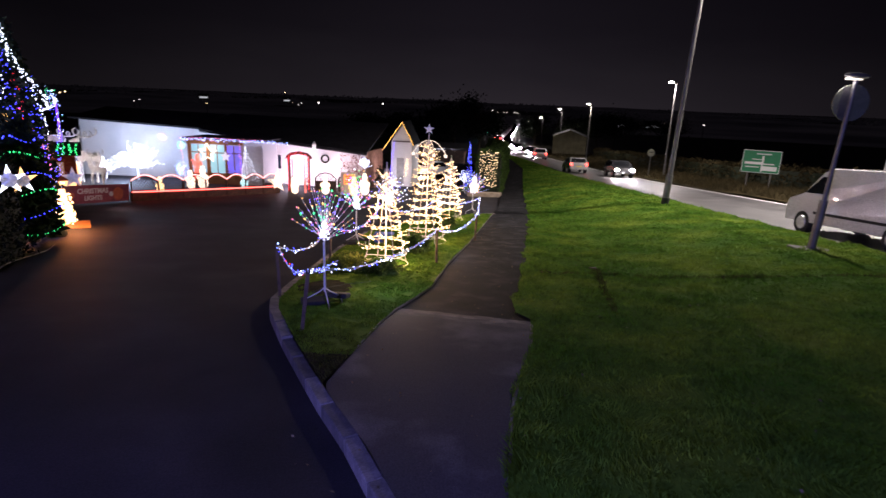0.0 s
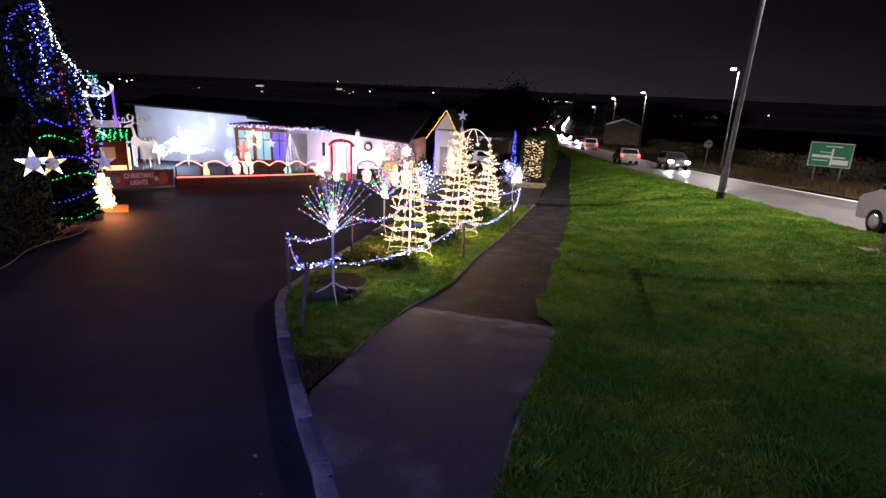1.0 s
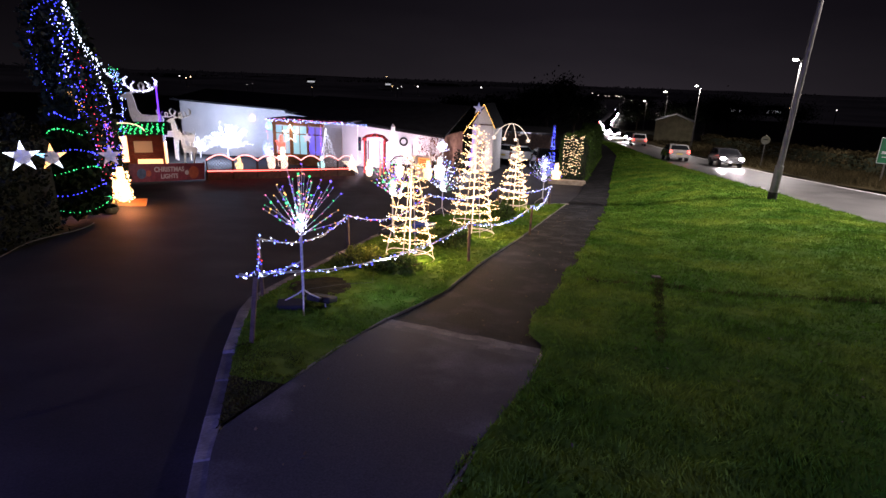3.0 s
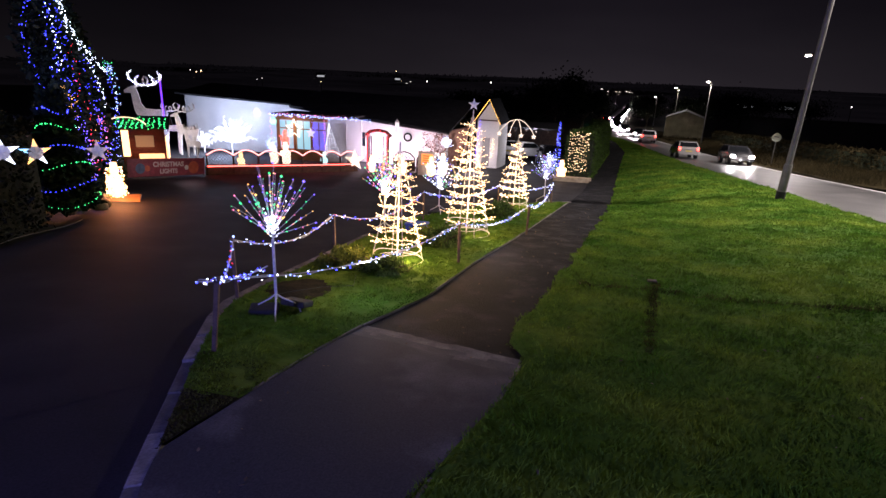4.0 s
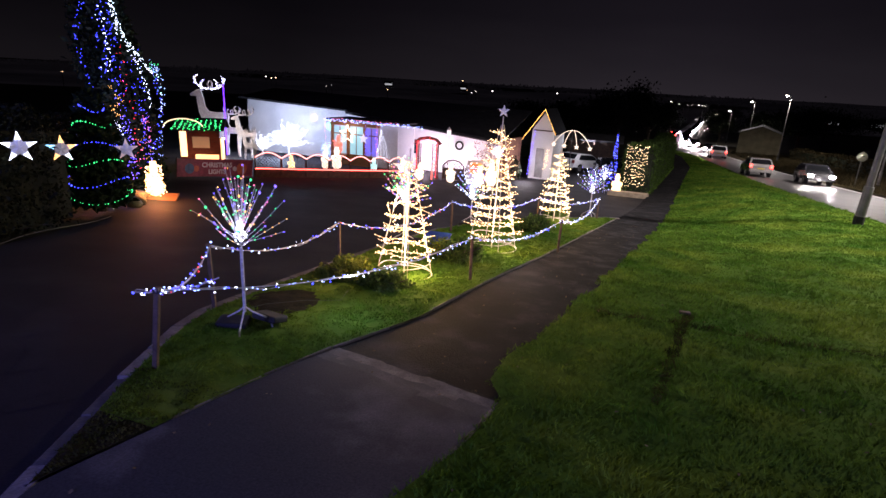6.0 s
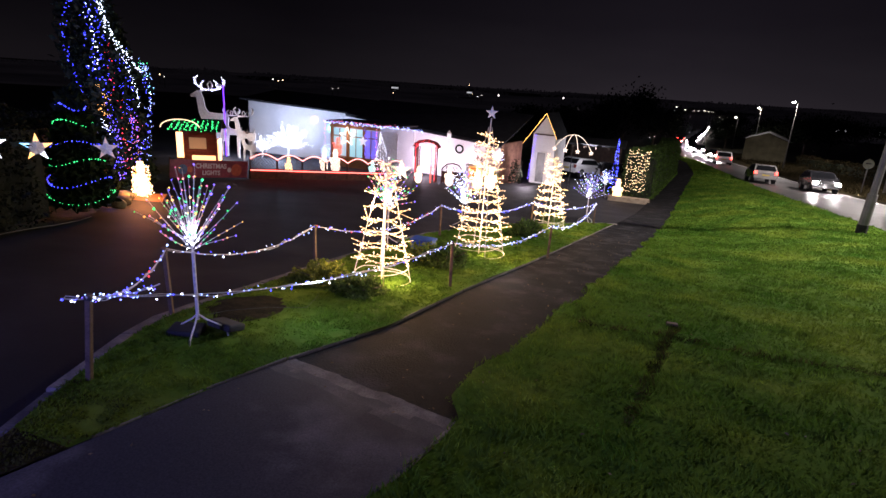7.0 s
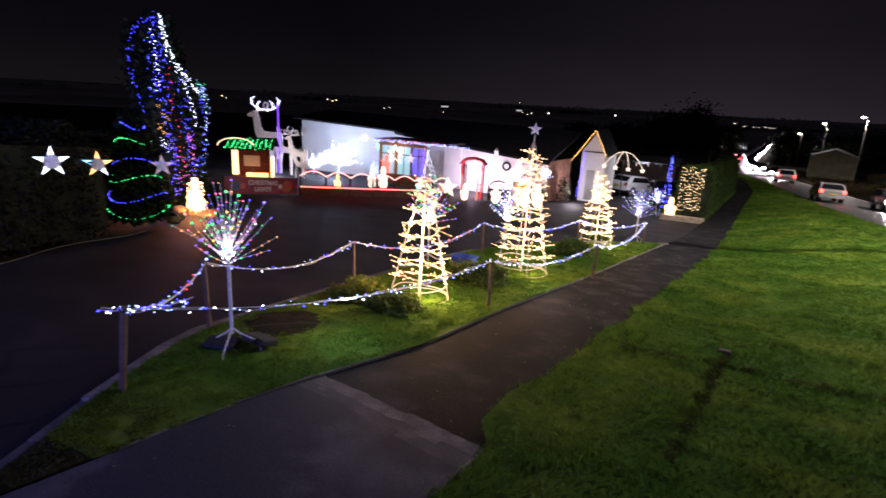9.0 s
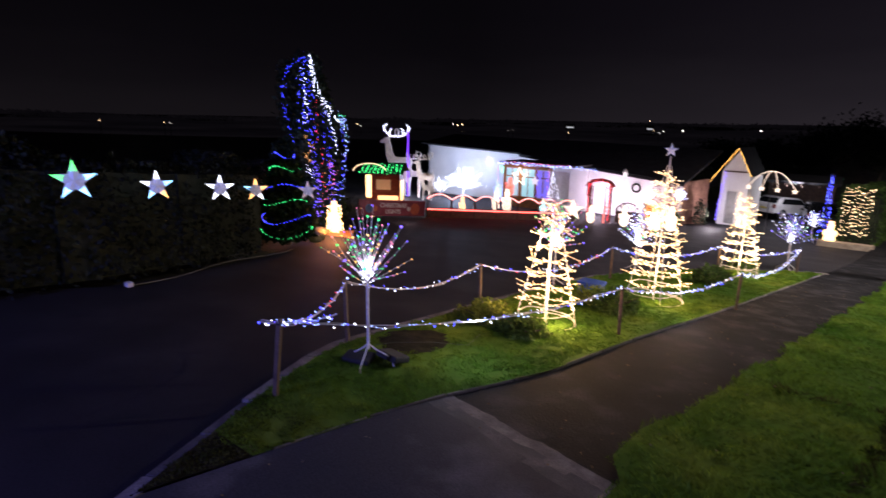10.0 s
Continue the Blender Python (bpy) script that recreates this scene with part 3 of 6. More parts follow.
# ---------------------------------------------------------------- kerbs, edging, grass
def stones(name, line, size, wide, top, deep, material, label, category, sub):
    """Kerb stones end to end along a plan line."""
    holder = thing(name, (0, 0, 0), label, category, kind="structure")
    pts = [Vector((x, y, 0)) for x, y in line]
    run = [0.0]
    for a, b in zip(pts, pts[1:]):
        run.append(run[-1] + (b - a).length)

    def at(d):
        for i in range(len(pts) - 1):
            if d <= run[i + 1]:
                return pts[i].lerp(pts[i + 1], (d - run[i]) / (run[i + 1] - run[i]))
        return pts[-1]
    me = None
    d = 0.0
    while d + size <= run[-1]:
        a, b = at(d + 0.006), at(d + size - 0.006)
        m = (a + b) / 2
        za, zb = h(a.x, a.y), h(b.x, b.y)
        if me is None:
            bm = boxed(-0.5, 0.5, 0, wide, -deep, top, bevel=0.012)
            bm.normal_update()
            me = bpy.data.meshes.new(sub)
            bm.to_mesh(me)
            bm.free()
            me.materials.append(material)
        ob = new(sub, me)
        ob.parent = holder
        L = (b - a).length
        low = 0.030 if sub == "kerb_stone" and wide > 0.122 and m.y < 5.35 else 0.0
        ob.matrix_basis = Matrix.Translation((m.x, m.y, (za + zb) / 2 - low + random.uniform(-0.006, 0.006))) @ Matrix.Rotation(math.atan2(b.y - a.y, b.x - a.x), 4, "Z") @ Matrix.Rotation(-math.atan2(zb - za, L), 4, "Y") @ Matrix.Diagonal((L, 1, 1, 1))
        d += size


stones("kerb", list(reversed(KERB)), 0.6, 0.125, 0.028, 0.22, CONCRETE, "weathered concrete kerb round the planted strip", "kerb", "kerb_stone")
stones("path_edging", [(-0.84, 5.2), (-0.62, 6.8)] + PATH_L[1:7], 0.9, 0.026, 0.031, 0.08, CONCRETE, "thin concrete edging beside the footpath", "edging", "edging_stone")
stones("verge_edging", [(0.58, 3.0), (0.74, 4.27), (1.10, 5.55), (1.29, 6.72)], 0.9, 0.04, 0.016, 0.08, CONCRETE, "thin concrete edging sunk in grass", "edging", "edging_stone")
stones("road_kerb", [(x, y) for x, y in ROAD_L if y <= 83 and y >= 12], 1.6, 0.12, 0.03, 0.12, CONCRETE, "low concrete kerb along the road", "kerb", "kerb_stone")


def grass(name, inside, count, xr, yr, tall, label, material=None):
    V, F = [], []
    made = 0
    while made < count:
        y = yr[0] + (yr[1] - yr[0]) * random.random() ** 1.5
        x = random.uniform(*xr)
        if not inside(x, y):
            continue
        made += 1
        clump = 0.6 * noise.noise((x * 1.3, y * 1.3, 7)) + 0.75 * noise.noise((x * 5.2, y * 5.2, 2))
        z = h(x, y) + 0.034 + 0.045 * noise.noise((x * 0.9, y * 0.9, 3.1)) + 0.022 * noise.noise((x * 5.2, y * 5.2, 2))
        t = tall * max(0.45, 0.95 + 1.2 * clump) * random.uniform(0.5, 1.25)
        w = random.uniform(0, 6.28)
        lean = Vector((random.gauss(0, 0.45) + 1.3 * noise.noise((x * 2.6, y * 2.6, 11)), random.gauss(0, 0.45) + 1.3 * noise.noise((x * 2.6, y * 2.6, 17)), 0)) * t
        a = Vector((math.cos(w), math.sin(w), 0)) * 0.0045 * (1 + 0.10 * abs(y))
        p = Vector((x, y, z))
        o = len(V)
        V += [p - a, p + a, p + lean + Vector((0, 0, t))]
        F.append((o, o + 1, o + 2))
    ob = raw(name, V, F, material or BLADE)
    return tagged(ob, label, "grass", kind="stuff")


def in_strip(x, y):
    """A worn strip that frays out towards the near end."""
    return 7.2 < y < 10.6 and abs(x - (2.52 + (y - 7.2) * 0.185)) < (0.058 + 0.05 * noise.noise((y * 3.1, x * 3, 1))) * random.uniform(0.5, 1.3) and random.random() < 0.25 + 0.75 * step(7.2, 10.2, y)


def in_line(x, y):
    return 1.9 < x < 8.8 and random.random() < 0.55 + 0.9 * noise.noise((x * 0.8, 4, 2)) and abs(y - (9.88 - 0.06 * max(0, x - 4) + 0.08 * noise.noise((x * 1.3, 3, 0)))) < (0.07 + 0.06 * noise.noise((x * 2.1, 8, 0))) * random.uniform(0.4, 1.4)


grass("verge_grass", lambda x, y: not (in_strip(x, y) and random.random() < 0.75) and not (in_line(x, y) and random.random() < 0.6) and along(VERGE_L, y) - 0.02 + (wob(y) if y > 6.9 else 0) < x < along(ROAD_L, y) - 0.1, 260000, (0.3, 10.8), (1.4, 30), 0.046, "short damp green grass blades on the verge")
grass("near_verge_grass", lambda x, y: along(VERGE_L, y) < x < along(ROAD_L, y) - 0.1, 24000, (0.9, 10.4), (-7.5, 1.5), 0.05, "short grass blades on the verge beside the drive")
grass("far_verge_grass", lambda x, y: along(VERGE_L, y) + wob(y) < x < along(ROAD_L, y) - 0.1, 60000, (2.6, 11.2), (28, 84), 0.075, "grass blades farther along the verge")
IS_L = [(x + 0.13, y) for x, y in KERB[5:-1]]
grass("island_grass", lambda x, y: y > 5.15 + 0.35 * noise.noise((x * 3, y * 3, 9)) and along(IS_L, y) < x < along(IS_R, y) and not (math.hypot((x + 1.75) / 0.42, (y - 7.95) / 0.55) < 0.95 + 0.35 * noise.noise((x * 5, y * 5, 0))), 60000, (-2.6, 2), (4.3, 22.4), 0.024, "short green grass blades on the planted strip")
grass("far_grass", lambda x, y: along(ROAD_R, y) + 0.4 < x, 26000, (17, 25), (24, 100), 0.35, "tall dry grass beyond the road", STRAW)


def patch(name, cx, cy, rx, ry, turn, material, label, dz=0.075):
    V, F = [(cx, cy, h(cx, cy) + dz)], []
    n = 40
    c, s = math.cos(turn), math.sin(turn)
    for i in range(n):
        w = 2 * math.pi * i / n
        k = 1 + 0.3 * noise.noise((math.cos(w) * 1.6, math.sin(w) * 1.6, cx)) + 0.22 * noise.noise((math.cos(w) * 6, math.sin(w) * 6, cy))
        a, b = rx * k * math.cos(w), ry * k * math.sin(w)
        x, y = cx + a * c - b * s, cy + a * s + b * c
        V.append((x, y, h(x, y) + dz - 0.03))
        F.append((0, 1 + i, 1 + (i + 1) % n))
    return tagged(raw(name, V, F, material), label, "soil", kind="structure")


# sparse, duller blades over the dark near end
grass("worn_end_grass", lambda x, y: along(IS_L, y) < x < along(IS_R, y), 1500, (-2.1, -0.7), (4.3, 5.7), 0.018, "thin dull grass at the end of the planted strip", DULLBLADE)
patch("bare_bed", -1.75, 7.95, 0.42, 0.55, 0.2, SOIL, "bare dark soil patch in the grass")
grass("worn_strip", in_strip, 1700, (2.2, 3.4), (7.1, 10.7), 0.03, "worn brownish strip across the lawn", DULLBLADE)
peg = tagged(part("marker_peg", boxed(-0.075, 0.075, -0.04, 0.04, -0.06, 0.055, bevel=0.012), POSTWOOD), "low weathered wooden stump at the end of a worn strip", "stump")
peg.location, peg.rotation_euler = (3.10, 10.62, h(3.10, 10.62)), (0.05, 0.03, 0.15)
# line of duller, darker blades across the lawn
grass("worn_line", in_line, 1700, (1.7, 9.0), (9.2, 10.4), 0.05, "dark line of duller grass across the lawn", DULLBLADE)


# ---------------------------------------------------------------- lit twig trees
def twig_tree(x, y, size, label, colours, stem=0.87, weights=True, seed=1, r=0.012, watts=6.0, tilt=(0.0, 0.0)):
    random.seed(seed)
    z = h(x, y) + 0.03
    s = thing("twig_tree", (x, y, z), label, "light tree", "lit twig trees")
    s.rotation_euler = (tilt[0], tilt[1], 0)
    tube("stem", [(0, 0, 0.20), (0, 0, stem)], 0.016, WHITEWIRE, s, "white painted stem", 8)
    for k, w in enumerate((-1.15, 0.75, 3.0)):
        q = (0.27 * math.cos(w), 0.27 * math.sin(w))
        tube("leg", [(0, 0, 0.26), (q[0] * 0.30, q[1] * 0.30, 0.19), (q[0] * 0.92, q[1] * 0.92, 0.085), (q[0], q[1], -0.02)], 0.009, WHITEWIRE, s, "", 6)
    if weights:
        for bx_, by_, tn, lean in ((-0.17, 0.02, 20, 4), (0.12, 0.24, -8, -14)):
            bm = bmesh.new()
            box(bm, -0.16, 0.16, -0.11, 0.11, 0.0, 0.075, bevel=0.02)
            bm.transform(pose(bx_, by_, 0.005 if lean > 0 else 0.03, lean, 0, tn))
            part("weight_block", bm, RUBBER, s, "black rubber weight block")
    datas, sets = [], {c: [] for c, _ in colours}
    names = [c for c, _ in colours]
    odds = [o for _, o in colours]
    for k in range(36):
        w = 2.39996 * k + random.uniform(-0.2, 0.2)
        el = radians(lerp(16, 86, ((k + random.random()) / 36) ** 0.72))
        d = Vector((math.cos(w) * math.cos(el), math.sin(w) * math.cos(el), math.sin(el)))
        L = size * random.uniform(0.80, 1.05) * (0.66 + 0.34 * math.sin(el))
        side = Vector((0, 0, 1)) * random.uniform(-0.02, 0.05) + d.orthogonal().normalized() * random.uniform(-0.03, 0.03)
        root = Vector((0, 0, stem + 0.30 * size * random.random() * math.sin(el)))
        L -= 0.5 * (root.z - stem)
        line = [root + d * L * u + side * u * u for u in (0, 0.35, 0.7, 1)]
        datas.append(tube_data(line, 0.0040, 4, 0.6))
        for u in (0.14, 0.34, 0.52, 0.68, 0.84, 1.0):
            c = random.choices(names, odds)[0] if u > 0.2 else names[0]
            sets[c].append(root + d * L * u + side * u * u + Vector((random.gauss(0, 0.006), random.gauss(0, 0.006), 0)))
    V, F = join(datas)
    raw("twig_spray", V, F, WHITEWIRE, s, "thin white wire twigs", "stuff")
    for c, pts in sets.items():
        bulbs(c.name.replace(" ", "_"), pts, r, c, s)
    if watts:
        lamp("twig_glow", (x, y, z + stem + 0.22), (0.72, 0.72, 1.0), watts, 0.03)
    return s


MULTI = [(G_WHITE, 1.0), (G_PURPLE, 3.5), (G_GREEN, 3), (G_PINK, 2.2), (G_YELLOW, 2.2)]
twig_tree(-1.55, 6.93, 0.70, "white wire twig tree with multicoloured lights on black weights", MULTI, 0.90, True, 11, 0.0098, 8, (0.0, 0.0))
twig_tree(-2.06, 12.5, 0.80, "white wire twig tree with multicoloured lights behind a spiral tree", MULTI, 0.82, True, 12, 0.0150, 9)
twig_tree(-1.68, 16.25, 0.85, "white wire twig tree with cool lights between spiral trees", [(G_WHITE, 6), (G_PURPLE, 2), (G_GREEN, 1), (G_ICE, 3)], 0.66, True, 13, 0.0135, 9)
twig_tree(1.08, 21.7, 0.90, "white wire twig tree with bright white and green lights", [(G_WHITE, 3), (G_PURPLE, 5), (G_GREEN, 2), (G_ICE, 3)], 0.80, False, 14, 0.0115, 7)
twig_tree(1.05, 34.6, 0.75, "white lit twig tree beside the hedge", [(G_WHITE, 4), (G_ICE, 2), (G_PURPLE, 2)], 0.7, False, 15, 0.013, 7)


# ---------------------------------------------------------------- warm spiral cone trees
def spiral_tree(x, y, tall, wide, turns, label, r, seed, star=True, plain=0.12, watts=80):
    random.seed(seed)
    z = h(x, y) + 0.03
    s = thing("spiral_tree", (x, y, z), label, "light tree", "warm spiral light trees")
    s.rotation_euler = (-0.05, 0.0, 0)
    tube("mast", [(0, 0, 0), (0, 0, tall)], 0.013, WHITEWIRE, s, "pale central mast", 8)
    for k in range(4):
        w = math.pi / 2 * k + 0.5
        tube("strut", [(wide * math.cos(w), wide * math.sin(w), 0.02), (0.03 * math.cos(w), 0.03 * math.sin(w), tall * 0.94)], 0.006, WHITEWIRE, s)
    tube("base_ring", [(wide * math.cos(a), wide * math.sin(a), 0.02) for a in [2 * math.pi * i / 32 for i in range(33)]], 0.007, WHITEWIRE, s, "", 5)

    def coil(u):
        a = u * turns * 2 * math.pi
        rad = lerp(wide, 0.05, u) * (1 + 0.22 * noise.noise((a * 0.7, seed, 0)))
        return Vector((rad * math.cos(a), rad * math.sin(a), 0.02 + u * (tall * 0.9) + 0.07 * noise.noise((a * 0.9, seed, 5))))
    n = int(turns * 22)
    tube("bare_coil", [coil(plain * i / 30) for i in range(31)], 0.007, WHITEWIRE, s, "unlit pale wire coil", 5)
    line = [coil(lerp(plain, 1, i / n)) for i in range(n + 1)]
    tube("lit_coil", line, 0.006, G_COIL, s, "coil wound with warm rope light", 5)
    pts = strewn(line, 0.042, r * 1.2)
    bulbs("warm_lights", pts, r, G_WARM, s, "warm white bulbs")
    V, F = [], []
    datas, tips = [], []
    for k in range(int(turns * 11)):
        p = coil(lerp(plain, 0.97, (k + random.random()) / (turns * 11)))
        d = Vector((p.x, p.y, 0)).normalized() + Vector((random.gauss(0, 0.5), random.gauss(0, 0.5), random.gauss(0.25, 0.3)))
        q = p + d.normalized() * random.uniform(0.04, 0.22)
        datas.append(tube_data([p, q], 0.005, 4))
        tips += [q, p.lerp(q, 0.6)]
    V, F = join(datas)
    raw("sprig_work", V, F, G_COIL, s, "short lit wire sprigs", "stuff")
    bulbs("sprig_lights", tips, r * 0.95, G_WARM, s)
    if star:
        V, F = star_mesh(0.13, 0.055, 0.02)
        raw("star_topper", [v + Vector((0, 0, tall + 0.10)) for v in V], F, G_STAR, s, "pale star on top")
    lamp("spiral_glow_low", (x + 0.22, y - 0.12, z + tall * 0.25), (1.0, 0.62, 0.26), watts, 0.03)
    lamp("spiral_glow_high", (x - 0.14, y - 0.1, z + tall * 0.6), (1.0, 0.62, 0.26), watts * 0.5, 0.03)


spiral_tree(-1.10, 10.2, 1.98, 0.44, 9, "spiral cone tree of warm lights with bare base rings", 0.0095, 21, False)
spiral_tree(-0.45, 13.5, 2.72, 0.52, 13, "tall spiral cone tree of warm lights with a star", 0.011, 22)
spiral_tree(0.15, 19.3, 2.3, 0.50, 9, "small spiral cone tree of warm lights", 0.014, 23, False)


# ---------------------------------------------------------------- posts and hanging light strings
POSTS = {"a": (-2.30, 7.34, 0.80), "b": (-1.56, 5.76, 0.79), "c": (-2.14, 10.0, 0.78), "d": (-0.10, 10.55, 0.74), "e": (-1.80, 14.9, 0.78), "f": (0.86, 14.3, 0.72), "g": (-0.35, 19.2, 0.75), "i": (1.35, 21.6, 0.75)}
TOP = {}
for key, (x, y, tall) in POSTS.items():
    z = h(x, y)
    p = thing("wooden_post", (x, y, z), "short square weathered wooden post set in grass", "post", "posts round the planted strip")
    p.rotation_euler = (random.uniform(-0.03, 0.03), random.uniform(-0.03, 0.03), random.uniform(0, 1))
    if key == "b":
        p.rotation_euler = (0.0, 0.12, 0.3)
    bm = boxed(-0.021, 0.021, -0.021, 0.021, -0.1, tall, bevel=0.004)
    part("shaft", bm, POSTWOOD, p)
    bm = boxed(-0.026, 0.026, -0.026, 0.026, tall - 0.05, tall - 0.02, bevel=0.004)
    part("cable_tie", bm, RUBBER, p, "black tie holding the light string")
    TOP[key] = Vector((x + (0.09 if key == "b" else 0.0), y, z + tall - 0.02))


def light_string(pairs, drops, colours, r, gap, label, jitter=0.018, cable=0.006):
    s = thing("light_string", pairs[0][0], label, "light string", "hanging light strings")
    o = Vector(pairs[0][0])
    lines = [[p - o for p in sag(a, b, d, 18)] for (a, b), d in zip(pairs, drops)]
    for l in lines:
        tube("cable", l, cable, WHITEWIRE, s, "thin twisted cable", 4)
        tube("cable", [p + Vector((random.gauss(0, 0.012), random.gauss(0, 0.012), random.gauss(0, 0.012))) for p in l], cable * 0.7, WHITEWIRE, s, "thin twisted cable", 4)
    pts = [p for l in lines for p in strewn(l, gap, jitter)]
    random.shuffle(pts)
    tot = sum(o for _, o in colours)
    a = 0
    for c, odd in colours:
        b = a + int(round(len(pts) * odd / tot))
        bulbs(c.name.replace(" ", "_"), pts[a:b], r, c, s)
        a = b


random.seed(31)
light_string([(TOP["b"], TOP["d"]), (TOP["d"], TOP["f"]), (TOP["f"], TOP["i"])], [0.22, 0.20, 0.30], [(G_WHITE, 4), (G_ICE, 6), (G_BLUE, 2), (G_WARM, 0.3)], 0.0085, 0.06, "cool white light string sagging between wooden posts")
light_string([(TOP["a"], TOP["b"])], [0.16], [(G_ICE, 4), (G_BLUE, 3), (G_RED, 1)], 0.009, 0.06, "bluish light string between two end posts")
light_string([(TOP["a"], TOP["c"]), (TOP["c"], TOP["e"])], [0.22, 0.3], [(G_ICE, 4), (G_WHITE, 3), (G_BLUE, 4), (G_RED, 1.5)], 0.0095, 0.065, "blue and white light string along the drive side")
light_string([(TOP["e"], TOP["g"]), (TOP["g"], TOP["i"])], [0.25, 0.2], [(G_ICE, 4), (G_WHITE, 2), (G_BLUE, 3)], 0.012, 0.06, "blue light string along the drive side")
light_string([(TOP["b"] + Vector((-0.12, -0.1, 0)), TOP["b"] + Vector((0.25, 0.45, 0.0)))], [0.05], [(G_WHITE, 3), (G_ICE, 4), (G_BLUE, 3), (G_PURPLE, 2)], 0.0075, 0.016, "bunched spare end of a light string")
lamp("string_glow", (-0.8, 7.9, h(-0.8, 7.9) + 0.55), (0.75, 0.85, 1.0), 11, 0.02)
lamp("string_glow", (0.4, 12.3, h(0.4, 12.3) + 0.6), (0.75, 0.85, 1.0), 11, 0.02)


# ---------------------------------------------------------------- shrubs
def shrub(x, y, rx, ry, tall, n, material, label, size=0.06, category="shrub", name="shrub"):
    z = h(x, y)
    s = thing(name, (x, y, z), label, category)
    datas = []
    for k in range(9):
        w = random.uniform(0, 6.28)
        datas.append(tube_data([(0, 0, -0.03), (0.4 * rx * math.cos(w), 0.4 * ry * math.sin(w), tall * 0.45), (0.8 * rx * math.cos(w), 0.8 * ry * math.sin(w), tall * 0.75)], 0.008, 4, 0.5))
    V, F = join(datas)
    raw("branch_work", V, F, BARK, s)
    pts = []
    while len(pts) < n:
        p = Vector((random.uniform(-1, 1), random.uniform(-1, 1), random.uniform(0, 1)))
        q = p.length
        lump = 0.85 + 0.3 * noise.noise(p * 2.3 + Vector((x, y, 0)))
        if 0.45 < q / lump < 1.0:
            pts.append(Vector((p.x * rx, p.y * ry, p.z * tall + 0.02)))
    V, F = leaves(pts, size, 0.5)
    raw("foliage", V, F, material, s, "small leaves", "stuff")


random.seed(41)
shrub(-1.75, 9.55, 0.50, 0.45, 0.34, 1800, LEAFGOLD, "low golden green shrub on the planted strip", 0.05)
shrub(-1.05, 9.35, 0.48, 0.42, 0.28, 1700, LEAF, "low dark green shrub beside the light string", 0.05)
shrub(-0.65, 11.85, 0.50, 0.50, 0.46, 2000, LEAF, "leafy green shrub beside a spiral light tree", 0.055)
shrub(-1.15, 12.1, 0.35, 0.4, 0.36, 900, LEAFGOLD, "small golden shrub beside a green one", 0.05)
shrub(-0.05, 16.8, 0.55, 0.6, 0.5, 1500, LEAF, "round green shrub between light trees", 0.065)
shrub(0.1, 20.6, 0.5, 0.5, 0.4, 900, LEAF, "green shrub under the small spiral tree", 0.07)
bx = thing("storage_box", (-1.45, 12.9, h(-1.45, 12.9)), "small blue plastic box on the grass", "box")
part("body", boxed(-0.22, 0.22, -0.15, 0.15, 0.02, 0.24, bevel=0.02), BLUEPLASTIC, bx)
part("lid", boxed(-0.24, 0.24, -0.17, 0.17, 0.24, 0.28, bevel=0.012), BLUEPLASTIC, bx, "blue lid")


# ---------------------------------------------------------------- dark hedge with stars, conifers
def hedge(name, line, wide, tall, n, material, label, size, lumps=0.25, seed=5):
    random.seed(seed)
    pts = [Vector((x, y, 0)) for x, y in line]
    cen = sum(pts, Vector()) / len(pts)
    s = thing(name, (cen.x, cen.y, h(cen.x, cen.y)), label, "hedge")
    lens = [(b - a).length for a, b in zip(pts, pts[1:])]
    P = []
    core_v, core_f = [], []
    for k in range(n):
        i = random.choices(range(len(lens)), lens)[0]
        d = (pts[i + 1] - pts[i]).normalized()
        p = pts[i].lerp(pts[i + 1], random.random())
        side = Vector((d.y, -d.x, 0))
        u = random.random()
        if u < 0.36:
            q, zz = -wide / 2, random.random()
        elif u < 0.72:
            q, zz = wide / 2, random.random()
        else:
            q, zz = random.uniform(-wide / 2, wide / 2), 1.0
        if i in (0,) and random.random() < 0.08:
            p = pts[0] - d * random.uniform(0, 0.1)
            q, zz = random.uniform(-wide / 2, wide / 2), random.random()
        k2 = 1 + lumps * noise.noise((p.x * 0.9, p.y * 0.9, zz * 2 + q))
        rnd = 1 - 0.25 * max(0, zz - 0.75) * 4 * (abs(q) / (wide / 2)) ** 2
        w = p + side * q * k2 * rnd
        P.append(Vector((w.x - cen.x, w.y - cen.y, h(w.x, w.y) - h(cen.x, cen.y) + zz * tall * (1 + lumps * 0.6 * noise.noise((p.x * 0.7, p.y * 0.7, 9)))))+ Vector((random.gauss(0, size * 0.6), random.gauss(0, size * 0.6), random.gauss(0, size * 0.4))))
    V, F = leaves(P, size, 0.4)
    raw("foliage", V, F, material, s, "", "stuff")
    for i in range(len(pts) - 1):
        a, b = pts[i], pts[i + 1]
        d = (b - a).normalized()
        side = Vector((d.y, -d.x, 0)) * wide * 0.40
        a, b = a - d * (0.0 if i == 0 else 0.35), b + d * 0.3
        za, zb = h(a.x, a.y), h(b.x, b.y)
        top = tall * 0.86
        q = [a + side, a - side, b - side, b + side]
        zs = (za, za, zb, zb)
        o = Vector((cen.x, cen.y, h(cen.x, cen.y)))
        V = [v + Vector((0, 0, z)) - o for v, z in zip(q, zs)] + [v * 1.0 + Vector((0, 0, z + top)) - o for v, z in zip(q, zs)]
        raw("hedge_core", V, [(0, 1, 2, 3), (4, 7, 6, 5), (0, 4, 5, 1), (1, 5, 6, 2), (2, 6, 7, 3), (3, 7, 4, 0)], DARKLEAF, s)


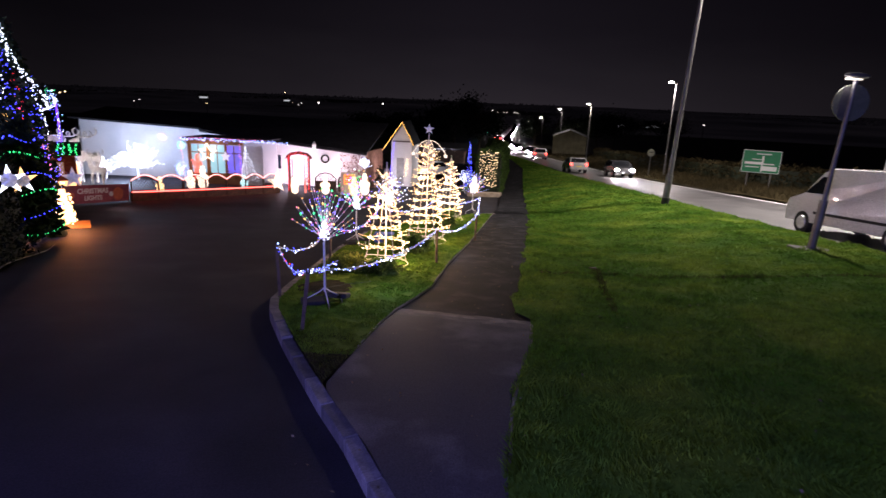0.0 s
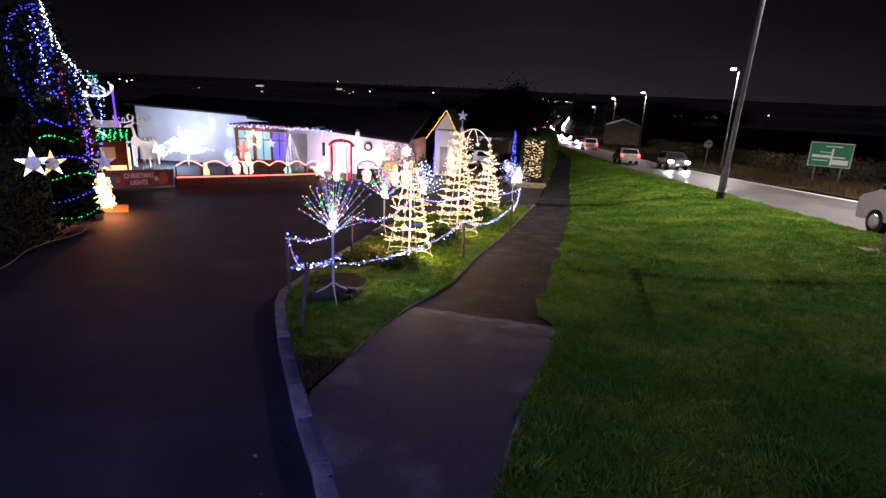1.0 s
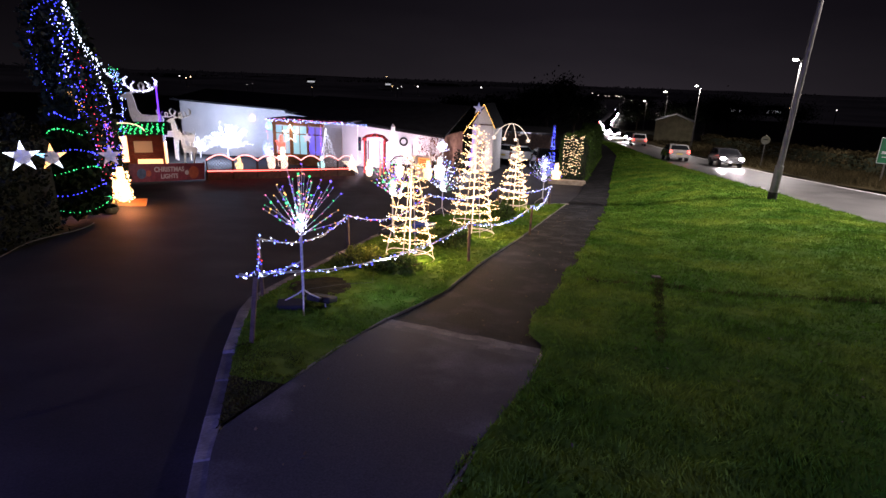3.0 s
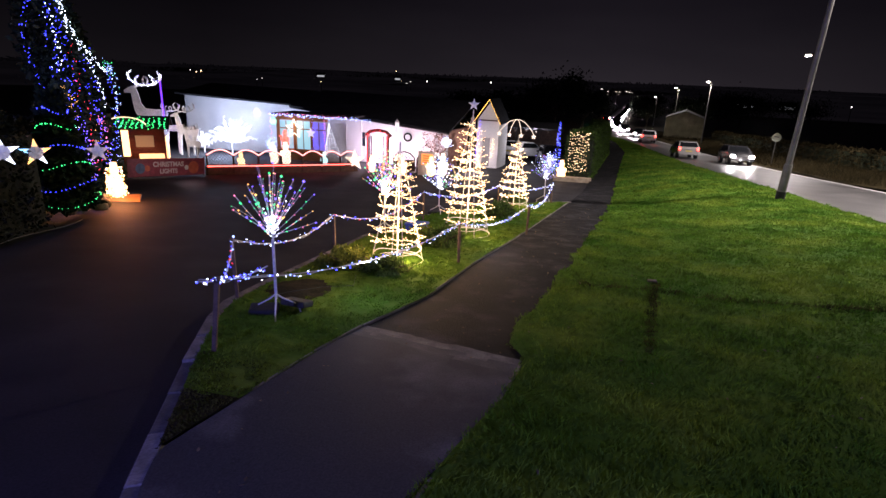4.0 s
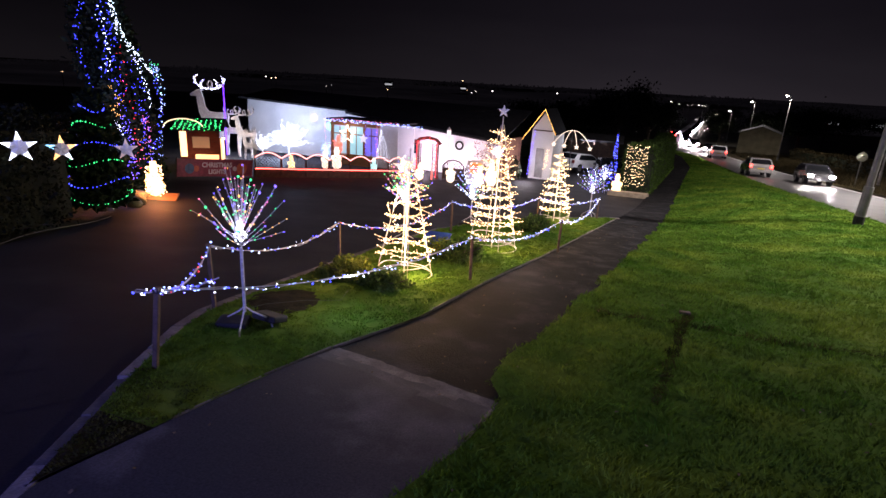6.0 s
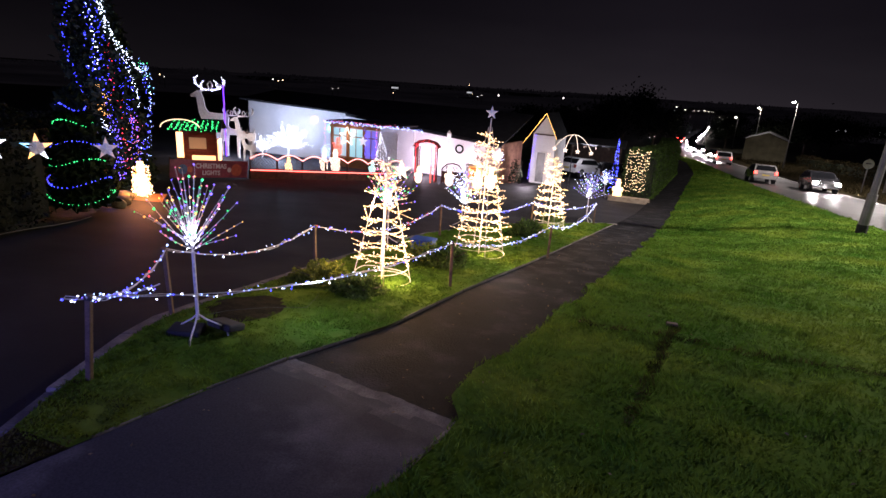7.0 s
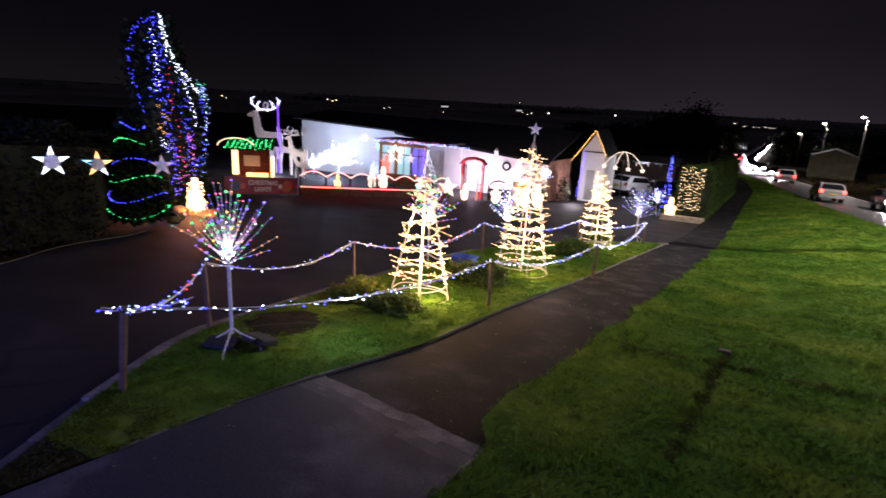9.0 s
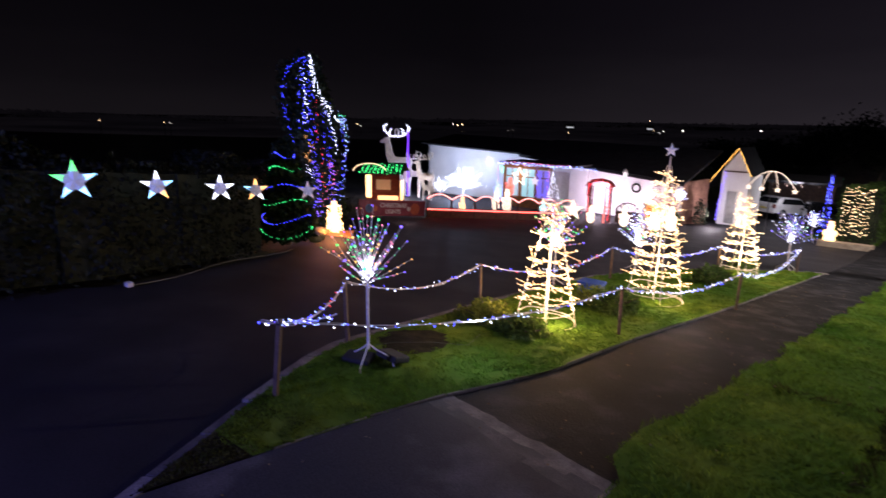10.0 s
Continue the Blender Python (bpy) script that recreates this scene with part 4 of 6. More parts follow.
hedge("far_driveway_hedge", [(-10.7, 11.4), (-11.4, 13.4)], 1.2, 1.9, 4000, DARKLEAF, "dark unlit hedge behind a ringed conifer", 0.075, 0.3, 7)
hedge("driveway_hedge", [(-7.3, 3.4), (-7.5, 6.2), (-8.0, 8.2), (-8.7, 9.9)], 1.3, 1.95, 14000, DARKLEAF, "tall dark unlit hedge along the drive", 0.075, 0.3)
hedge("clipped_hedge", [(2.75, 36.4), (3.4, 42), (5.4, 58), (6.0, 76)], 1.75, 2.75, 26000, HEDGELEAF, "clipped green hedge beside the footpath", 0.10, 0.10, 6)


def wall_star(x, y, z, r, tips, label, turn):
    s = thing("light_star", (x, y, z), label, "light star", "stars hung on the hedge", turn=turn)
    V, F = star_mesh(r, r * 0.42, 0.05)
    raw("panel", V, F, G_STAR, s, "pale star panel")
    for k in range(5):
        w = math.pi / 2 + 2 * math.pi * k / 5
        c = tips[k % len(tips)]
        V, F = [], []
        d = Vector((math.cos(w), 0, math.sin(w)))
        e = Vector((-d.z, 0, d.x))
        V = [d * r * 1.04, d * r * 0.45 + e * r * 0.17, d * r * 0.45 - e * r * 0.17, d * r * 0.62 + Vector((0, -0.075, 0)), d * r * 0.62 + Vector((0, 0.05, 0))]
        raw("lit_tip", V, [(0, 3, 1), (0, 2, 3), (1, 3, 2), (0, 1, 4), (0, 4, 2), (1, 2, 4)], c, s, "glowing star tip")
    tube("hanger", [(0, 0.02, 0), (0, 0.45, 0.05)], 0.012, DARKSTEEL, s)


T_WARM, T_ICE, T_WHT, T_GRN = glow("amber star tip", (1, 0.50, 0.12), 2.6), glow("ice star tip", (0.25, 0.62, 1.0), 2.8), glow("white star tip", (0.85, 0.92, 1), 3), glow("green star tip", (0.1, 1, 0.2), 1.8)
wall_star(-5.95, 5.95, 0.97, 0.27, [T_GRN, T_GRN, T_ICE, T_ICE, T_ICE], "green and blue lit star hung on the hedge", 67)
wall_star(-6.85, 7.45, 0.70, 0.25, [T_WHT, T_WHT, T_ICE, T_WARM, T_ICE], "white lit star hung on the hedge", 60)
wall_star(-7.15, 8.75, 0.52, 0.25, [T_WHT], "white lit star hung on the hedge", 56)
wall_star(-7.95, 10.05, 0.30, 0.25, [T_WARM, T_ICE, T_WARM, T_WHT, T_WARM], "amber lit star hung on the hedge", 53)
wall_star(-7.95, 11.45, 0.16, 0.23, [glow("dim star tip", (0.8, 0.6, 0.65), 0.35)], "dim pale star hung before a conifer", 46)


def conifer(x, y, tall, wide, n, label, seed, skew=0.0):
    random.seed(seed)
    z = h(x, y)
    s = thing("conifer", (x, y, z), label, "tree")
    tube("trunk", [(0, 0, -0.1), (0, 0, tall * 0.9)], 0.12, BARK, s, "", 8, 0.2)
    P = []
    for k in range(n):
        u = random.random() ** 1.4
        w = random.uniform(0, 6.28)
        rad = wide * (1 - u) ** 0.45 * (0.78 + 0.32 * noise.noise((math.cos(w) * 1.5, math.sin(w) * 1.5, u * 6))) * random.uniform(0.6, 1.05)
        P.append(Vector((rad * math.cos(w), rad * math.sin(w), 0.12 + u * tall)))
    V, F = leaves(P, 0.17, -0.2)
    raw("crown", V, F, NEEDLE, s, "dense dark needles", "stuff")
    return s


big = conifer(-12.0, 15.1, 5.25, 1.15, 9000, "tall dark conifer draped with blue and white lights", 51)
small = conifer(-9.28, 11.82, 2.4, 0.66, 5000, "small dark conifer ringed with blue and green lights", 52)


def cone_radius(u, wide):
    return wide * (1 - u) ** 0.45 * 0.98


def drape():
    random.seed(53)
    tall, wide = 5.25, 1.15
    right, near = Vector((0.70, 0.72, 0)), Vector((0.72, -0.70, 0))
    # each strand: points as side and height in shares of the crown, bulbs, scatter
    strands = ((G_BLUE, ((-0.05, 0.99), (-0.42, 0.965), (-0.66, 0.90), (-0.76, 0.76), (-0.66, 0.62), (-0.50, 0.50)), 50, 0.035),
               (G_BLUE, ((-0.10, 0.98), (-0.28, 0.86), (-0.20, 0.70), (-0.24, 0.55)), 56, 0.09),
               (G_BLUE, ((-0.05, 0.88), (-0.02, 0.66), (0.05, 0.44), (0.12, 0.10)), 74, 0.07),
               (G_BLUE, ((0.35, 0.70), (0.42, 0.45), (0.50, 0.12)), 60, 0.08),
               (G_BLUE, ((0.80, 0.62), (0.86, 0.42), (0.70, 0.20)), 34, 0.05),
               (G_WHITE, ((-0.02, 1.0), (0.04, 0.93), (0.14, 0.83), (0.32, 0.74), (0.60, 0.66), (0.74, 0.61)), 105, 0.022),
               (G_WHITE, ((-0.02, 0.95), (0.10, 0.80), (0.40, 0.68), (0.58, 0.56), (0.64, 0.42)), 60, 0.035),
               (G_WHITE, ((0.84, 0.64), (0.90, 0.52), (0.86, 0.40)), 18, 0.03),
               (G_WHITE, ((-0.24, 0.92), (-0.12, 0.74), (-0.24, 0.60)), 26, 0.06),
               (G_WHITE, ((-0.16, 0.36), (0.02, 0.30)), 14, 0.05),
               (G_ICE, ((0.70, 0.66), (0.92, 0.58), (0.80, 0.25), (0.55, 0.05)), 60, 0.07),
               (G_GREEN, ((0.62, 0.64), (0.86, 0.66), (0.92, 0.50)), 20, 0.05),
               (G_YELLOW, ((-0.22, 0.54), (0.05, 0.46), (-0.20, 0.42), (0.02, 0.38)), 34, 0.03),
               (G_YELLOW, ((0.30, 0.34), (0.50, 0.10)), 16, 0.08),
               (G_RED, ((0.10, 0.74), (0.16, 0.56), (0.30, 0.30), (0.34, 0.08)), 34, 0.06),
               (G_PINK, ((0.42, 0.40), (0.60, 0.30), (0.12, 0.10)), 40, 0.07),
               (G_PURPLE, ((0.00, 0.40), (0.14, 0.24), (0.16, 0.03)), 52, 0.08),
               (G_PURPLE, ((0.46, 0.42), (0.56, 0.22), (0.66, 0.04)), 46, 0.08))
    sets = {}
    for c, run, n, jit in strands:
        for k in range(n):
            v = (k + random.random()) / n * (len(run) - 1)
            i = min(int(v), len(run) - 2)
            side = lerp(run[i][0], run[i + 1][0], v - i) * wide + random.gauss(0, jit)
            u = lerp(run[i][1], run[i + 1][1], v - i) + random.gauss(0, jit * 0.3)
            edge = max(cone_radius(min(u, 0.995), wide) * 1.02, 0.1)
            deep = max(0.42, math.sqrt(max(0.0, edge * edge - side * side))) + random.gauss(0, 0.02)
            sets.setdefault(c, []).append(right * side + near * deep + Vector((0, 0, 0.12 + u * tall)))
    for c, pts in sets.items():
        bulbs(c.name.replace(" ", "_"), pts, 0.0145 if c in (G_BLUE, G_PURPLE, G_ICE) else 0.0125, c, big)
    twigs = []
    for k in range(1500):
        u = random.uniform(0.45, 1.0)
        mid = -0.20 - 0.36 * step(0.5, 0.62, u) * (1 - step(0.93, 1.0, u))
        twigs.append(right * (random.gauss(mid, 0.16) * wide) + near * random.gauss(0.05, 0.16) + Vector((0, 0, 0.12 + u * tall)))
    V, F = leaves(twigs, 0.16, -0.2)
    raw("side_growth", V, F, NEEDLE, big, "loose needles of a second leading shoot", "stuff")
    tall, wide = 2.4, 0.66
    for i, (c, u) in enumerate(((G_GREEN, 0.05), (G_BLUE, 0.20), (G_GREEN, 0.38), (G_BLUE, 0.54), (G_GREEN, 0.72), (G_BLUE, 0.86))):
        pts = []
        for k in range(40):
            w = 2 * math.pi * k / 40 + random.gauss(0, 0.03)
            rad = cone_radius(u, wide) * 1.02
            pts.append(Vector((rad * math.cos(w), rad * math.sin(w), 0.14 + (u + 0.035 * math.sin(w * 2 + i)) * tall)))
        bulbs(c.name.replace(" ", "_"), pts, 0.0145, c, small)
    lamp("conifer_glow", (-10.9, 14.0, h(-10.9, 14.0) + 1.3), (0.38, 0.34, 1.0), 24, 0.03)
    lamp("conifer_glow", (-11.0, 13.9, h(-11, 13.9) + 3.0), (0.40, 0.40, 1.0), 14, 0.03)


drape()

# ---------------------------------------------------------------- lit figures, banner, fence
def ball(bm, at, r):
    bmesh.ops.create_uvsphere(bm, u_segments=16, v_segments=10, radius=1, matrix=Matrix.LocRotScale(at, None, r if hasattr(r, "__len__") else (r, r, r)))
    return bm


def snowman(x, y, size, label, material, z=None, name="lit_figure", group="lit figures"):
    """One plain standing figure of stacked rounded forms with a hat."""
    bm = bmesh.new()
    ball(bm, (0, 0, 0.30), (0.26, 0.24, 0.30))
    ball(bm, (0, 0, 0.66), (0.20, 0.19, 0.20))
    ball(bm, (0, 0, 0.92), (0.14, 0.14, 0.14))
    bmesh.ops.create_cone(bm, cap_ends=True, segments=16, radius1=0.17, radius2=0.17, depth=0.02, matrix=pose(0, 0, 1.03))
    bmesh.ops.create_cone(bm, cap_ends=True, segments=16, radius1=0.11, radius2=0.10, depth=0.18, matrix=pose(0, 0, 1.13))
    for q in (-1, 1):
        ball(bm, (0.24 * q, -0.05, 0.62), (0.07, 0.06, 0.15))
    bm.transform(Matrix.Scale(size, 4))
    ob = part(name, bm, material, None, label, True)
    ob.location = (x, y, drive(x, y) if z is None else z)
    return tagged(ob, label, "figure", group)


GZ = drive(-10.06, 14.4)
base = tagged(part("plinth_board", boxed(-0.48, 0.48, -0.34, 0.34, 0, 0.05, bevel=0.01), TIMBER), "wooden board under the glowing figure", "board")
base.location = (-10.30, 14.45, GZ)
base.rotation_euler = (0.11, 0, 0.6)
snowman(-10.4, 14.45, 0.80, "glowing warm white snowman shaped light on a board", G_FIGURE, GZ + 0.06)
random.seed(66)
rig = thing("figure_lights", (-10.4, 14.45, GZ + 0.06), "tangle of warm bulbs wound round the glowing figure", "light string")
PT = []
for k in range(190):
    w, u = random.uniform(0, 6.28), random.random()
    rr = 0.8 * (0.27 - 0.06 * u) * random.uniform(0.85, 1.3)
    PT.append(Vector((rr * math.cos(w), rr * math.sin(w), 0.02 + u * 0.88)))
bulbs("warm_bulbs", PT[:130], 0.024, G_WARM, rig)
bulbs("amber_bulbs", PT[130:], 0.02, G_YELLOW, rig)
lamp("figure_glow", (-9.75, 13.95, GZ + 0.55), (1.0, 0.34, 0.08), 95, 0.04)


def banner():
    a, b = Vector((-14.35, 19.3, 0)), Vector((-13.5, 22.75, 0))
    L = (b - a).length
    z = (drive(-13.5, 22.75) + drive(-14.35, 19.3)) / 2 + 0.03
    s = thing("banner", ((a.x + b.x) / 2, (a.y + b.y) / 2, z), "red printed holiday lights banner on a low frame", "banner", turn=math.degrees(math.atan2(b.y - a.y, b.x - a.x)))
    s.rotation_euler[1] = math.atan2(drive(-14.35, 19.3) - drive(-13.5, 22.75), L)
    cloth = part("cloth", boxed(-L / 2, L / 2, -0.012, 0.012, 0.02, 0.72, bevel=0.004), BANNERCLOTH, s, "dark red vinyl banner")
    for q in (-L / 2, L / 2):
        tube("stake", [(q, 0.03, -0.15), (q, 0.03, 0.78)], 0.022, POSTWOOD, s)
    for text, size, zz in (("CHRISTMAS", 0.27, 0.40), ("LIGHTS", 0.25, 0.13)):
        cu = bpy.data.curves.new("words", "FONT")
        cu.body, cu.size, cu.align_x, cu.extrude, cu.offset = text, size, "CENTER", 0.003, 0.008
        ob = new("lettering", cu)
        ob.data.materials.append(BANNERINK)
        ob.matrix_basis = pose(0.0, -0.018, zz, 90)
        ob.parent = s
        ob["label"] = "pale block lettering"
    for q, m, rr in ((-1.25, BANNERBLUE, 0.20), (1.2, BANNERRED, 0.26), (-0.95, BANNERRED, 0.12), (0.85, BANNERINK, 0.10)):
        bm = bmesh.new()
        bmesh.ops.create_cone(bm, cap_ends=True, segments=24, radius1=rr, radius2=rr, depth=0.006, matrix=pose(q, -0.016, 0.34, 90))
        part("print_spot", bm, m, cloth, "round printed shape")


banner()
# added fill light without a fixture, brightens the banner
lamp("banner_spot", (-12.4, 20.3, drive(-12.4, 20.3) + 0.55), (1.0, 0.70, 0.66), 9, 0.05)

FA, FB = Vector((-13.45, 22.9, 0)), Vector((-9.75, 31.45, 0))


def fence_panel(i, n):
    a, b = FA.lerp(FB, i / n), FA.lerp(FB, (i + 1) / n)
    za, zb = drive(a.x, a.y), drive(b.x, b.y)
    L = (b - a).length
    s = thing("fence_panel", (a.x, a.y, za), "arched dark trellis fence panel edged with rope light", "fence", "trellis fence panels", turn=math.degrees(math.atan2(b.y - a.y, b.x - a.x)))
    fall = (zb - za) / L
    q = [(0, 0.0, -0.1), (L, 0.0, -0.1 + fall * L), (L, 0.14, -0.1 + fall * L), (0, 0.14, -0.1)]
    raw("low_wall", q + [(v[0], v[1], v[2] + 0.48) for v in q], [(0, 3, 2, 1), (4, 5, 6, 7), (0, 1, 5, 4), (1, 2, 6, 5), (2, 3, 7, 6), (3, 0, 4, 7)], FENCEWOOD, s, "dark sleeper wall under the trellis")

    def arch(u):
        return 0.86 + 0.24 * math.sin(math.pi * u)
    rail = [(L * u, 0, arch(u) + fall * L * u) for u in [k / 12 for k in range(13)]]
    tube("top_rail", rail, 0.025, FENCEWOOD, s)
    tube("bottom_rail", [(0, 0, 0.44), (L, 0, 0.44 + fall * L)], 0.025, FENCEWOOD, s)
    for q in (0.02, L - 0.02):
        tube("post", [(q, 0, -0.1 + fall * q), (q, 0, 0.92 + fall * q)], 0.035, FENCEWOOD, s)
    for k in range(-5, 12):
        for sg in (1, -1):
            x0 = k * 0.16
            line = []
            for j in range(9):
                zz = 0.44 + 0.66 * j / 8
                xx = x0 + (zz - 0.44) if sg > 0 else x0 + 0.66 - (zz - 0.44)
                if 0.02 < xx < L - 0.02 and zz < arch(xx / L):
                    line.append((xx, 0.012 * sg, zz + fall * xx))
            if len(line) > 1:
                tube("lattice_slat", [line[0], line[-1]], 0.010, FENCEWOOD, s, "", 4)
    tube("rope_light", [(x, -0.03, z + 0.025) for x, y, z in rail], 0.022, G_PINKROPE, s, "pinkish red rope light along the arch")
    tube("low_rope_light", [(0, -0.05, 0.40), (L, -0.05, 0.40 + fall * L)], 0.020, G_REDROPE, s, "bright red rope light along the foot")


for i in range(7):
    fence_panel(i, 7)
for (x, y, sz, m, lab) in ((-15.0, 31.6, 0.9, G_FIGWHITE, "glowing white plump figure behind the trellis"), (-14.4, 31.9, 1.1, G_FIGWHITE, "tall glowing white figure behind the trellis"), (-14.7, 27.6, 0.7, G_FIGURE, "small warm glowing figure behind the trellis"),
                           (-12.0, 32.0, 0.75, glow("teal figure", (0.5, 0.9, 0.85), 1.4), "pale teal glowing figure behind the trellis"), (-8.78, 31.2, 0.75, G_FIGWHITE, "glowing candle shaped figure beside the arch"),
                           (-7.1, 31.6, 0.9, G_FIGWHITE, "glowing figure by the gate"), (-5.4, 31.4, 0.9, G_FIGURE, "bright warm figure on the forecourt"), (-4.9, 32.2, 1.05, G_FIGWHITE, "tall glowing white figure on the forecourt")):
    snowman(x, y, sz, lab, m)
ST = thing("ground_star", (-9.78, 31.1, drive(-9.78, 31.1) + 0.62), "large glowing warm star standing on the drive", "light star", turn=18)
V, F = star_mesh(0.60, 0.25, 0.06)
raw("panel", V, F, G_FIGWHITE, ST, "glowing star face")
tube("stand", [(0, 0.05, -0.62), (0, 0.05, 0)], 0.02, DARKSTEEL, ST)


# ---------------------------------------------------------------- hut and reindeer
def hut():
    x, y = -18.65, 25.6
    z = drive(x, y)
    s = thing("lit_hut", (x, y, z), "small red timber hut with green lights on its roof", "hut", turn=32)
    for k in range(9):
        part("wall_board", boxed(-0.95, 0.95, -0.52, -0.46, 0.02 + 0.21 * k, 0.22 + 0.21 * k, bevel=0.008), REDPAINT, s)
    part("body", boxed(-0.92, 0.92, -0.47, 0.9, 0.0, 1.95), REDPAINT, s, "red painted walls")
    for sg in (-1, 1):
        bm = boxed(-1.2, 1.2, 0, 1.05, -0.03, 0.03, bevel=0.01)
        bm.transform(pose(0, -0.85 if sg < 0 else 1.28, 1.85, 28 if sg < 0 else -28) @ (Matrix.Identity(4) if sg < 0 else Matrix.Scale(-1, 4, (0, 1, 0))))
        part("roof_side", bm, SLATE, s, "dark roof")
    part("window", boxed(-0.35, 0.45, -0.545, -0.522, 0.95, 1.5), G_WINDOW, s, "dimly lit window").data.materials[0] = glow("dim window", (1.0, 0.62, 0.35), 0.10)
    part("sign_light", boxed(-0.25, 0.85, -0.56, -0.524, 0.28, 0.62, bevel=0.03), G_WINDOW, s, "glowing warm panel")
    part("door_light", boxed(-0.93, -0.62, -0.56, -0.524, 0.5, 1.75, bevel=0.02), G_FIGURE, s, "bright warm side panel")
    part("porch_light", boxed(0.93, 1.0, -0.3, 0.5, 0.3, 1.4), G_WINDOW, s, "warm lit side opening")
    random.seed(61)
    pts = []
    for k in range(10):
        a = Vector((-1.15 + 0.24 * k, -0.9, 1.9))
        b = Vector((-1.0 + 0.22 * k, -0.15, 2.3))
        pts += strewn([a, b], 0.09, 0.03)
    bulbs("green_bulbs", pts, 0.035, G_GREEN, s, "green roof lights")
    tube("arch_light", [(-1.6 + 0.9 * (1 - math.cos(w)), -0.6, 1.95 + 0.42 * math.sin(w)) for w in [math.pi * i / 14 for i in range(15)]], 0.025, G_WARMROPE, s, "arched warm rope light")
    lamp("hut_glow", (x + 0.7, y - 1.3, z + 0.7), (1.0, 0.55, 0.22), 12, 0.05)


hut()


def reindeer(x, y, z, k, label, turn, raised):
    """Cut-out plywood reindeer: one plain shape with body, neck, head, antlers, legs."""
    bm = bmesh.new()
    outline = [(-0.80, 0.70), (-0.86, 1.00), (-0.72, 1.16), (-0.35, 1.14), (0.05, 1.16), (0.20, 1.35), (0.26, 1.70), (0.34, 1.95), (0.50, 2.02), (0.84, 1.84), (0.82, 1.74), (0.56, 1.74), (0.54, 1.45), (0.50, 1.10), (0.38, 0.80),
               (0.36, 0.40), (0.34, 0.0), (0.24, 0.0), (0.22, 0.40), (0.16, 0.70), (-0.40, 0.70), (-0.50, 0.40), (-0.48, 0.0), (-0.60, 0.0), (-0.66, 0.40)]
    vs = [bm.verts.new((px, -0.02, pz)) for px, pz in outline]
    f = bm.faces.new(vs)
    ext = bmesh.ops.extrude_face_region(bm, geom=[f])
    bmesh.ops.translate(bm, verts=[v for v in ext["geom"] if isinstance(v, bmesh.types.BMVert)], vec=(0, 0.04, 0))
    bmesh.ops.triangulate(bm, faces=bm.faces)
    for sg in (-1, 1):
        stem = [Vector((-0.07 + sg * 0.02, sg * 0.05, 2.06)), Vector((-0.07 + sg * 0.30, sg * 0.10, 2.10)), Vector((-0.07 + sg * 0.56, sg * 0.12, 2.28)), Vector((-0.07 + sg * 0.60, sg * 0.12, 2.50))]
        runs = [stem] + [[stem[j], stem[j] + Vector((0.02, 0, 0.22)), stem[j] + Vector((-sg * 0.12, 0, 0.32))] for j in (1, 2)] + [[stem[0], Vector((-0.07 + sg * 0.10, 0, 2.28)), Vector((-0.07 + sg * 0.02, 0, 2.40))], [Vector((0.40, sg * 0.03, 1.98)), Vector((0.22, sg * 0.05, 2.06)), stem[0]]]
        for run in runs:
            v, fc = tube_data(run, 0.05, 5, 0.7)
            bv = [bm.verts.new(q) for q in v]
            for q in fc:
                bm.faces.new([bv[i] for i in q])
    bm.transform(Matrix.Scale(k, 4))
    if raised:
        for px in (-0.5, 0.3):
            box(bm, (px - 0.05) * k, (px + 0.05) * k, 0.03, 0.12, -raised, 0.6 * k)
    ob = part("reindeer", bm, PLY, None)
    ob.location = (x, y, z)
    ob.rotation_euler = (0, 0, radians(turn))
    return tagged(ob, label, "reindeer", "plywood reindeer")


GD = h(-24.6, 34)
reindeer(-25.2, 33.9, -2.75, 1.62, "large white plywood reindeer cut-out raised on stakes", 190, -2.75 - GD + 0.2)
reindeer(-23.75, 34.2, -2.95, 0.95, "smaller white plywood reindeer cut-out behind the large one", 190, -2.95 - h(-23.75, 34.2) + 0.2)
reindeer(-22.3, 33.6, -3.1, 1.05, "smaller white plywood reindeer cut-out beside a lit tree", 190, -3.1 - h(-22, 33.6) + 0.2)
reindeer(-20.9, 32.2, -3.35, 0.72, "small pale reindeer cut-out near the fence", 190, 0.3)
ant = thing("antler_lights", (-25.2, 33.9, -2.75), "white and violet lights wound round large antlers", "light string", turn=190)
random.seed(77)
for c, rad in ((G_WHITE, 0.030), (G_PURPLE, 0.026)):
    pts = []
    for sg in (-1, 1):
        stem = [Vector((-0.07 + sg * 0.02, sg * 0.05, 2.06)), Vector((-0.07 + sg * 0.30, sg * 0.10, 2.10)), Vector((-0.07 + sg * 0.56, sg * 0.12, 2.28)), Vector((-0.07 + sg * 0.60, sg * 0.12, 2.50))]
        for run in [stem] + [[stem[j], stem[j] + Vector((0.02, 0, 0.22)), stem[j] + Vector((-sg * 0.12, 0, 0.32))] for j in (1, 2)]:
            pts += strewn([q * 1.62 + Vector((0, 0.09, 0)) for q in run], 0.07 if c is G_WHITE else 0.2, 0.03)
    bulbs("antler_light", pts, rad, c, ant)
pp = thing("purple_pole", (-23.75, 33.6, h(-23.75, 33.6)), "slim pole wrapped in purple light", "light pole")
tube("pole", [(0, 0, -0.1), (0, 0, 4.55)], 0.04, glow("deep purple light", (0.16, 0.03, 1.0), 2.2), pp, "glowing purple tube")
tube("bracket", [(0, 0, 4.5), (-0.35, 0, 4.62)], 0.03, WHITEWIRE, pp)


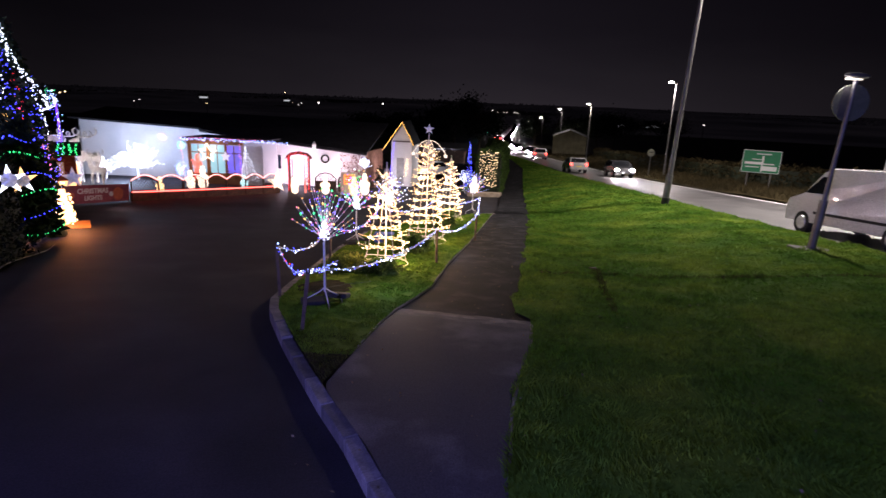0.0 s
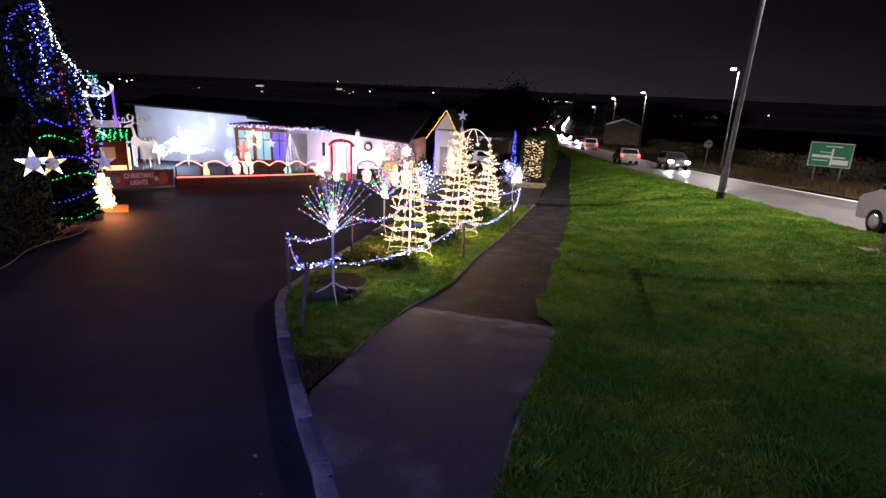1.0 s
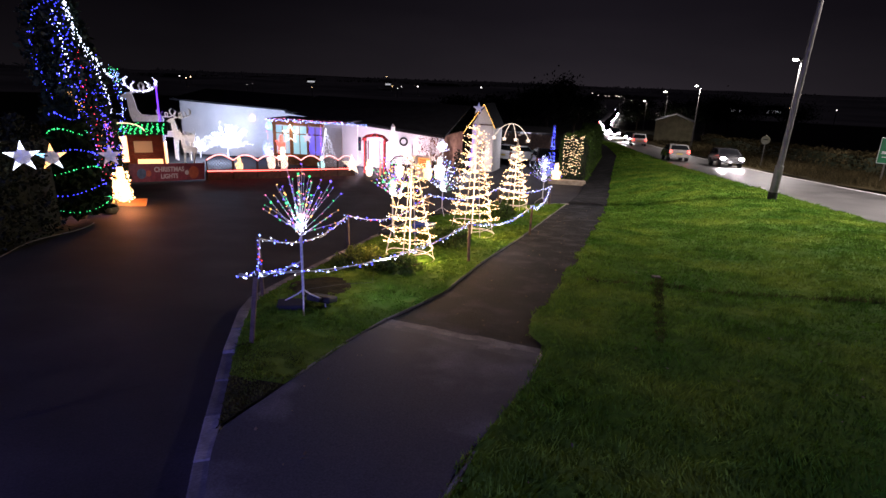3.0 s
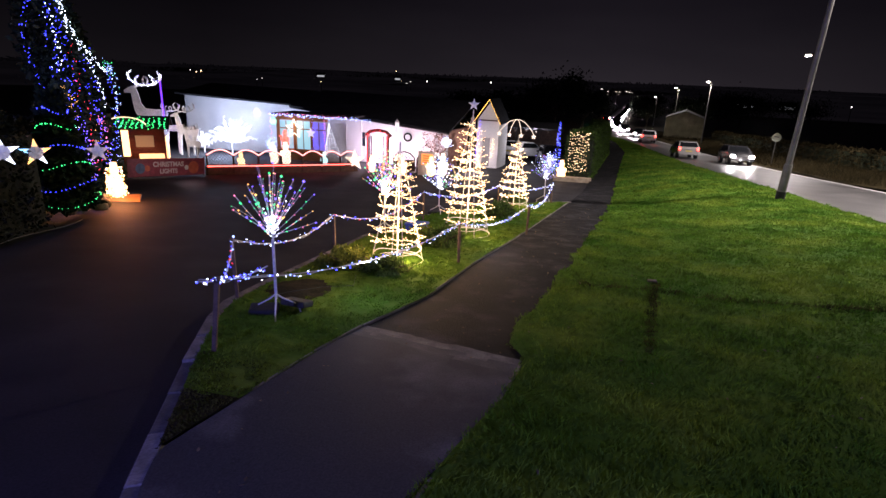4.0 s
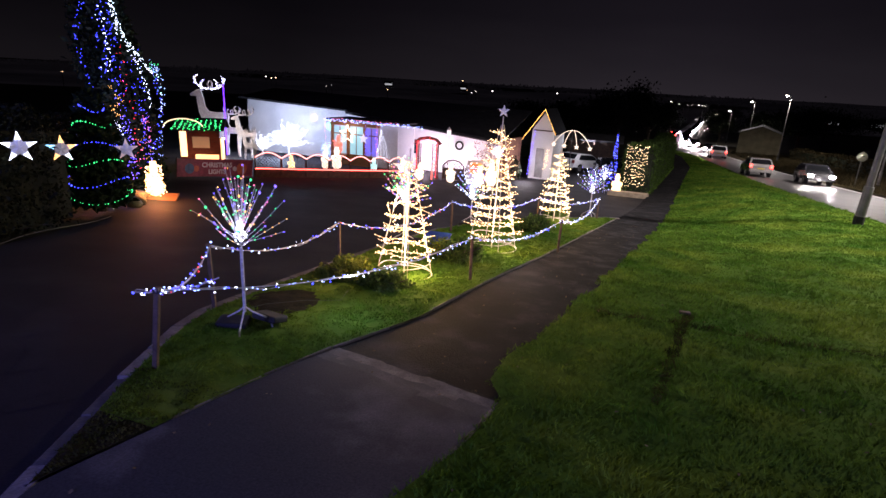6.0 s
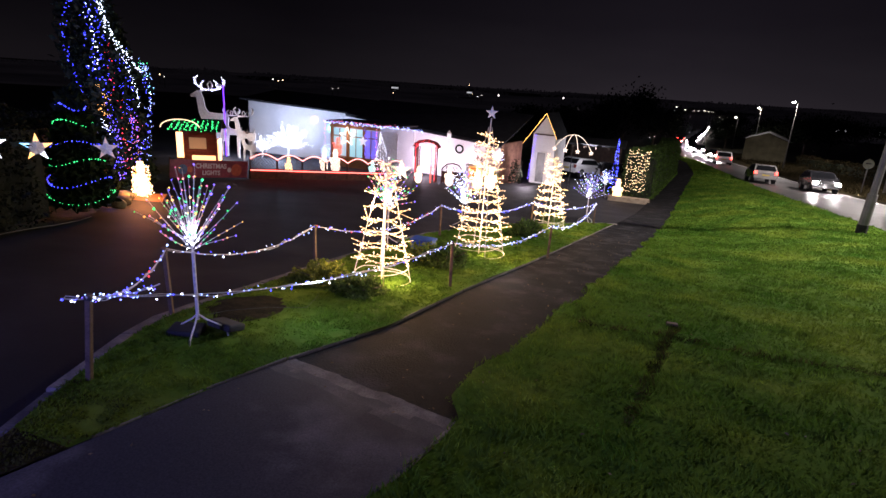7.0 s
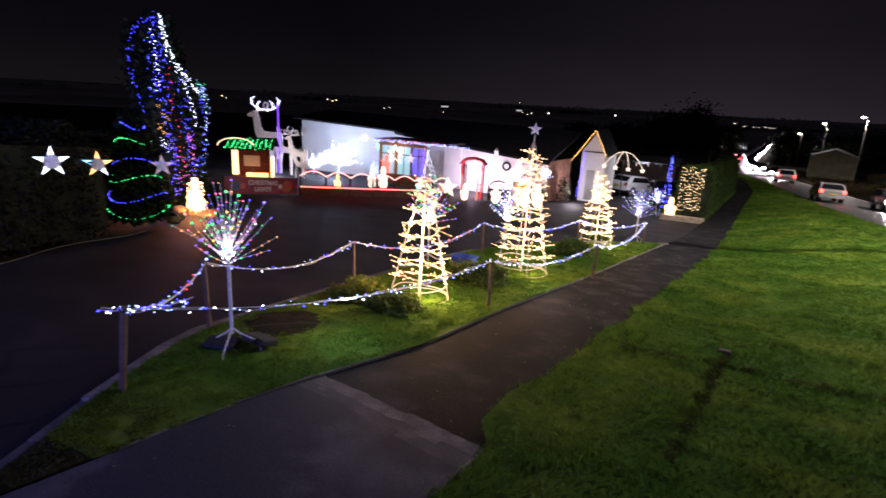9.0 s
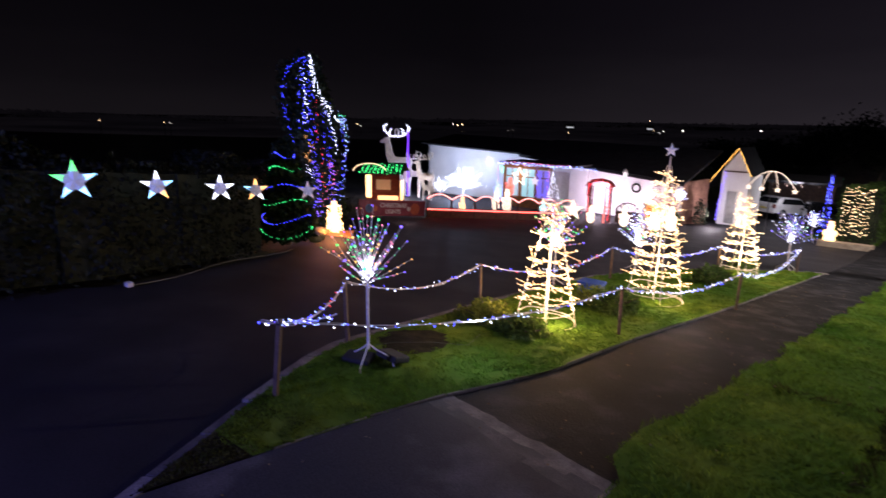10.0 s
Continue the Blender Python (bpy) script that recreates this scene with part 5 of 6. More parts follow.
# ---------------------------------------------------------------- the bungalow
def wall_run(name, a, b, za0, za1, zb0, zb1, material, label, thick=0.25):
    """An upright wall from a to b with its own foot and top at each end."""
    a, b = Vector(a), Vector(b)
    d = (b - a).normalized()
    n = Vector((-d.y, d.x)) * thick
    V = [(a.x, a.y, za0), (b.x, b.y, zb0), (b.x + n.x, b.y + n.y, zb0), (a.x + n.x, a.y + n.y, za0), (a.x, a.y, za1), (b.x, b.y, zb1), (b.x + n.x, b.y + n.y, zb1), (a.x + n.x, a.y + n.y, za1)]
    return V, [(0, 1, 5, 4), (1, 2, 6, 5), (2, 3, 7, 6), (3, 0, 4, 7), (4, 5, 6, 7), (3, 2, 1, 0)]


house = thing("bungalow", (0, 0, 0), "long low white rendered bungalow with a dark roof", "house")
HL, HM, HR = (-26.75, 39.6), (-17.75, 39.6), (-5.6, 36.7)
V, F = wall_run("wall", HL, HM, -4.4, -0.16, -4.3, -0.58, RENDERED, "")
raw("left_wall", V, F, RENDERED, house, "tall plain white rendered wall")
V, F = wall_run("wall", (-17.75, 39.45), HR, -4.3, -0.66, -4.1, -1.55, RENDERED, "")
raw("front_wall", V, F, RENDERED, house, "white rendered front wall")
V, F = wall_run("wall", (-26.75, 48.0), (-26.75, 39.6), -4.4, -0.16, -4.4, -0.16, RENDERED, "")
raw("end_wall", V, F, RENDERED, house, "white end wall")
V = [(-27.1, 39.3, -0.15), (-17.6, 39.3, -0.57), (-17.6, 44, 0.25), (-27.1, 44, 0.5), (-27.1, 39.3, -0.03), (-17.6, 39.3, -0.46), (-17.6, 44, 0.37), (-27.1, 44, 0.62)]
BOXF = [(0, 3, 2, 1), (4, 5, 6, 7), (0, 1, 5, 4), (1, 2, 6, 5), (2, 3, 7, 6), (3, 0, 4, 7)]
raw("left_roof", V, BOXF, SLATE, house, "dark low roof")
V = [(-17.7, 39.0, -0.62), (-5.4, 36.35, -1.56), (-4.6, 42, 0.15), (-17.2, 44, 0.35), (-17.7, 39.0, -0.52), (-5.4, 36.35, -1.46), (-4.6, 42, 0.25), (-17.2, 44, 0.45)]
raw("front_roof", V, BOXF, SLATE, house, "dark low pitched roof")
tube("gutter", [(-17.6, 38.95, -0.66), (-5.4, 36.3, -1.60)], 0.06, DARKSTEEL, house, "dark gutter")


def on_front(u, z0, z1, half, name, material, label, proud=0.03, depth=0.05):
    """A panel on the front wall, u from 0 to 1 along it."""
    a, b = Vector((-17.75, 39.45)), Vector(HR)
    d = (b - a).normalized()
    c = a.lerp(b, u)
    bm = boxed(-half, half, -proud - depth, -proud, z0, z1, bevel=0.01)
    bm.transform(Matrix.Translation((c.x, c.y, 0)) @ Matrix.Rotation(math.atan2(d.y, d.x), 4, "Z"))
    return part(name, bm, material, house, label)


for u, half in ((0.47, 0.45),):
    on_front(u, -3.0, -1.95, half + 0.06, "window_frame", PLY, "white window frame", 0.004, 0.04)
    on_front(u, -2.94, -2.0, half, "window", PANE, "dark window pane", 0.05, 0.01)
    on_front(u, -3.08, -3.0, half + 0.12, "window_sill", PLY, "white sill", 0.004, 0.12)
wreath = new("wall_wreath", mesh_of("wall_wreath", *join([tube_data([(0.24 * math.cos(w), 0, 0.24 * math.sin(w)) for w in [2 * math.pi * i / 24 for i in range(25)]], 0.06, 6)]), DARKLEAF))
wreath.location = (-8.35, 37.15, -2.05)
tagged(wreath, "dark round wreath hung on the white wall", "wreath")
lt = thing("wall_lantern", (-9.0, 36.85, drive(-9, 36.85)), "white lantern on a tall post before the wall", "lantern")
tube("post", [(0, 0, -0.05), (0, 0, 2.55)], 0.035, PLY, lt)
part("lantern", boxed(-0.11, 0.11, -0.11, 0.11, 2.55, 2.85, bevel=0.03), glow("pale lantern", (0.9, 0.88, 0.85), 0.5), lt, "pale lantern body")
bm = bmesh.new()
bmesh.ops.create_cone(bm, cap_ends=True, segments=8, radius1=0.16, radius2=0.01, depth=0.2, matrix=pose(0, 0, 2.95))
part("cap", bm, PLY, lt, "pointed white cap")

# brick end with gable annexe
V, F = wall_run("wall", (-5.55, 36.9), (-4.75, 39.6), -4.2, -1.5, -4.2, -1.4, BRICK, "")
raw("brick_return", V, F, BRICK, house, "brick return wall")
for r in range(17):
    for c in range(9):
        bm = boxed(-0.105, 0.105, -0.012, 0.012, -0.032, 0.032)
        d = Vector((0.8, 2.7)).normalized()
        u = 0.1 + c * 0.3 + (0.15 if r % 2 else 0)
        bm.transform(Matrix.Translation((-5.57 + d.x * u, 36.88 + d.y * u, -3.95 + r * 0.14)) @ Matrix.Rotation(math.atan2(d.y, d.x), 4, "Z") @ Matrix.Scale(1.35, 4, (1, 0, 0)))
        part("brick", bm, BRICK, house)
gab = thing("gable_annexe", (-3.45, 40.0, -3.95), "white gabled annexe edged with golden lights", "house", turn=-6)
V = [(-0.72, 0, -0.3), (0.80, 0, -0.3), (0.80, 0, 2.92), (0.08, 0, 4.25), (-0.72, 0, 3.08), (-0.72, 3, -0.3), (0.80, 3, -0.3), (0.80, 3, 2.92), (0.08, 3, 4.25), (-0.72, 3, 3.08)]
raw("wall_shell", V, [(0, 1, 2, 3, 4), (5, 9, 8, 7, 6), (0, 5, 6, 1), (1, 6, 7, 2), (0, 4, 9, 5)], RENDERED, gab, "white rendered gable walls")
for a, b in (((-1.65, 1.85), (0.08, 4.38)), ((0.92, 2.80), (0.08, 4.38))):
    q = [(a[0], -0.18, a[1]), (b[0], -0.18, b[1]), (b[0], 3.1, b[1]), (a[0], 3.1, a[1])]
    V = q + [(v[0], v[1], v[2] + 0.1) for v in q]
    raw("roof_side", V, BOXF, SHADEROOF, gab, "dark roof slope")
    tube("cable", [(a[0], -0.22, a[1] + 0.06), (b[0], -0.22, b[1] + 0.06)], 0.008, G_GOLDROPE, gab, "thin golden light cable on the verge")
    bulbs("amber_bulbs", strewn([(a[0], -0.23, a[1] + 0.06), (b[0], -0.23, b[1] + 0.06)], 0.10, 0.012), 0.024, G_YELLOW, gab, "golden bulbs on the verge")
part("door_frame", boxed(-0.36, 0.30, -0.05, -0.004, -0.1, 1.95, bevel=0.01), PLY, gab, "pale door frame")
part("door", boxed(-0.30, 0.24, -0.07, -0.052, -0.08, 1.88), GALV, gab, "grey glazed door")
part("tie_board", boxed(-0.62, 0.68, -0.06, -0.004, 3.02, 3.10), FENCEWOOD, gab, "dark board across the gable")
random.seed(71)
bulbs("string_lights", strewn([(-0.80, -0.1, 0.0), (-0.50, -0.1, 3.1)], 0.055, 0.03), 0.026, G_PURPLE, gab, "violet hanging light string")
bulbs("leaf_lights", strewn([(0.40, -0.12, 0.6), (0.52, -0.12, 1.9)], 0.05, 0.05), 0.024, G_WARM, gab, "warm light bundle")
shrub(-5.6, 35.6, 0.5, 0.5, 0.9, 700, LEAF, "bush before the brick wall", 0.1)
shrub(-4.6, 37.4, 0.5, 0.5, 1.7, 800, DARKLEAF, "tall dark bush beside the gable", 0.1)
twig_tree(-5.45, 35.8, 0.6, "slim white lit tree before the brick wall", [(G_WHITE, 5), (G_ICE, 3)], 1.3, False, 72, 0.022, 6)


# porch
porch = thing("porch", (-17.0, 36.0, -3.75), "timber porch with a lit star and string lights", "porch", turn=-4)
PW = 5.0
for u in (0.0, 1.25, 2.5):
    part("post", boxed(u - 0.09, u + 0.09, -0.09, 0.09, -0.1, 2.75, bevel=0.01), TIMBER, porch, "orange stained timber post")
part("lintel", boxed(-0.15, 3.62, -0.10, 0.10, 2.5, 2.78, bevel=0.01), TIMBER, porch, "orange stained timber beam")
part("low_wall", boxed(-0.05, 3.5, -0.06, 0.06, -0.1, 0.62), TIMBER, porch, "timber low panel")
part("roof", boxed(-0.35, PW + 0.3, -0.4, 2.6, 2.8, 2.9), SLATE, porch, "thin dark porch roof")
part("back_wall", boxed(-0.05, PW, 2.3, 2.45, -0.1, 2.8), RENDERED, porch, "white back wall")
for u, m, lab in ((0.62, glow("teal window", (0.35, 0.75, 0.85), 0.5), "teal lit window"), (1.88, glow("pale teal window", (0.40, 0.8, 0.85), 0.55), "pale teal lit window"), (3.02, glow("violet window", (0.25, 0.2, 0.8), 0.5), "violet lit window")):
    part("window", boxed(u - 0.48, u + 0.48, -0.03, -0.01, 0.64, 2.45), m, porch, lab)
for u in (0.62, 1.88, 3.02):
    part("mullion", boxed(u - 0.025, u + 0.025, -0.05, -0.032, 0.64, 2.45), TIMBER, porch, "thin window bar")
    part("transom", boxed(u - 0.48, u + 0.48, -0.05, -0.034, 1.92, 1.98), TIMBER, porch, "thin window bar")
part("side_panel", boxed(3.52, 5.0, -0.075, -0.055, -0.05, 2.50, bevel=0.005), RENDERED, porch, "white rendered panel")
random.seed(74)
bulbs("blue_bulbs", strewn([(2.75, -0.12, 2.3), (2.7, -0.12, 1.2), (3.1, -0.12, 0.8), (3.45, -0.12, 1.3), (3.4, -0.12, 2.3)], 0.06, 0.03), 0.02, G_BLUE, porch, "blue lights in the window")
bulbs("pink_lights", strewn([(3.48, -0.15, 2.6), (3.50, -0.15, 0.7)], 0.07, 0.02), 0.02, G_PINK, porch)
bulbs("violet_lights", strewn([(2.62, -0.15, 2.6), (2.62, -0.15, 0.7)], 0.07, 0.02), 0.02, G_PURPLE, porch)
bulbs("eave_lights", strewn([(5.4, -0.3, 2.84), (6.6, 0.4, 2.7)], 0.05, 0.05), 0.026, G_ICE, porch, "string lights trailing to the wall")
random.seed(73)
bulbs("cool_white_bulbs", strewn([(-0.35, -0.45, 2.82), (PW + 0.3, -0.45, 2.82)], 0.045, 0.05), 0.03, G_ICE, porch, "string lights along the roof edge")
bulbs("pink_bulbs", strewn([(-0.3, -0.42, 2.85), (-0.25, -0.42, 0.3)], 0.09, 0.03), 0.024, G_PINK, porch)
rim = [(1.35 + (0.62 if k % 2 == 0 else 0.27) * math.sin(math.pi * k / 5), -0.28, 1.95 + (0.62 if k % 2 == 0 else 0.27) * math.cos(math.pi * k / 5)) for k in range(11)]
tube("star_outline", rim, 0.042, G_FIGWHITE, porch, "large open star of warm light")
V, F = star_mesh(0.36, 0.16, 0.04)
raw("star", [v + Vector((2.55, -0.25, 1.75)) for v in V], F, glow("pale star", (0.9, 0.85, 0.9), 0.6), porch, "pale lit star")
bulbs("rose_bulbs", strewn([(-0.35, -0.46, 2.88), (PW + 0.3, -0.46, 2.88)], 0.09, 0.05), 0.026, G_PINK, porch, "pink lights along the roof edge")
tube("candy_cane", [(0.45, -0.3, 0.2), (0.45, -0.3, 1.25), (0.36, -0.3, 1.45), (0.22, -0.3, 1.42)], 0.06, G_FIGRED, porch, "red glowing cane")
lamp("porch_glow", (-15.7, 35.2, -1.6), (1.0, 0.75, 0.6), 26, 0.04)
snowman(-16.40, 35.72, 1.0, "red lit standing figure in the porch window", G_FIGRED, -3.13)
part("window_ledge", boxed(0.2, 1.2, -0.52, -0.06, 0.54, 0.615, bevel=0.01), TIMBER, porch, "timber ledge under the windows")
cone = thing("light_cone", (-13.0, 35.1, drive(-13.0, 35.1)), "cone of hanging white light strings", "light tree")
pts = []
for k in range(7):
    w = math.pi + 0.1 + 0.48 * k
    pts += strewn([(0, 0, 2.5), (0.25 + 0.62 * math.cos(w), 0.4 * math.sin(w), 0.3)], 0.1, 0.01)
bulbs("white_bulbs", pts, 0.016, G_WHITE, cone)
tube("mast", [(0, 0, -0.05), (0, 0, 2.55)], 0.02, WHITEWIRE, cone)


def blossom_tree(x, y, tall, wide, n, mat_, r, label, watts, colour, seed):
    random.seed(seed)
    z = drive(x, y)
    s = thing("blossom_light_tree", (x, y, z), label, "light tree")
    tube("trunk", [(0, 0, -0.05), (0.03, 0, tall * 0.4)], 0.05, WHITEWIRE, s, "", 8, 0.7)
    datas, pts = [], []
    for k in range(46):
        w, el = random.uniform(0, 6.28), random.uniform(-0.1, 1.4)
        d = Vector((math.cos(w) * math.cos(el), math.sin(w) * math.cos(el), math.sin(el)))
        o = Vector((0, 0, tall * 0.33))
        e = o + Vector((d.x * wide, d.y * wide, d.z * tall * 0.66)) * random.uniform(0.6, 1.05)
        datas.append(tube_data([o, o.lerp(e, 0.5) + Vector((0, 0, 0.1)), e], 0.014, 4, 0.4))
        for q in range(n // 46):
            p = o.lerp(e, random.uniform(0.15, 1))
            pts.append(p + Vector((random.gauss(0, 0.07), random.gauss(0, 0.07), random.gauss(0, 0.07))))
    V, F = join(datas)
    raw("branch_work", V, F, WHITEWIRE, s, "white branches", "stuff")
    bulbs("blossom_light", pts, r, mat_, s, "dense bright bulbs")
    if watts:
        lamp("blossom_glow", (x, y - 0.9, z + tall * 0.6), colour, watts, 0.32)


blossom_tree(-21.1, 36.9, 2.7, 1.75, 880, G_WHITE, 0.0185, "dense white blossom light tree before the white wall", 800, (0.60, 0.76, 1.0), 81)
blossom_tree(-18.45, 37.6, 1.5, 0.55, 260, G_ICE, 0.022, "small blue light tree before the white wall", 26, (0.35, 0.5, 1.0), 82)
blossom_tree(-23.1, 36.6, 1.6, 0.7, 240, G_WHITE, 0.022, "small white light tree beside reindeer", 60, (0.9, 0.9, 1.0), 83)
pj = thing("light_projector", (-18.9, 34.6, drive(-18.9, 34.6)), "small black garden projector on a stake before the wall", "projector")
tube("stake", [(0, 0, -0.1), (0, 0, 0.25)], 0.02, DARKSTEEL, pj)
part("housing", boxed(-0.08, 0.08, -0.08, 0.08, 0.25, 0.40, bevel=0.02), RUBBER, pj, "black projector housing")
for at, col, watts in (((-19.3, 39.6, -1.75), (0.1, 1, 0.55), 3600), ((-18.5, 39.6, -1.35), (1, 0.12, 0.35), 5000), ((-18.3, 39.6, -1.95), (0.1, 0.7, 1), 4500), ((-20.6, 39.6, -1.2), (1, 0.45, 0.3), 2400)):
    data = bpy.data.lights.new("projector_beam", "SPOT")
    data.energy, data.color, data.shadow_soft_size, data.spot_size, data.spot_blend = watts, col, 0.01, radians(6.5), 0.8
    ob = new("projector_beam", data)
    eye = Vector((-18.9, 34.68 + 0.02, drive(-18.9, 34.6) + 0.46))
    ob.matrix_world = look(eye, Vector(at))
# reindeer lit by an added lamp that has no fixture
lamp("deer_flood", (-22.6, 31.2, h(-22.6, 31.2) + 0.5), (1.0, 0.86, 0.74), 230, 0.06)
lamp("wall_flood", (-10.6, 36.4, -2.9), (1.0, 0.80, 0.90), 200, 0.06)
lamp("wall_flood", (-8.0, 35.4, -2.9), (1.0, 0.80, 0.88), 160, 0.06)
lamp("wall_flood", (-6.7, 35.3, -3.6), (1.0, 0.66, 0.52), 150, 0.06)
# fill added to whiten the gable wall; no lamp stands there
lamp("gable_flood", (-3.9, 37.4, -3.2), (1.0, 0.93, 0.9), 150, 0.06)


def rose_arch():
    s = thing("garden_arch", (-8.9, 32.5, drive(-8.9, 32.5)), "red garden arch with candy cane lights", "garden arch", turn=8)
    for q in (-0.58, 0.58):
        for yy in (0, 0.5):
            tube("post", [(q, yy, -0.05), (q, yy, 2.05)], 0.045, REDPAINT, s, "red post")
        for k in range(9):
            tube("side_slat", [(q, 0, 0.2 + 0.2 * k), (q, 0.5, 0.2 + 0.2 * k)], 0.014, REDPAINT, s, "", 4)
    for q in (-0.34, 0.34):
        tube("post", [(q, 0, -0.05), (q, 0, 2.02)], 0.028, REDPAINT, s, "red inner post")
    for q in (-0.46, 0.46):
        for k in range(9):
            for sg in (-1, 1):
                tube("trellis_slat", [(q - 0.11, 0.012 * sg, 0.12 + 0.21 * k + 0.10 * (1 - sg)), (q + 0.11, 0.012 * sg, 0.12 + 0.21 * k + 0.10 * (1 + sg))], 0.014, REDPAINT, s, "", 4)
    tube("arch_beam", [(-0.70, 0.25, 2.05), (-0.45, 0.25, 2.25), (0, 0.25, 2.33), (0.45, 0.25, 2.25), (0.70, 0.25, 2.05)], 0.09, REDPAINT, s, "red curved canopy", 8)
    tube("rope_light", [(-0.64, -0.05, 1.9), (-0.4, -0.05, 2.12), (0, -0.05, 2.2), (0.4, -0.05, 2.12), (0.64, -0.05, 1.9)], 0.012, G_RED, s, "thin red rope light")
    for k in range(7):
        yy = -0.12 + 0.125 * k
        tube("roof_slat", [(-0.76, yy, 1.98), (-0.5, yy, 2.24), (0, yy, 2.36), (0.5, yy, 2.24), (0.76, yy, 1.98)], 0.022, REDPAINT, s, "", 5)
    for q in (-0.58, 0.58):
        tube("rope_light", [(q, -0.05, 0.1), (q, -0.05, 1.95)], 0.010, G_RED, s, "thin red rope light")
    bulbs("red_bulbs", strewn([(-0.72, -0.13, 2.0), (-0.45, -0.13, 2.24), (0, -0.13, 2.34), (0.45, -0.13, 2.24), (0.72, -0.13, 2.0)], 0.05, 0.05), 0.02, G_RED, s, "red bulbs over the canopy")
    for q, m in ((-0.35, G_FIGURE), (0.42, G_FIGRED)):
        tube("candy_cane", [(q, -0.35, 0.02), (q, -0.35, 0.75), (q + 0.06, -0.35, 0.9), (q + 0.16, -0.35, 0.92), (q + 0.22, -0.35, 0.8)], 0.05, m, s, "glowing candy cane")


rose_arch()
for k, x in enumerate((-7.4, -6.0)):
    g2 = thing("arched_gate", (x, 33.0, drive(x, 33.0)), "dark arched trellis gate", "gate", "arched gates", turn=5)
    tube("frame", [(-0.62, 0, 0.0), (-0.62, 0, 0.85), (-0.35, 0, 1.12), (0, 0, 1.2), (0.35, 0, 1.12), (0.62, 0, 0.85), (0.62, 0, 0)], 0.04, FENCEWOOD, g2)
    part("panel", boxed(-0.58, 0.58, -0.02, 0.02, 0.05, 0.72, bevel=0.008), FENCEWOOD, g2, "dark boarded lower panel")
    for j in range(6):
        for sg in (-1, 1):
            tube("lattice_slat", [(-0.55 + 0.2 * j, 0.01 * sg, 0.74), (-0.55 + 0.2 * j + sg * 0.3 * (1 if -0.6 < -0.55 + 0.2 * j + sg * 0.3 < 0.6 else 0), 0.01 * sg, 1.05)], 0.012, FENCEWOOD, g2, "", 4)
bd = thing("notice_board", (-5.75, 31.9, drive(-5.75, 31.9)), "lit orange notice board in a white frame", "notice board")
part("frame", boxed(-0.52, 0.42, -0.04, 0.04, 0.0, 1.35, bevel=0.02), PLY, bd, "white frame")
part("panel", boxed(-0.32, 0.32, -0.06, -0.042, 0.62, 1.22), glow("orange panel", (1.0, 0.30, 0.06), 1.2), bd, "lit orange panel")
for k in range(4):
    part("text_bar", boxed(-0.24, 0.22 - 0.08 * (k % 2), -0.068, -0.06, 0.72 + 0.12 * k, 0.77 + 0.12 * k), REDPAINT, bd, "dark red text bar")


# carport, cars
cp = thing("carport", (-0.8, 47.4, h(-0.8, 47.4)), "dark open carport with beams", "carport")
for x in (-1.9, 2.1):
    for y in (-2.0, 3.5):
        part("post", boxed(x - 0.07, x + 0.07, y - 0.07, y + 0.07, -0.1, 2.6), FENCEWOOD, cp)
part("roof", boxed(-2.2, 2.5, -2.6, 4.0, 2.6, 2.75), SLATE, cp, "flat dark roof")
part("back_wall", boxed(-2.0, 2.2, 3.6, 3.75, -0.2, 2.6), FENCEWOOD, cp, "dark back wall")
for k in range(6):
    part("beam", boxed(-2.1 + 0.85 * k, -2.0 + 0.85 * k, -2.8, 3.9, 2.42, 2.6), FENCEWOOD, cp)
lamp("carport_lamp", (-0.6, 44.4, h(-0.6, 44.4) + 2.25), (0.95, 0.97, 1.0), 150, 0.04)


def fountain_light():
    s = thing("star_fountain", (-1.35, 38.6, h(-1.35, 38.6)), "arched spray of white rope light with hanging stars", "light display")
    tube("mast", [(0, 0, -0.1), (0, 0, 3.3)], 0.03, DARKSTEEL, s)
    for q, dz in ((-1.12, -0.85), (-0.45, -0.9), (0.32, -0.92), (1.15, -0.95)):
        tube("spray", [(q * u ** 0.8, 0, 3.3 + dz * u ** 1.7) for u in [i / 10 for i in range(11)]], 0.016, G_FIGWHITE, s, "white rope light arc")
        V, F = star_mesh(0.17, 0.075, 0.02)
        raw("hanging_star", [v + Vector((q, -0.02, 3.3 + dz - 0.1)) for v in V], F, G_FIGWHITE, s, "small lit star")


fountain_light()
blue = thing("blue_pole", (1.42, 36.6, h(1.42, 36.6)), "tall slim cone of blue and white lights", "light tree")
random.seed(91)
tube("mast", [(0, 0, -0.1), (0, 0, 3.35)], 0.03, DARKSTEEL, blue)
P1 = [Vector((0.22 * (1.1 - u) * math.cos(w), 0.22 * (1.1 - u) * math.sin(w), 0.1 + 3.2 * u)) for u, w in [(random.random(), random.uniform(0, 6.28)) for _ in range(130)]]
bulbs("blue_bulbs", P1[:95], 0.022, G_BLUE, blue)
bulbs("ice_bulbs", P1[95:], 0.02, G_ICE, blue)
snowman(1.75, 34.9, 0.95, "round glowing warm figure on a plank", G_FIGURE, drive(1.75, 34.9) + 0.06)
tagged(part("plank", boxed(1.3, 3.5, 34.55, 35.0, drive(2.4, 34.8) - 0.1, drive(2.4, 34.8) + 0.28, bevel=0.02), surface("pale sleeper wood", (0.26, 0.20, 0.14), (0.42, 0.34, 0.25), 4, 0.85, 0, 0.006, 40)), "long pale timber sleeper under the hedge lights", "sleeper")
net = thing("net_light", (2.62, 35.28, h(2.62, 35.28)), "net of warm lights on the hedge end", "net light")
random.seed(92)
pts = []
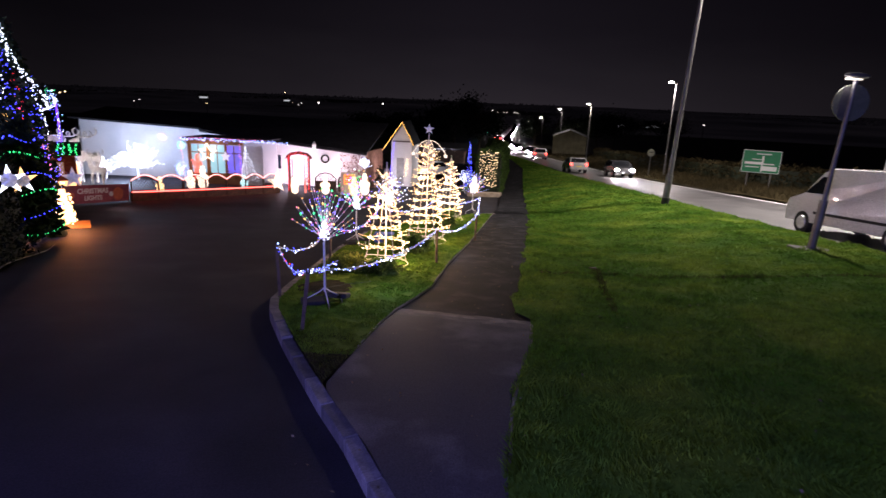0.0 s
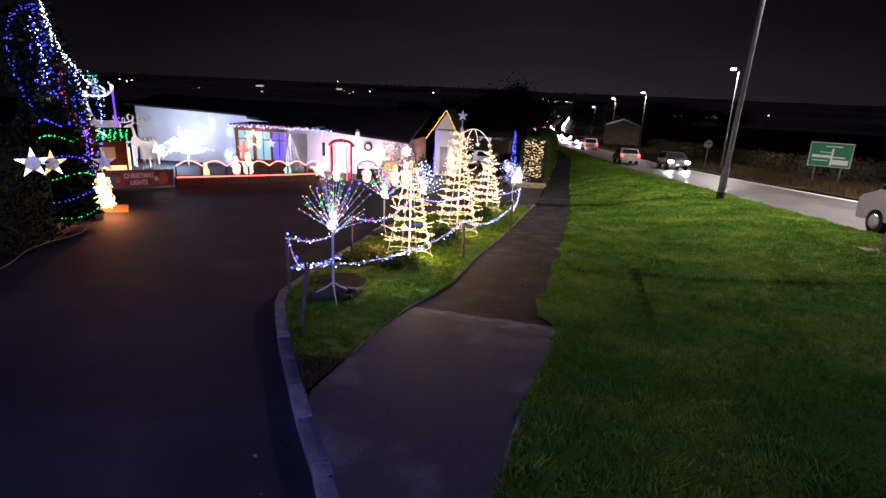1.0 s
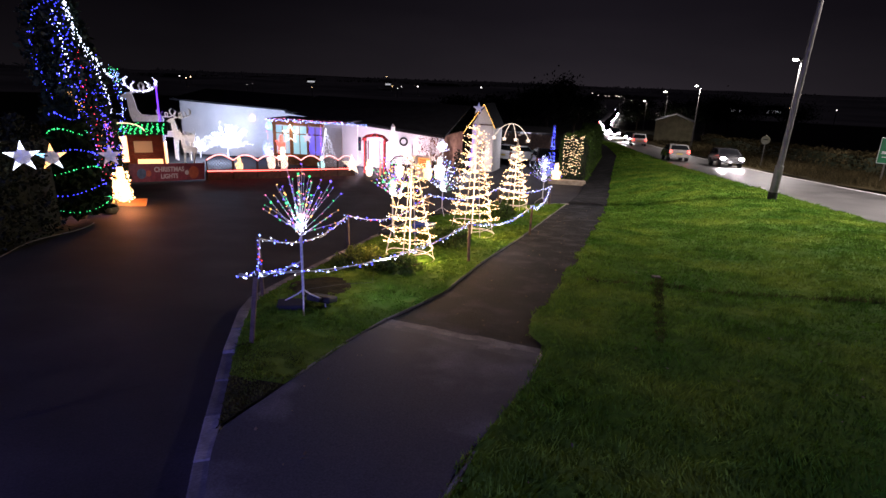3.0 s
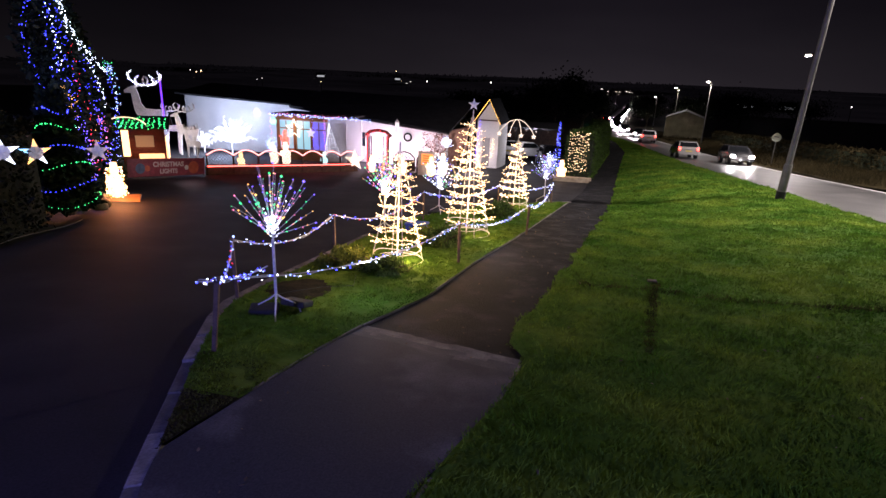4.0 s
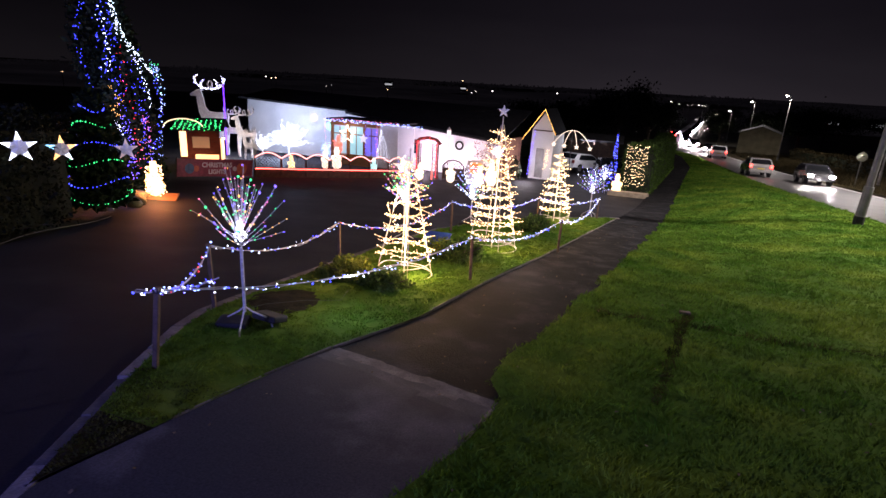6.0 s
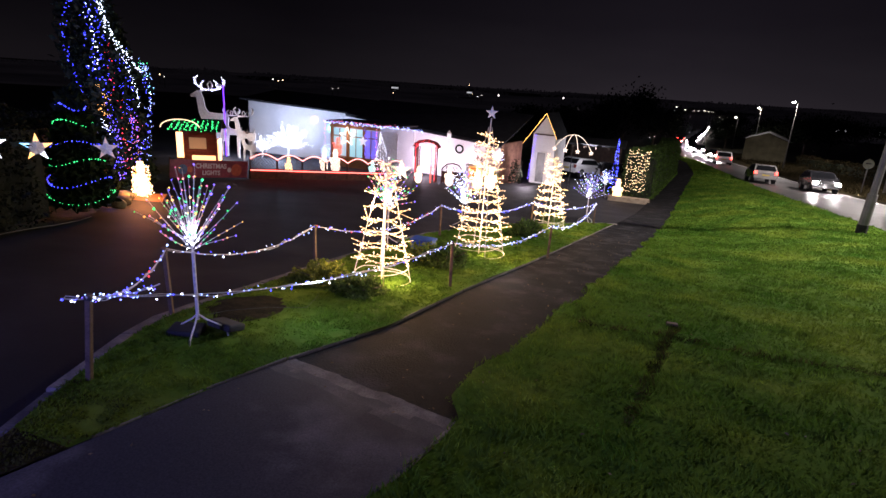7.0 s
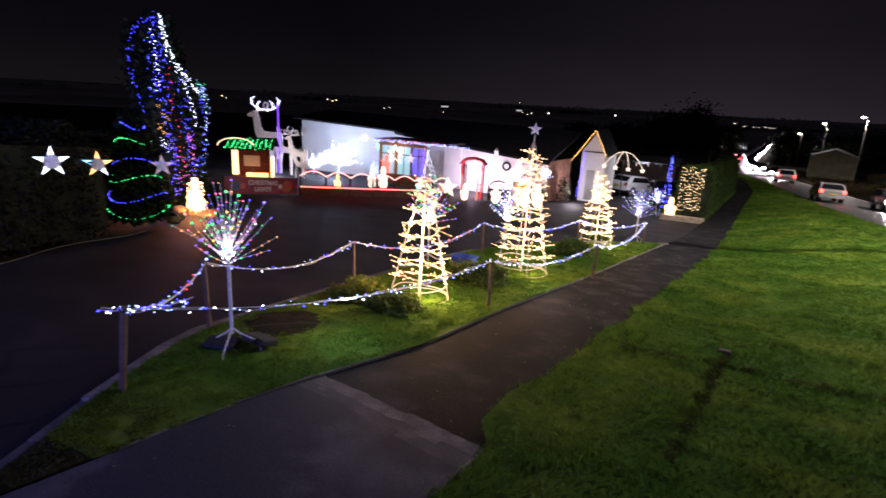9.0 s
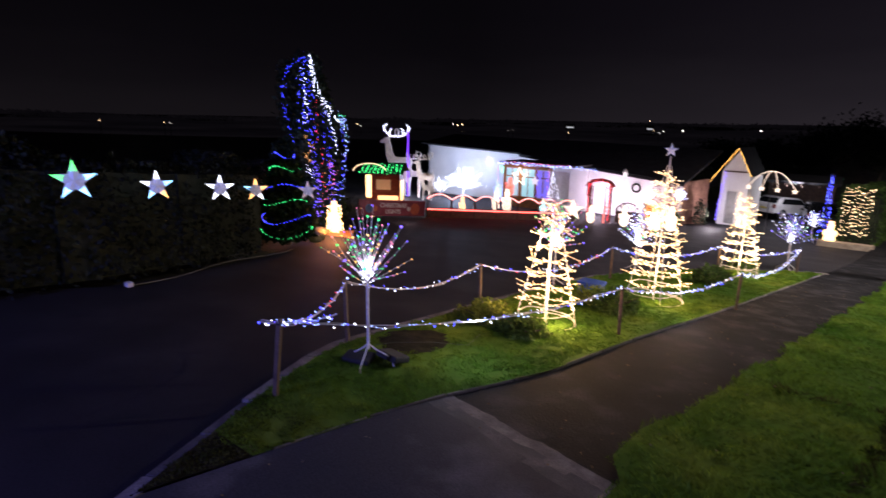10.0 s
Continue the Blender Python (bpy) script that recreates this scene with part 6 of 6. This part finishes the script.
for r in range(14):
    for c in range(12):
        pts.append(Vector((-0.54 + 1.08 * c / 11 + random.gauss(0, 0.02), random.gauss(0, 0.03), 0.55 + 2.0 * r / 12 - 0.05 * math.sin(c * 0.9) + random.gauss(0, 0.025))))
bulbs("warm_bulbs", [q for q in pts if random.random() < 0.85], 0.021, G_WARM, net)
lamp("net_glow", (2.6, 34.6, h(2.6, 34.6) + 1.4), (1.0, 0.6, 0.2), 4, 0.02)


def car(x, y, heading, body, label, kind="hatch", lights="", category="car", z=None):
    """A car: side profile lofted across its width, with wheels, glass, lights and plate."""
    L, W, H = {"hatch": (4.1, 1.75, 1.48), "suv": (4.6, 1.88, 1.62), "van": (5.0, 1.98, 1.97)}[kind]
    zz = h(x, y) - 0.06 if z is None else z
    name = "van" if kind == "van" else "car"
    s = thing(name, (x, y, zz), label, category, "vehicles", turn=heading)
    s.rotation_euler[0] = -0.08 if abs(heading) < 90 else 0.08
    if kind == "van":
        prof = [(-L / 2, 0.35), (-L / 2 + 0.02, 1.0), (-L / 2 + 0.08, H - 0.08), (-L / 2 + 0.25, H), (L / 2 - 1.75, H), (L / 2 - 1.45, H - 0.1), (L / 2 - 0.75, 1.22), (L / 2 - 0.12, 1.0), (L / 2, 0.75), (L / 2 - 0.02, 0.35)]
        belt, roof0, roof1 = 1.15, -L / 2 + 0.1, L / 2 - 1.5
    else:
        prof = [(-L / 2, 0.40), (-L / 2 + 0.02, 0.85), (-L / 2 + 0.15, 1.0), (-L / 2 + 0.55, H - 0.08), (-L / 2 + 0.95, H), (0.15, H - 0.02), (0.45, H - 0.1), (1.05, 1.0), (L / 2 - 0.35, 0.86), (L / 2 - 0.05, 0.66), (L / 2, 0.36)]
        belt = 0.95
    bm = bmesh.new()
    rings = []
    for u in (-1, -0.92, 0.92, 1):
        ring = []
        for px, pz in prof:
            tuck = 0.16 * max(0, (pz - belt) / (H - belt))
            inn = 0.05 if abs(u) == 1 else 0
            yy = u * (W / 2) * (1 - tuck if kind != "van" else 1 - tuck * 0.4)
            cx = px * (1 - 0.015 * (abs(u) == 1))
            ring.append(bm.verts.new((yy, cx, pz - (0.03 if inn and pz > 1.2 else 0))))
        rings.append(ring)
    n = len(prof)
    for a, b in zip(rings, rings[1:]):
        for i in range(n):
            j = (i + 1) % n
            bm.faces.new((a[i], a[j], b[j], b[i]))
    bm.faces.new(rings[0])
    bm.faces.new(list(reversed(rings[-1])))
    part("body", bm, body, s)
    # glazing
    def pane(nm, quad, lab):
        q = [Vector(v) for v in quad]
        nrm = (q[1] - q[0]).cross(q[2] - q[0]).normalized() * 0.006
        V = [v - nrm for v in q] + [v + nrm for v in q]
        raw(nm, V, BOXF, CARGLASS, s, lab)
    W2 = W / 2
    if kind == "van":
        f0, f1 = L / 2 - 0.78, L / 2 - 1.42
        pane("windscreen", [(-W2 * 0.86, f0 + 0.02, 1.25), (W2 * 0.86, f0 + 0.02, 1.25), (W2 * 0.80, f1 + 0.03, H - 0.12), (-W2 * 0.80, f1 + 0.03, H - 0.12)], "dark windscreen")
        for sg in (-1, 1):
            pane("side_window", [(sg * (W2 + 0.004), f0 - 0.05, 1.22), (sg * (W2 + 0.004), f0 - 1.0, 1.22), (sg * (W2 * 0.955 + 0.006), f0 - 1.0, H - 0.25), (sg * (W2 * 0.955 + 0.006), f1 - 0.02, H - 0.25)], "dark cab window")
        pane("rear_window", [(-W2 * 0.8, -L / 2 - 0.0, 1.2), (W2 * 0.8, -L / 2 - 0.0, 1.2), (W2 * 0.76, -L / 2 + 0.05, H - 0.25), (-W2 * 0.76, -L / 2 + 0.05, H - 0.25)], "rear door window") if lights == "x" else None
        for sg in (-1, 1):
            part("side_strip", boxed(sg * W2 - 0.012, sg * W2 + 0.012, -1.6, 1.2, 0.62, 0.70, bevel=0.004), RUBBER, s, "black rubbing strip")
    else:
        pane("windscreen", [(-W2 * 0.86, 1.03, 1.02), (W2 * 0.86, 1.03, 1.02), (W2 * 0.76, 0.46, H - 0.1), (-W2 * 0.76, 0.46, H - 0.1)], "dark windscreen")
        pane("rear_window", [(-W2 * 0.84, -L / 2 + 0.13, 1.03), (W2 * 0.84, -L / 2 + 0.13, 1.03), (W2 * 0.74, -L / 2 + 0.52, H - 0.1), (-W2 * 0.74, -L / 2 + 0.52, H - 0.1)], "dark rear window")
        for sg in (-1, 1):
            pane("side_window", [(sg * (W2 * 0.985 + 0.012), 0.9, 1.0), (sg * (W2 * 0.985 + 0.012), -L / 2 + 0.55, 1.0), (sg * (W2 * 0.865 + 0.012), -L / 2 + 0.85, H - 0.12), (sg * (W2 * 0.865 + 0.012), 0.35, H - 0.12)], "dark side windows")
            part("mirror", boxed(sg * (W2 + 0.02) - 0.08, sg * (W2 + 0.02) + 0.08, 0.75, 0.87, 0.98, 1.1, bevel=0.03), body, s, "door mirror")
    for px in (-L / 2 + 0.8, L / 2 - 0.85):
        for sg in (-1, 1):
            bm = bmesh.new()
            bmesh.ops.create_cone(bm, cap_ends=True, segments=22, radius1=0.33, radius2=0.33, depth=0.22, matrix=pose(sg * (W2 - 0.10), px, 0.33, 0, 90))
            wh = part("wheel", bm, RUBBER, s, "black tyre")
            bm = bmesh.new()
            bmesh.ops.create_cone(bm, cap_ends=True, segments=22, radius1=0.21, radius2=0.19, depth=0.03, matrix=pose(sg * (W2 + 0.015), px, 0.33, 0, 90 * sg))
            part("rim", bm, ALLOY, wh, "grey wheel trim")
    for sg in (-1, 1):
        zt = 1.0 if kind == "van" else 0.86
        part("tail_light", boxed(sg * W2 * 0.86 - 0.10, sg * W2 * 0.86 + 0.10, -L / 2 - 0.03, -L / 2 + 0.06, zt - 0.14, zt + 0.10, bevel=0.02), G_TAIL if "t" in lights else REDPAINT, s, "red tail light")
        part("headlight", boxed(sg * W2 * 0.78 - 0.15, sg * W2 * 0.78 + 0.15, L / 2 - 0.16, L / 2 - 0.0, 0.60, 0.76, bevel=0.03), G_HEAD if "h" in lights else PLY, s, "headlight")
    part("bumper", boxed(-W2 * 0.95, W2 * 0.95, -L / 2 - 0.05, -L / 2 + 0.06, 0.34, 0.58, bevel=0.03), RUBBER if kind == "van" else body, s, "rear bumper")
    part("number_plate", boxed(-0.26, 0.26, -L / 2 - 0.065, -L / 2 - 0.05, 0.60, 0.71), PLATE, s, "plain yellow plate")
    if "h" in lights and y < 300:
        c, sn = math.cos(radians(heading)), math.sin(radians(heading))
        # far cars: strong lamp aimed straight down, its road pool stands in for glare
        lamp("headlight_beam", (x - sn * (L / 2 + 0.35), y + c * (L / 2 + 0.35), zz + 0.75), (1, 0.95, 0.85), 12 if y < 90 else 5200, 0.10, None if y < 60 else 163)
    return s


car(11.9, 14.7, 2, WHITECAR, "white panel van on the near lane", "van", "", "van")
car(12.6, 55.0, -1, REDCAR, "silver hatchback with lit tail lights on the road", "hatch", "t")
car(13.1, 81.0, -3, WHITECAR, "pale car with lit tail lights farther down the road", "suv", "t")
car(15.5, 50.0, 178, DARKCAR, "dark oncoming car with bright headlights", "hatch", "h")
# extra cars set close together to thicken the headlight glare
QUEUE = [(92, 0.76), (106, 0.77), (134, 0.25), (150, 0.24)] + [(118 + 9.5 * k + 2 * (k % 3), 0.74 + 0.04 * (k % 2)) for k in range(27)]
for k, (y, u) in enumerate(QUEUE):
    x = lerp(along(ROAD_L, y), along(ROAD_R, y), u)
    car(x, y, 172 if u > 0.5 else -8, DARKCAR, "distant oncoming car with bright headlights" if u > 0.5 else "distant car with lit tail lights", "hatch", "h" if u > 0.5 else "t")
car(-1.35, 48.0, -32, WHITECAR, "white car parked under the carport", "hatch", "", z=h(-1.35, 48.2) - 0.05)
car(1.0, 43.5, 8, DARKCAR, "dark car parked beside the hedge", "suv", "", z=h(1.0, 43.5) - 0.05)


# ---------------------------------------------------------------- beyond: house by the road, trees, hill lights
fh = thing("roadside_house", (20.6, 96.0, h(20.6, 96)), "plain gabled house end beside the road", "house", turn=-12)
V = [(-2.8, 0, -0.5), (2.8, 0, -0.5), (2.8, 0, 3.2), (0, 0, 4.2), (-2.8, 0, 3.2), (-2.8, 8, -0.5), (2.8, 8, -0.5), (2.8, 8, 3.2), (0, 8, 4.2), (-2.8, 8, 3.2)]
raw("wall_shell", V, [(0, 1, 2, 3, 4), (5, 9, 8, 7, 6), (0, 5, 6, 1), (1, 6, 7, 2), (0, 4, 9, 5)], STONEWALL, fh, "weathered end wall")
for sg in (-1, 1):
    q = [(sg * 2.95, -0.06, 3.16), (0, -0.06, 4.24), (0, 8.1, 4.24), (sg * 2.95, 8.1, 3.16)]
    raw("roof_side", q + [(v[0], v[1], v[2] + 0.04) for v in q], BOXF, SLATE, fh, "dark slate roof slope")


def tree(x, y, tall, wide, n, label, seed, size=0.34):
    random.seed(seed)
    z = far_h(x, y) + 0.2
    s = thing("tree", (x, y, z), label, "tree", "dark trees")
    datas = [tube_data([(0, 0, -0.3), (0.1, 0, tall * 0.35), (0, 0.1, tall * 0.8)], 0.035 * tall, 7, 0.3)]
    P = []
    for k in range(9):
        w = random.uniform(0, 6.28)
        e = Vector((math.cos(w) * wide * 0.7, math.sin(w) * wide * 0.7, tall * random.uniform(0.5, 0.85)))
        datas.append(tube_data([(0, 0, tall * 0.3), e * 0.5 + Vector((0, 0, tall * 0.15)), e], 0.012 * tall, 5, 0.3))
        for q in range(n // 9):
            P.append(e + Vector((random.gauss(0, wide * 0.28), random.gauss(0, wide * 0.28), random.gauss(0, tall * 0.1))))
    V, F = join(datas)
    raw("trunk", V, F, BARK, s)
    V, F = leaves(P, size, 0.2)
    raw("crown", V, F, DARKLEAF, s, "dark leaves", "stuff")


for x, y, tall, wide, sd in ((0.5, 80, 8.8, 3.4, 101), (4.6, 88, 7.4, 3.0, 102), (-4.5, 84, 6.6, 3.5, 103), (24, 108, 6.5, 3.2, 104), (27, 120, 7, 4, 105), (25.5, 172, 7, 4, 106), (-12, 95, 6.0, 4.5, 107), (21.5, 142, 5, 3.0, 108), (34, 130, 8, 5, 109), (44, 150, 8.5, 6, 110), (60, 160, 8, 6, 111)):
    tree(x, y, tall, wide, 4200, "dark leafy tree silhouetted against the night sky", sd)
hedge("field_hedge", [(25.5, 30), (25.8, 50), (26, 75), (24.6, 92)], 1.4, 1.5, 9000, STRAW, "low brown scrubby hedge beyond the road", 0.22, 0.35, 8)
hedge("bank_hedge", [(-40, 62), (-26, 60), (-8, 58), (0, 60)], 2.5, 3.0, 9000, DARKLEAF, "tall dark hedge behind the bungalow", 0.3, 0.3, 9)

random.seed(120)
HILL = [(-35.7, -0.4), (-35.2, -0.55), (-34.8, -0.45), (-30.0, -1.0), (-29.5, -0.9), (-24, -1.3), (-16.6, 0.2), (-16.1, -0.7), (-15.6, -0.9), (-15.2, -0.75), (-13.55, -0.65), (-7.16, -0.5), (-45.4, -0.6), (-45, -0.75), (-52, -0.9), (-62.5, -0.9), (-63, -1.2), (-68, -0.8), (24, -2.2), (20.6, -1.6)]
for az, rise in HILL:
    d = 260.0
    while d < 1200:
        x, y = 1.6 + d * math.sin(radians(az)), 1.9 + d * math.cos(radians(az))
        if math.degrees(math.atan2(far_h(x, y) + 5.9 - 1.9, d)) > rise:
            break
        d += 5
    z = far_h(x, y)
    s = thing("distant_lamp", (x, y, z), "distant lamp on a dark hillside", "lamp", "distant hillside lamps")
    tall = 5.5
    tube("pole", [(0, 0, -0.5), (0, 0, tall)], 0.12, DARKSTEEL, s, "", 5)
    bm = bmesh.new()
    ball(bm, (0, 0, tall + 0.4), d / 500 * (0.6 if az in (-13.55, -7.16) else random.choice((0.2, 0.28, 0.4))))
    part("lantern", bm, G_FARHOUSE if random.random() < 0.7 else G_WARM, s, "small glowing lantern")
for az, d, w in ((-24.0, 520, 4), (-16.5, 520, 3), (16.2, 330, 6), (19.5, 330, 4)):
    x, y = 1.6 + d * math.sin(radians(az)), 1.9 + d * math.cos(radians(az))
    s = thing("distant_building", (x, y, far_h(x, y)), "distant dark building with a lit row of windows", "building", turn=-az)
    part("wall_shell", boxed(-w, w, 0, 8, -1, 5), FIELD, s, "dark walls")
    part("roof", boxed(-w - 0.5, w + 0.5, -0.5, 8.5, 5, 5.6), SLATE, s, "dark roof")
    part("window_row", boxed(-w * 0.8, w * 0.8, -0.12, -0.02, 2.0, 3.4), glow("far dim window", (0.9, 0.95, 0.9), 0.35), s, "lit windows")

def woods():
    random.seed(140)
    P = []
    for k in range(11000):
        az = random.uniform(-85, 45)
        d = random.uniform(560, 900)
        x, y = d * math.sin(radians(az)), d * math.cos(radians(az))
        lump = 0.5 + noise.noise((az * 0.35, d * 0.004, 2.0))
        if lump < 0.25:
            continue
        P.append(Vector((x, y, far_h(x, y) + random.uniform(0, 3.2) * lump)))
    # woods share the self-glowing hill material, so their haze is painted too
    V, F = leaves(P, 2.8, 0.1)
    tagged(raw("far_woods", V, F, HILLGLOW), "dark woods along the far hills with a painted faint glow", "woods", kind="stuff")


woods()
# added unseen lamp behind the start of the walk, tints slab and kerb blue
lamp("blue_wash", (-2.4, -3.4, 3.0), (0.25, 0.27, 1.0), 2050, 0.1)

for k, (x, y, r) in enumerate(((-10.35, 13.75, 0.28), (-9.85, 13.35, 0.22), (-10.6, 14.1, 0.24), (-9.5, 12.9, 0.2))):
    random.seed(200 + k)
    bm = bmesh.new()
    bmesh.ops.create_icosphere(bm, subdivisions=2, radius=1)
    for v in bm.verts:
        v.co = Vector((v.co.x * r, v.co.y * r * 0.8, v.co.z * r * 0.65)) * (1 + 0.25 * noise.noise(v.co * 1.7 + Vector((k, 0, 0))))
    ob = part("rock", bm, STONEWALL, None, "", True)
    ob.location = (x, y, drive(x, y) + r * 0.35)
    tagged(ob, "rough dark rock edging the bed", "rock", "rocks round the bed")

random.seed(210)
line = [Vector((lerp(-6.75, -8.6, u) + 0.12 * math.sin(u * 9), lerp(6.8, 11.4, u), 0)) for u in [i / 24 for i in range(25)]]
cab = thing("extension_cable", (line[0].x, line[0].y, drive(line[0].x, line[0].y)), "pale extension cable lying along the drive edge", "cable")
tube("cable", [Vector((p.x - line[0].x, p.y - line[0].y, drive(p.x, p.y) + 0.03 - drive(line[0].x, line[0].y))) for p in line], 0.006, GALV, cab)
part("socket_box", boxed(-0.06, 0.06, -0.05, 0.05, 0.01, 0.09, bevel=0.015), WHITEWIRE, cab, "white socket box")
flex = thing("thin_flex", (-1.55, 6.95, h(-1.5, 6.8) + 0.07), "thin pale flex lying across the grass", "cable")
tube("flex", [(-0.1, 0.0, 0.0), (-0.35, 0.25, -0.02), (-0.2, 0.6, -0.04), (0.1, 0.95, -0.07), (0.45, 1.2, -0.10), (0.3, 1.7, -0.15)], 0.0025, WIRE, flex)


def fallen_leaves():
    random.seed(220)
    P = []
    while len(P) < 420:
        x, y = random.uniform(-1.0, 6.0), random.uniform(2.0, 22.0)
        if along(IS_R, y) < x < along(VERGE_L, y) or (random.random() < 0.25 and x > along(VERGE_L, y)):
            P.append(Vector((x, y, h(x, y) + (0.02 if x < along(VERGE_L, y) else 0.06))))
    V, F = leaves(P, 0.028, 3.0)
    tagged(raw("fallen_leaf_litter", V, F, STRAWLEAF), "scattered small pale fallen leaves", "leaf litter", kind="stuff")


STRAWLEAF = surface("dry leaf", (0.10, 0.07, 0.04), (0.26, 0.20, 0.12), 3, 0.8, 0, 0, 8, island=True, spec=0.1)
fallen_leaves()

random.seed(230)
cr = thing("wall_creeper", (-6.4, 36.75, -3.9), "reddish creeper growing over the end of the white wall", "climbing plant", turn=-13)
P = []
while len(P) < 900:
    x, z = random.uniform(-0.9, 0.95), random.uniform(0.0, 2.25)
    if random.random() < 0.35 + 0.5 * (x + 0.9) / 1.85 and noise.noise((x * 2.2, z * 2.2, 4)) > -0.15:
        P.append(Vector((x, -0.05 - random.uniform(0, 0.06), z)))
V, F = leaves(P, 0.085, 0.2)
raw("foliage", V, F, CREEPER, cr, "", "stuff")
for k in range(5):
    tube("stem", [(0.1 * k - 0.2, -0.03, 0.0), (0.25 * k - 0.5, -0.03, 1.0), (0.38 * k - 0.8, -0.03, 2.0)], 0.012, BARK, cr, "", 5, 0.5)
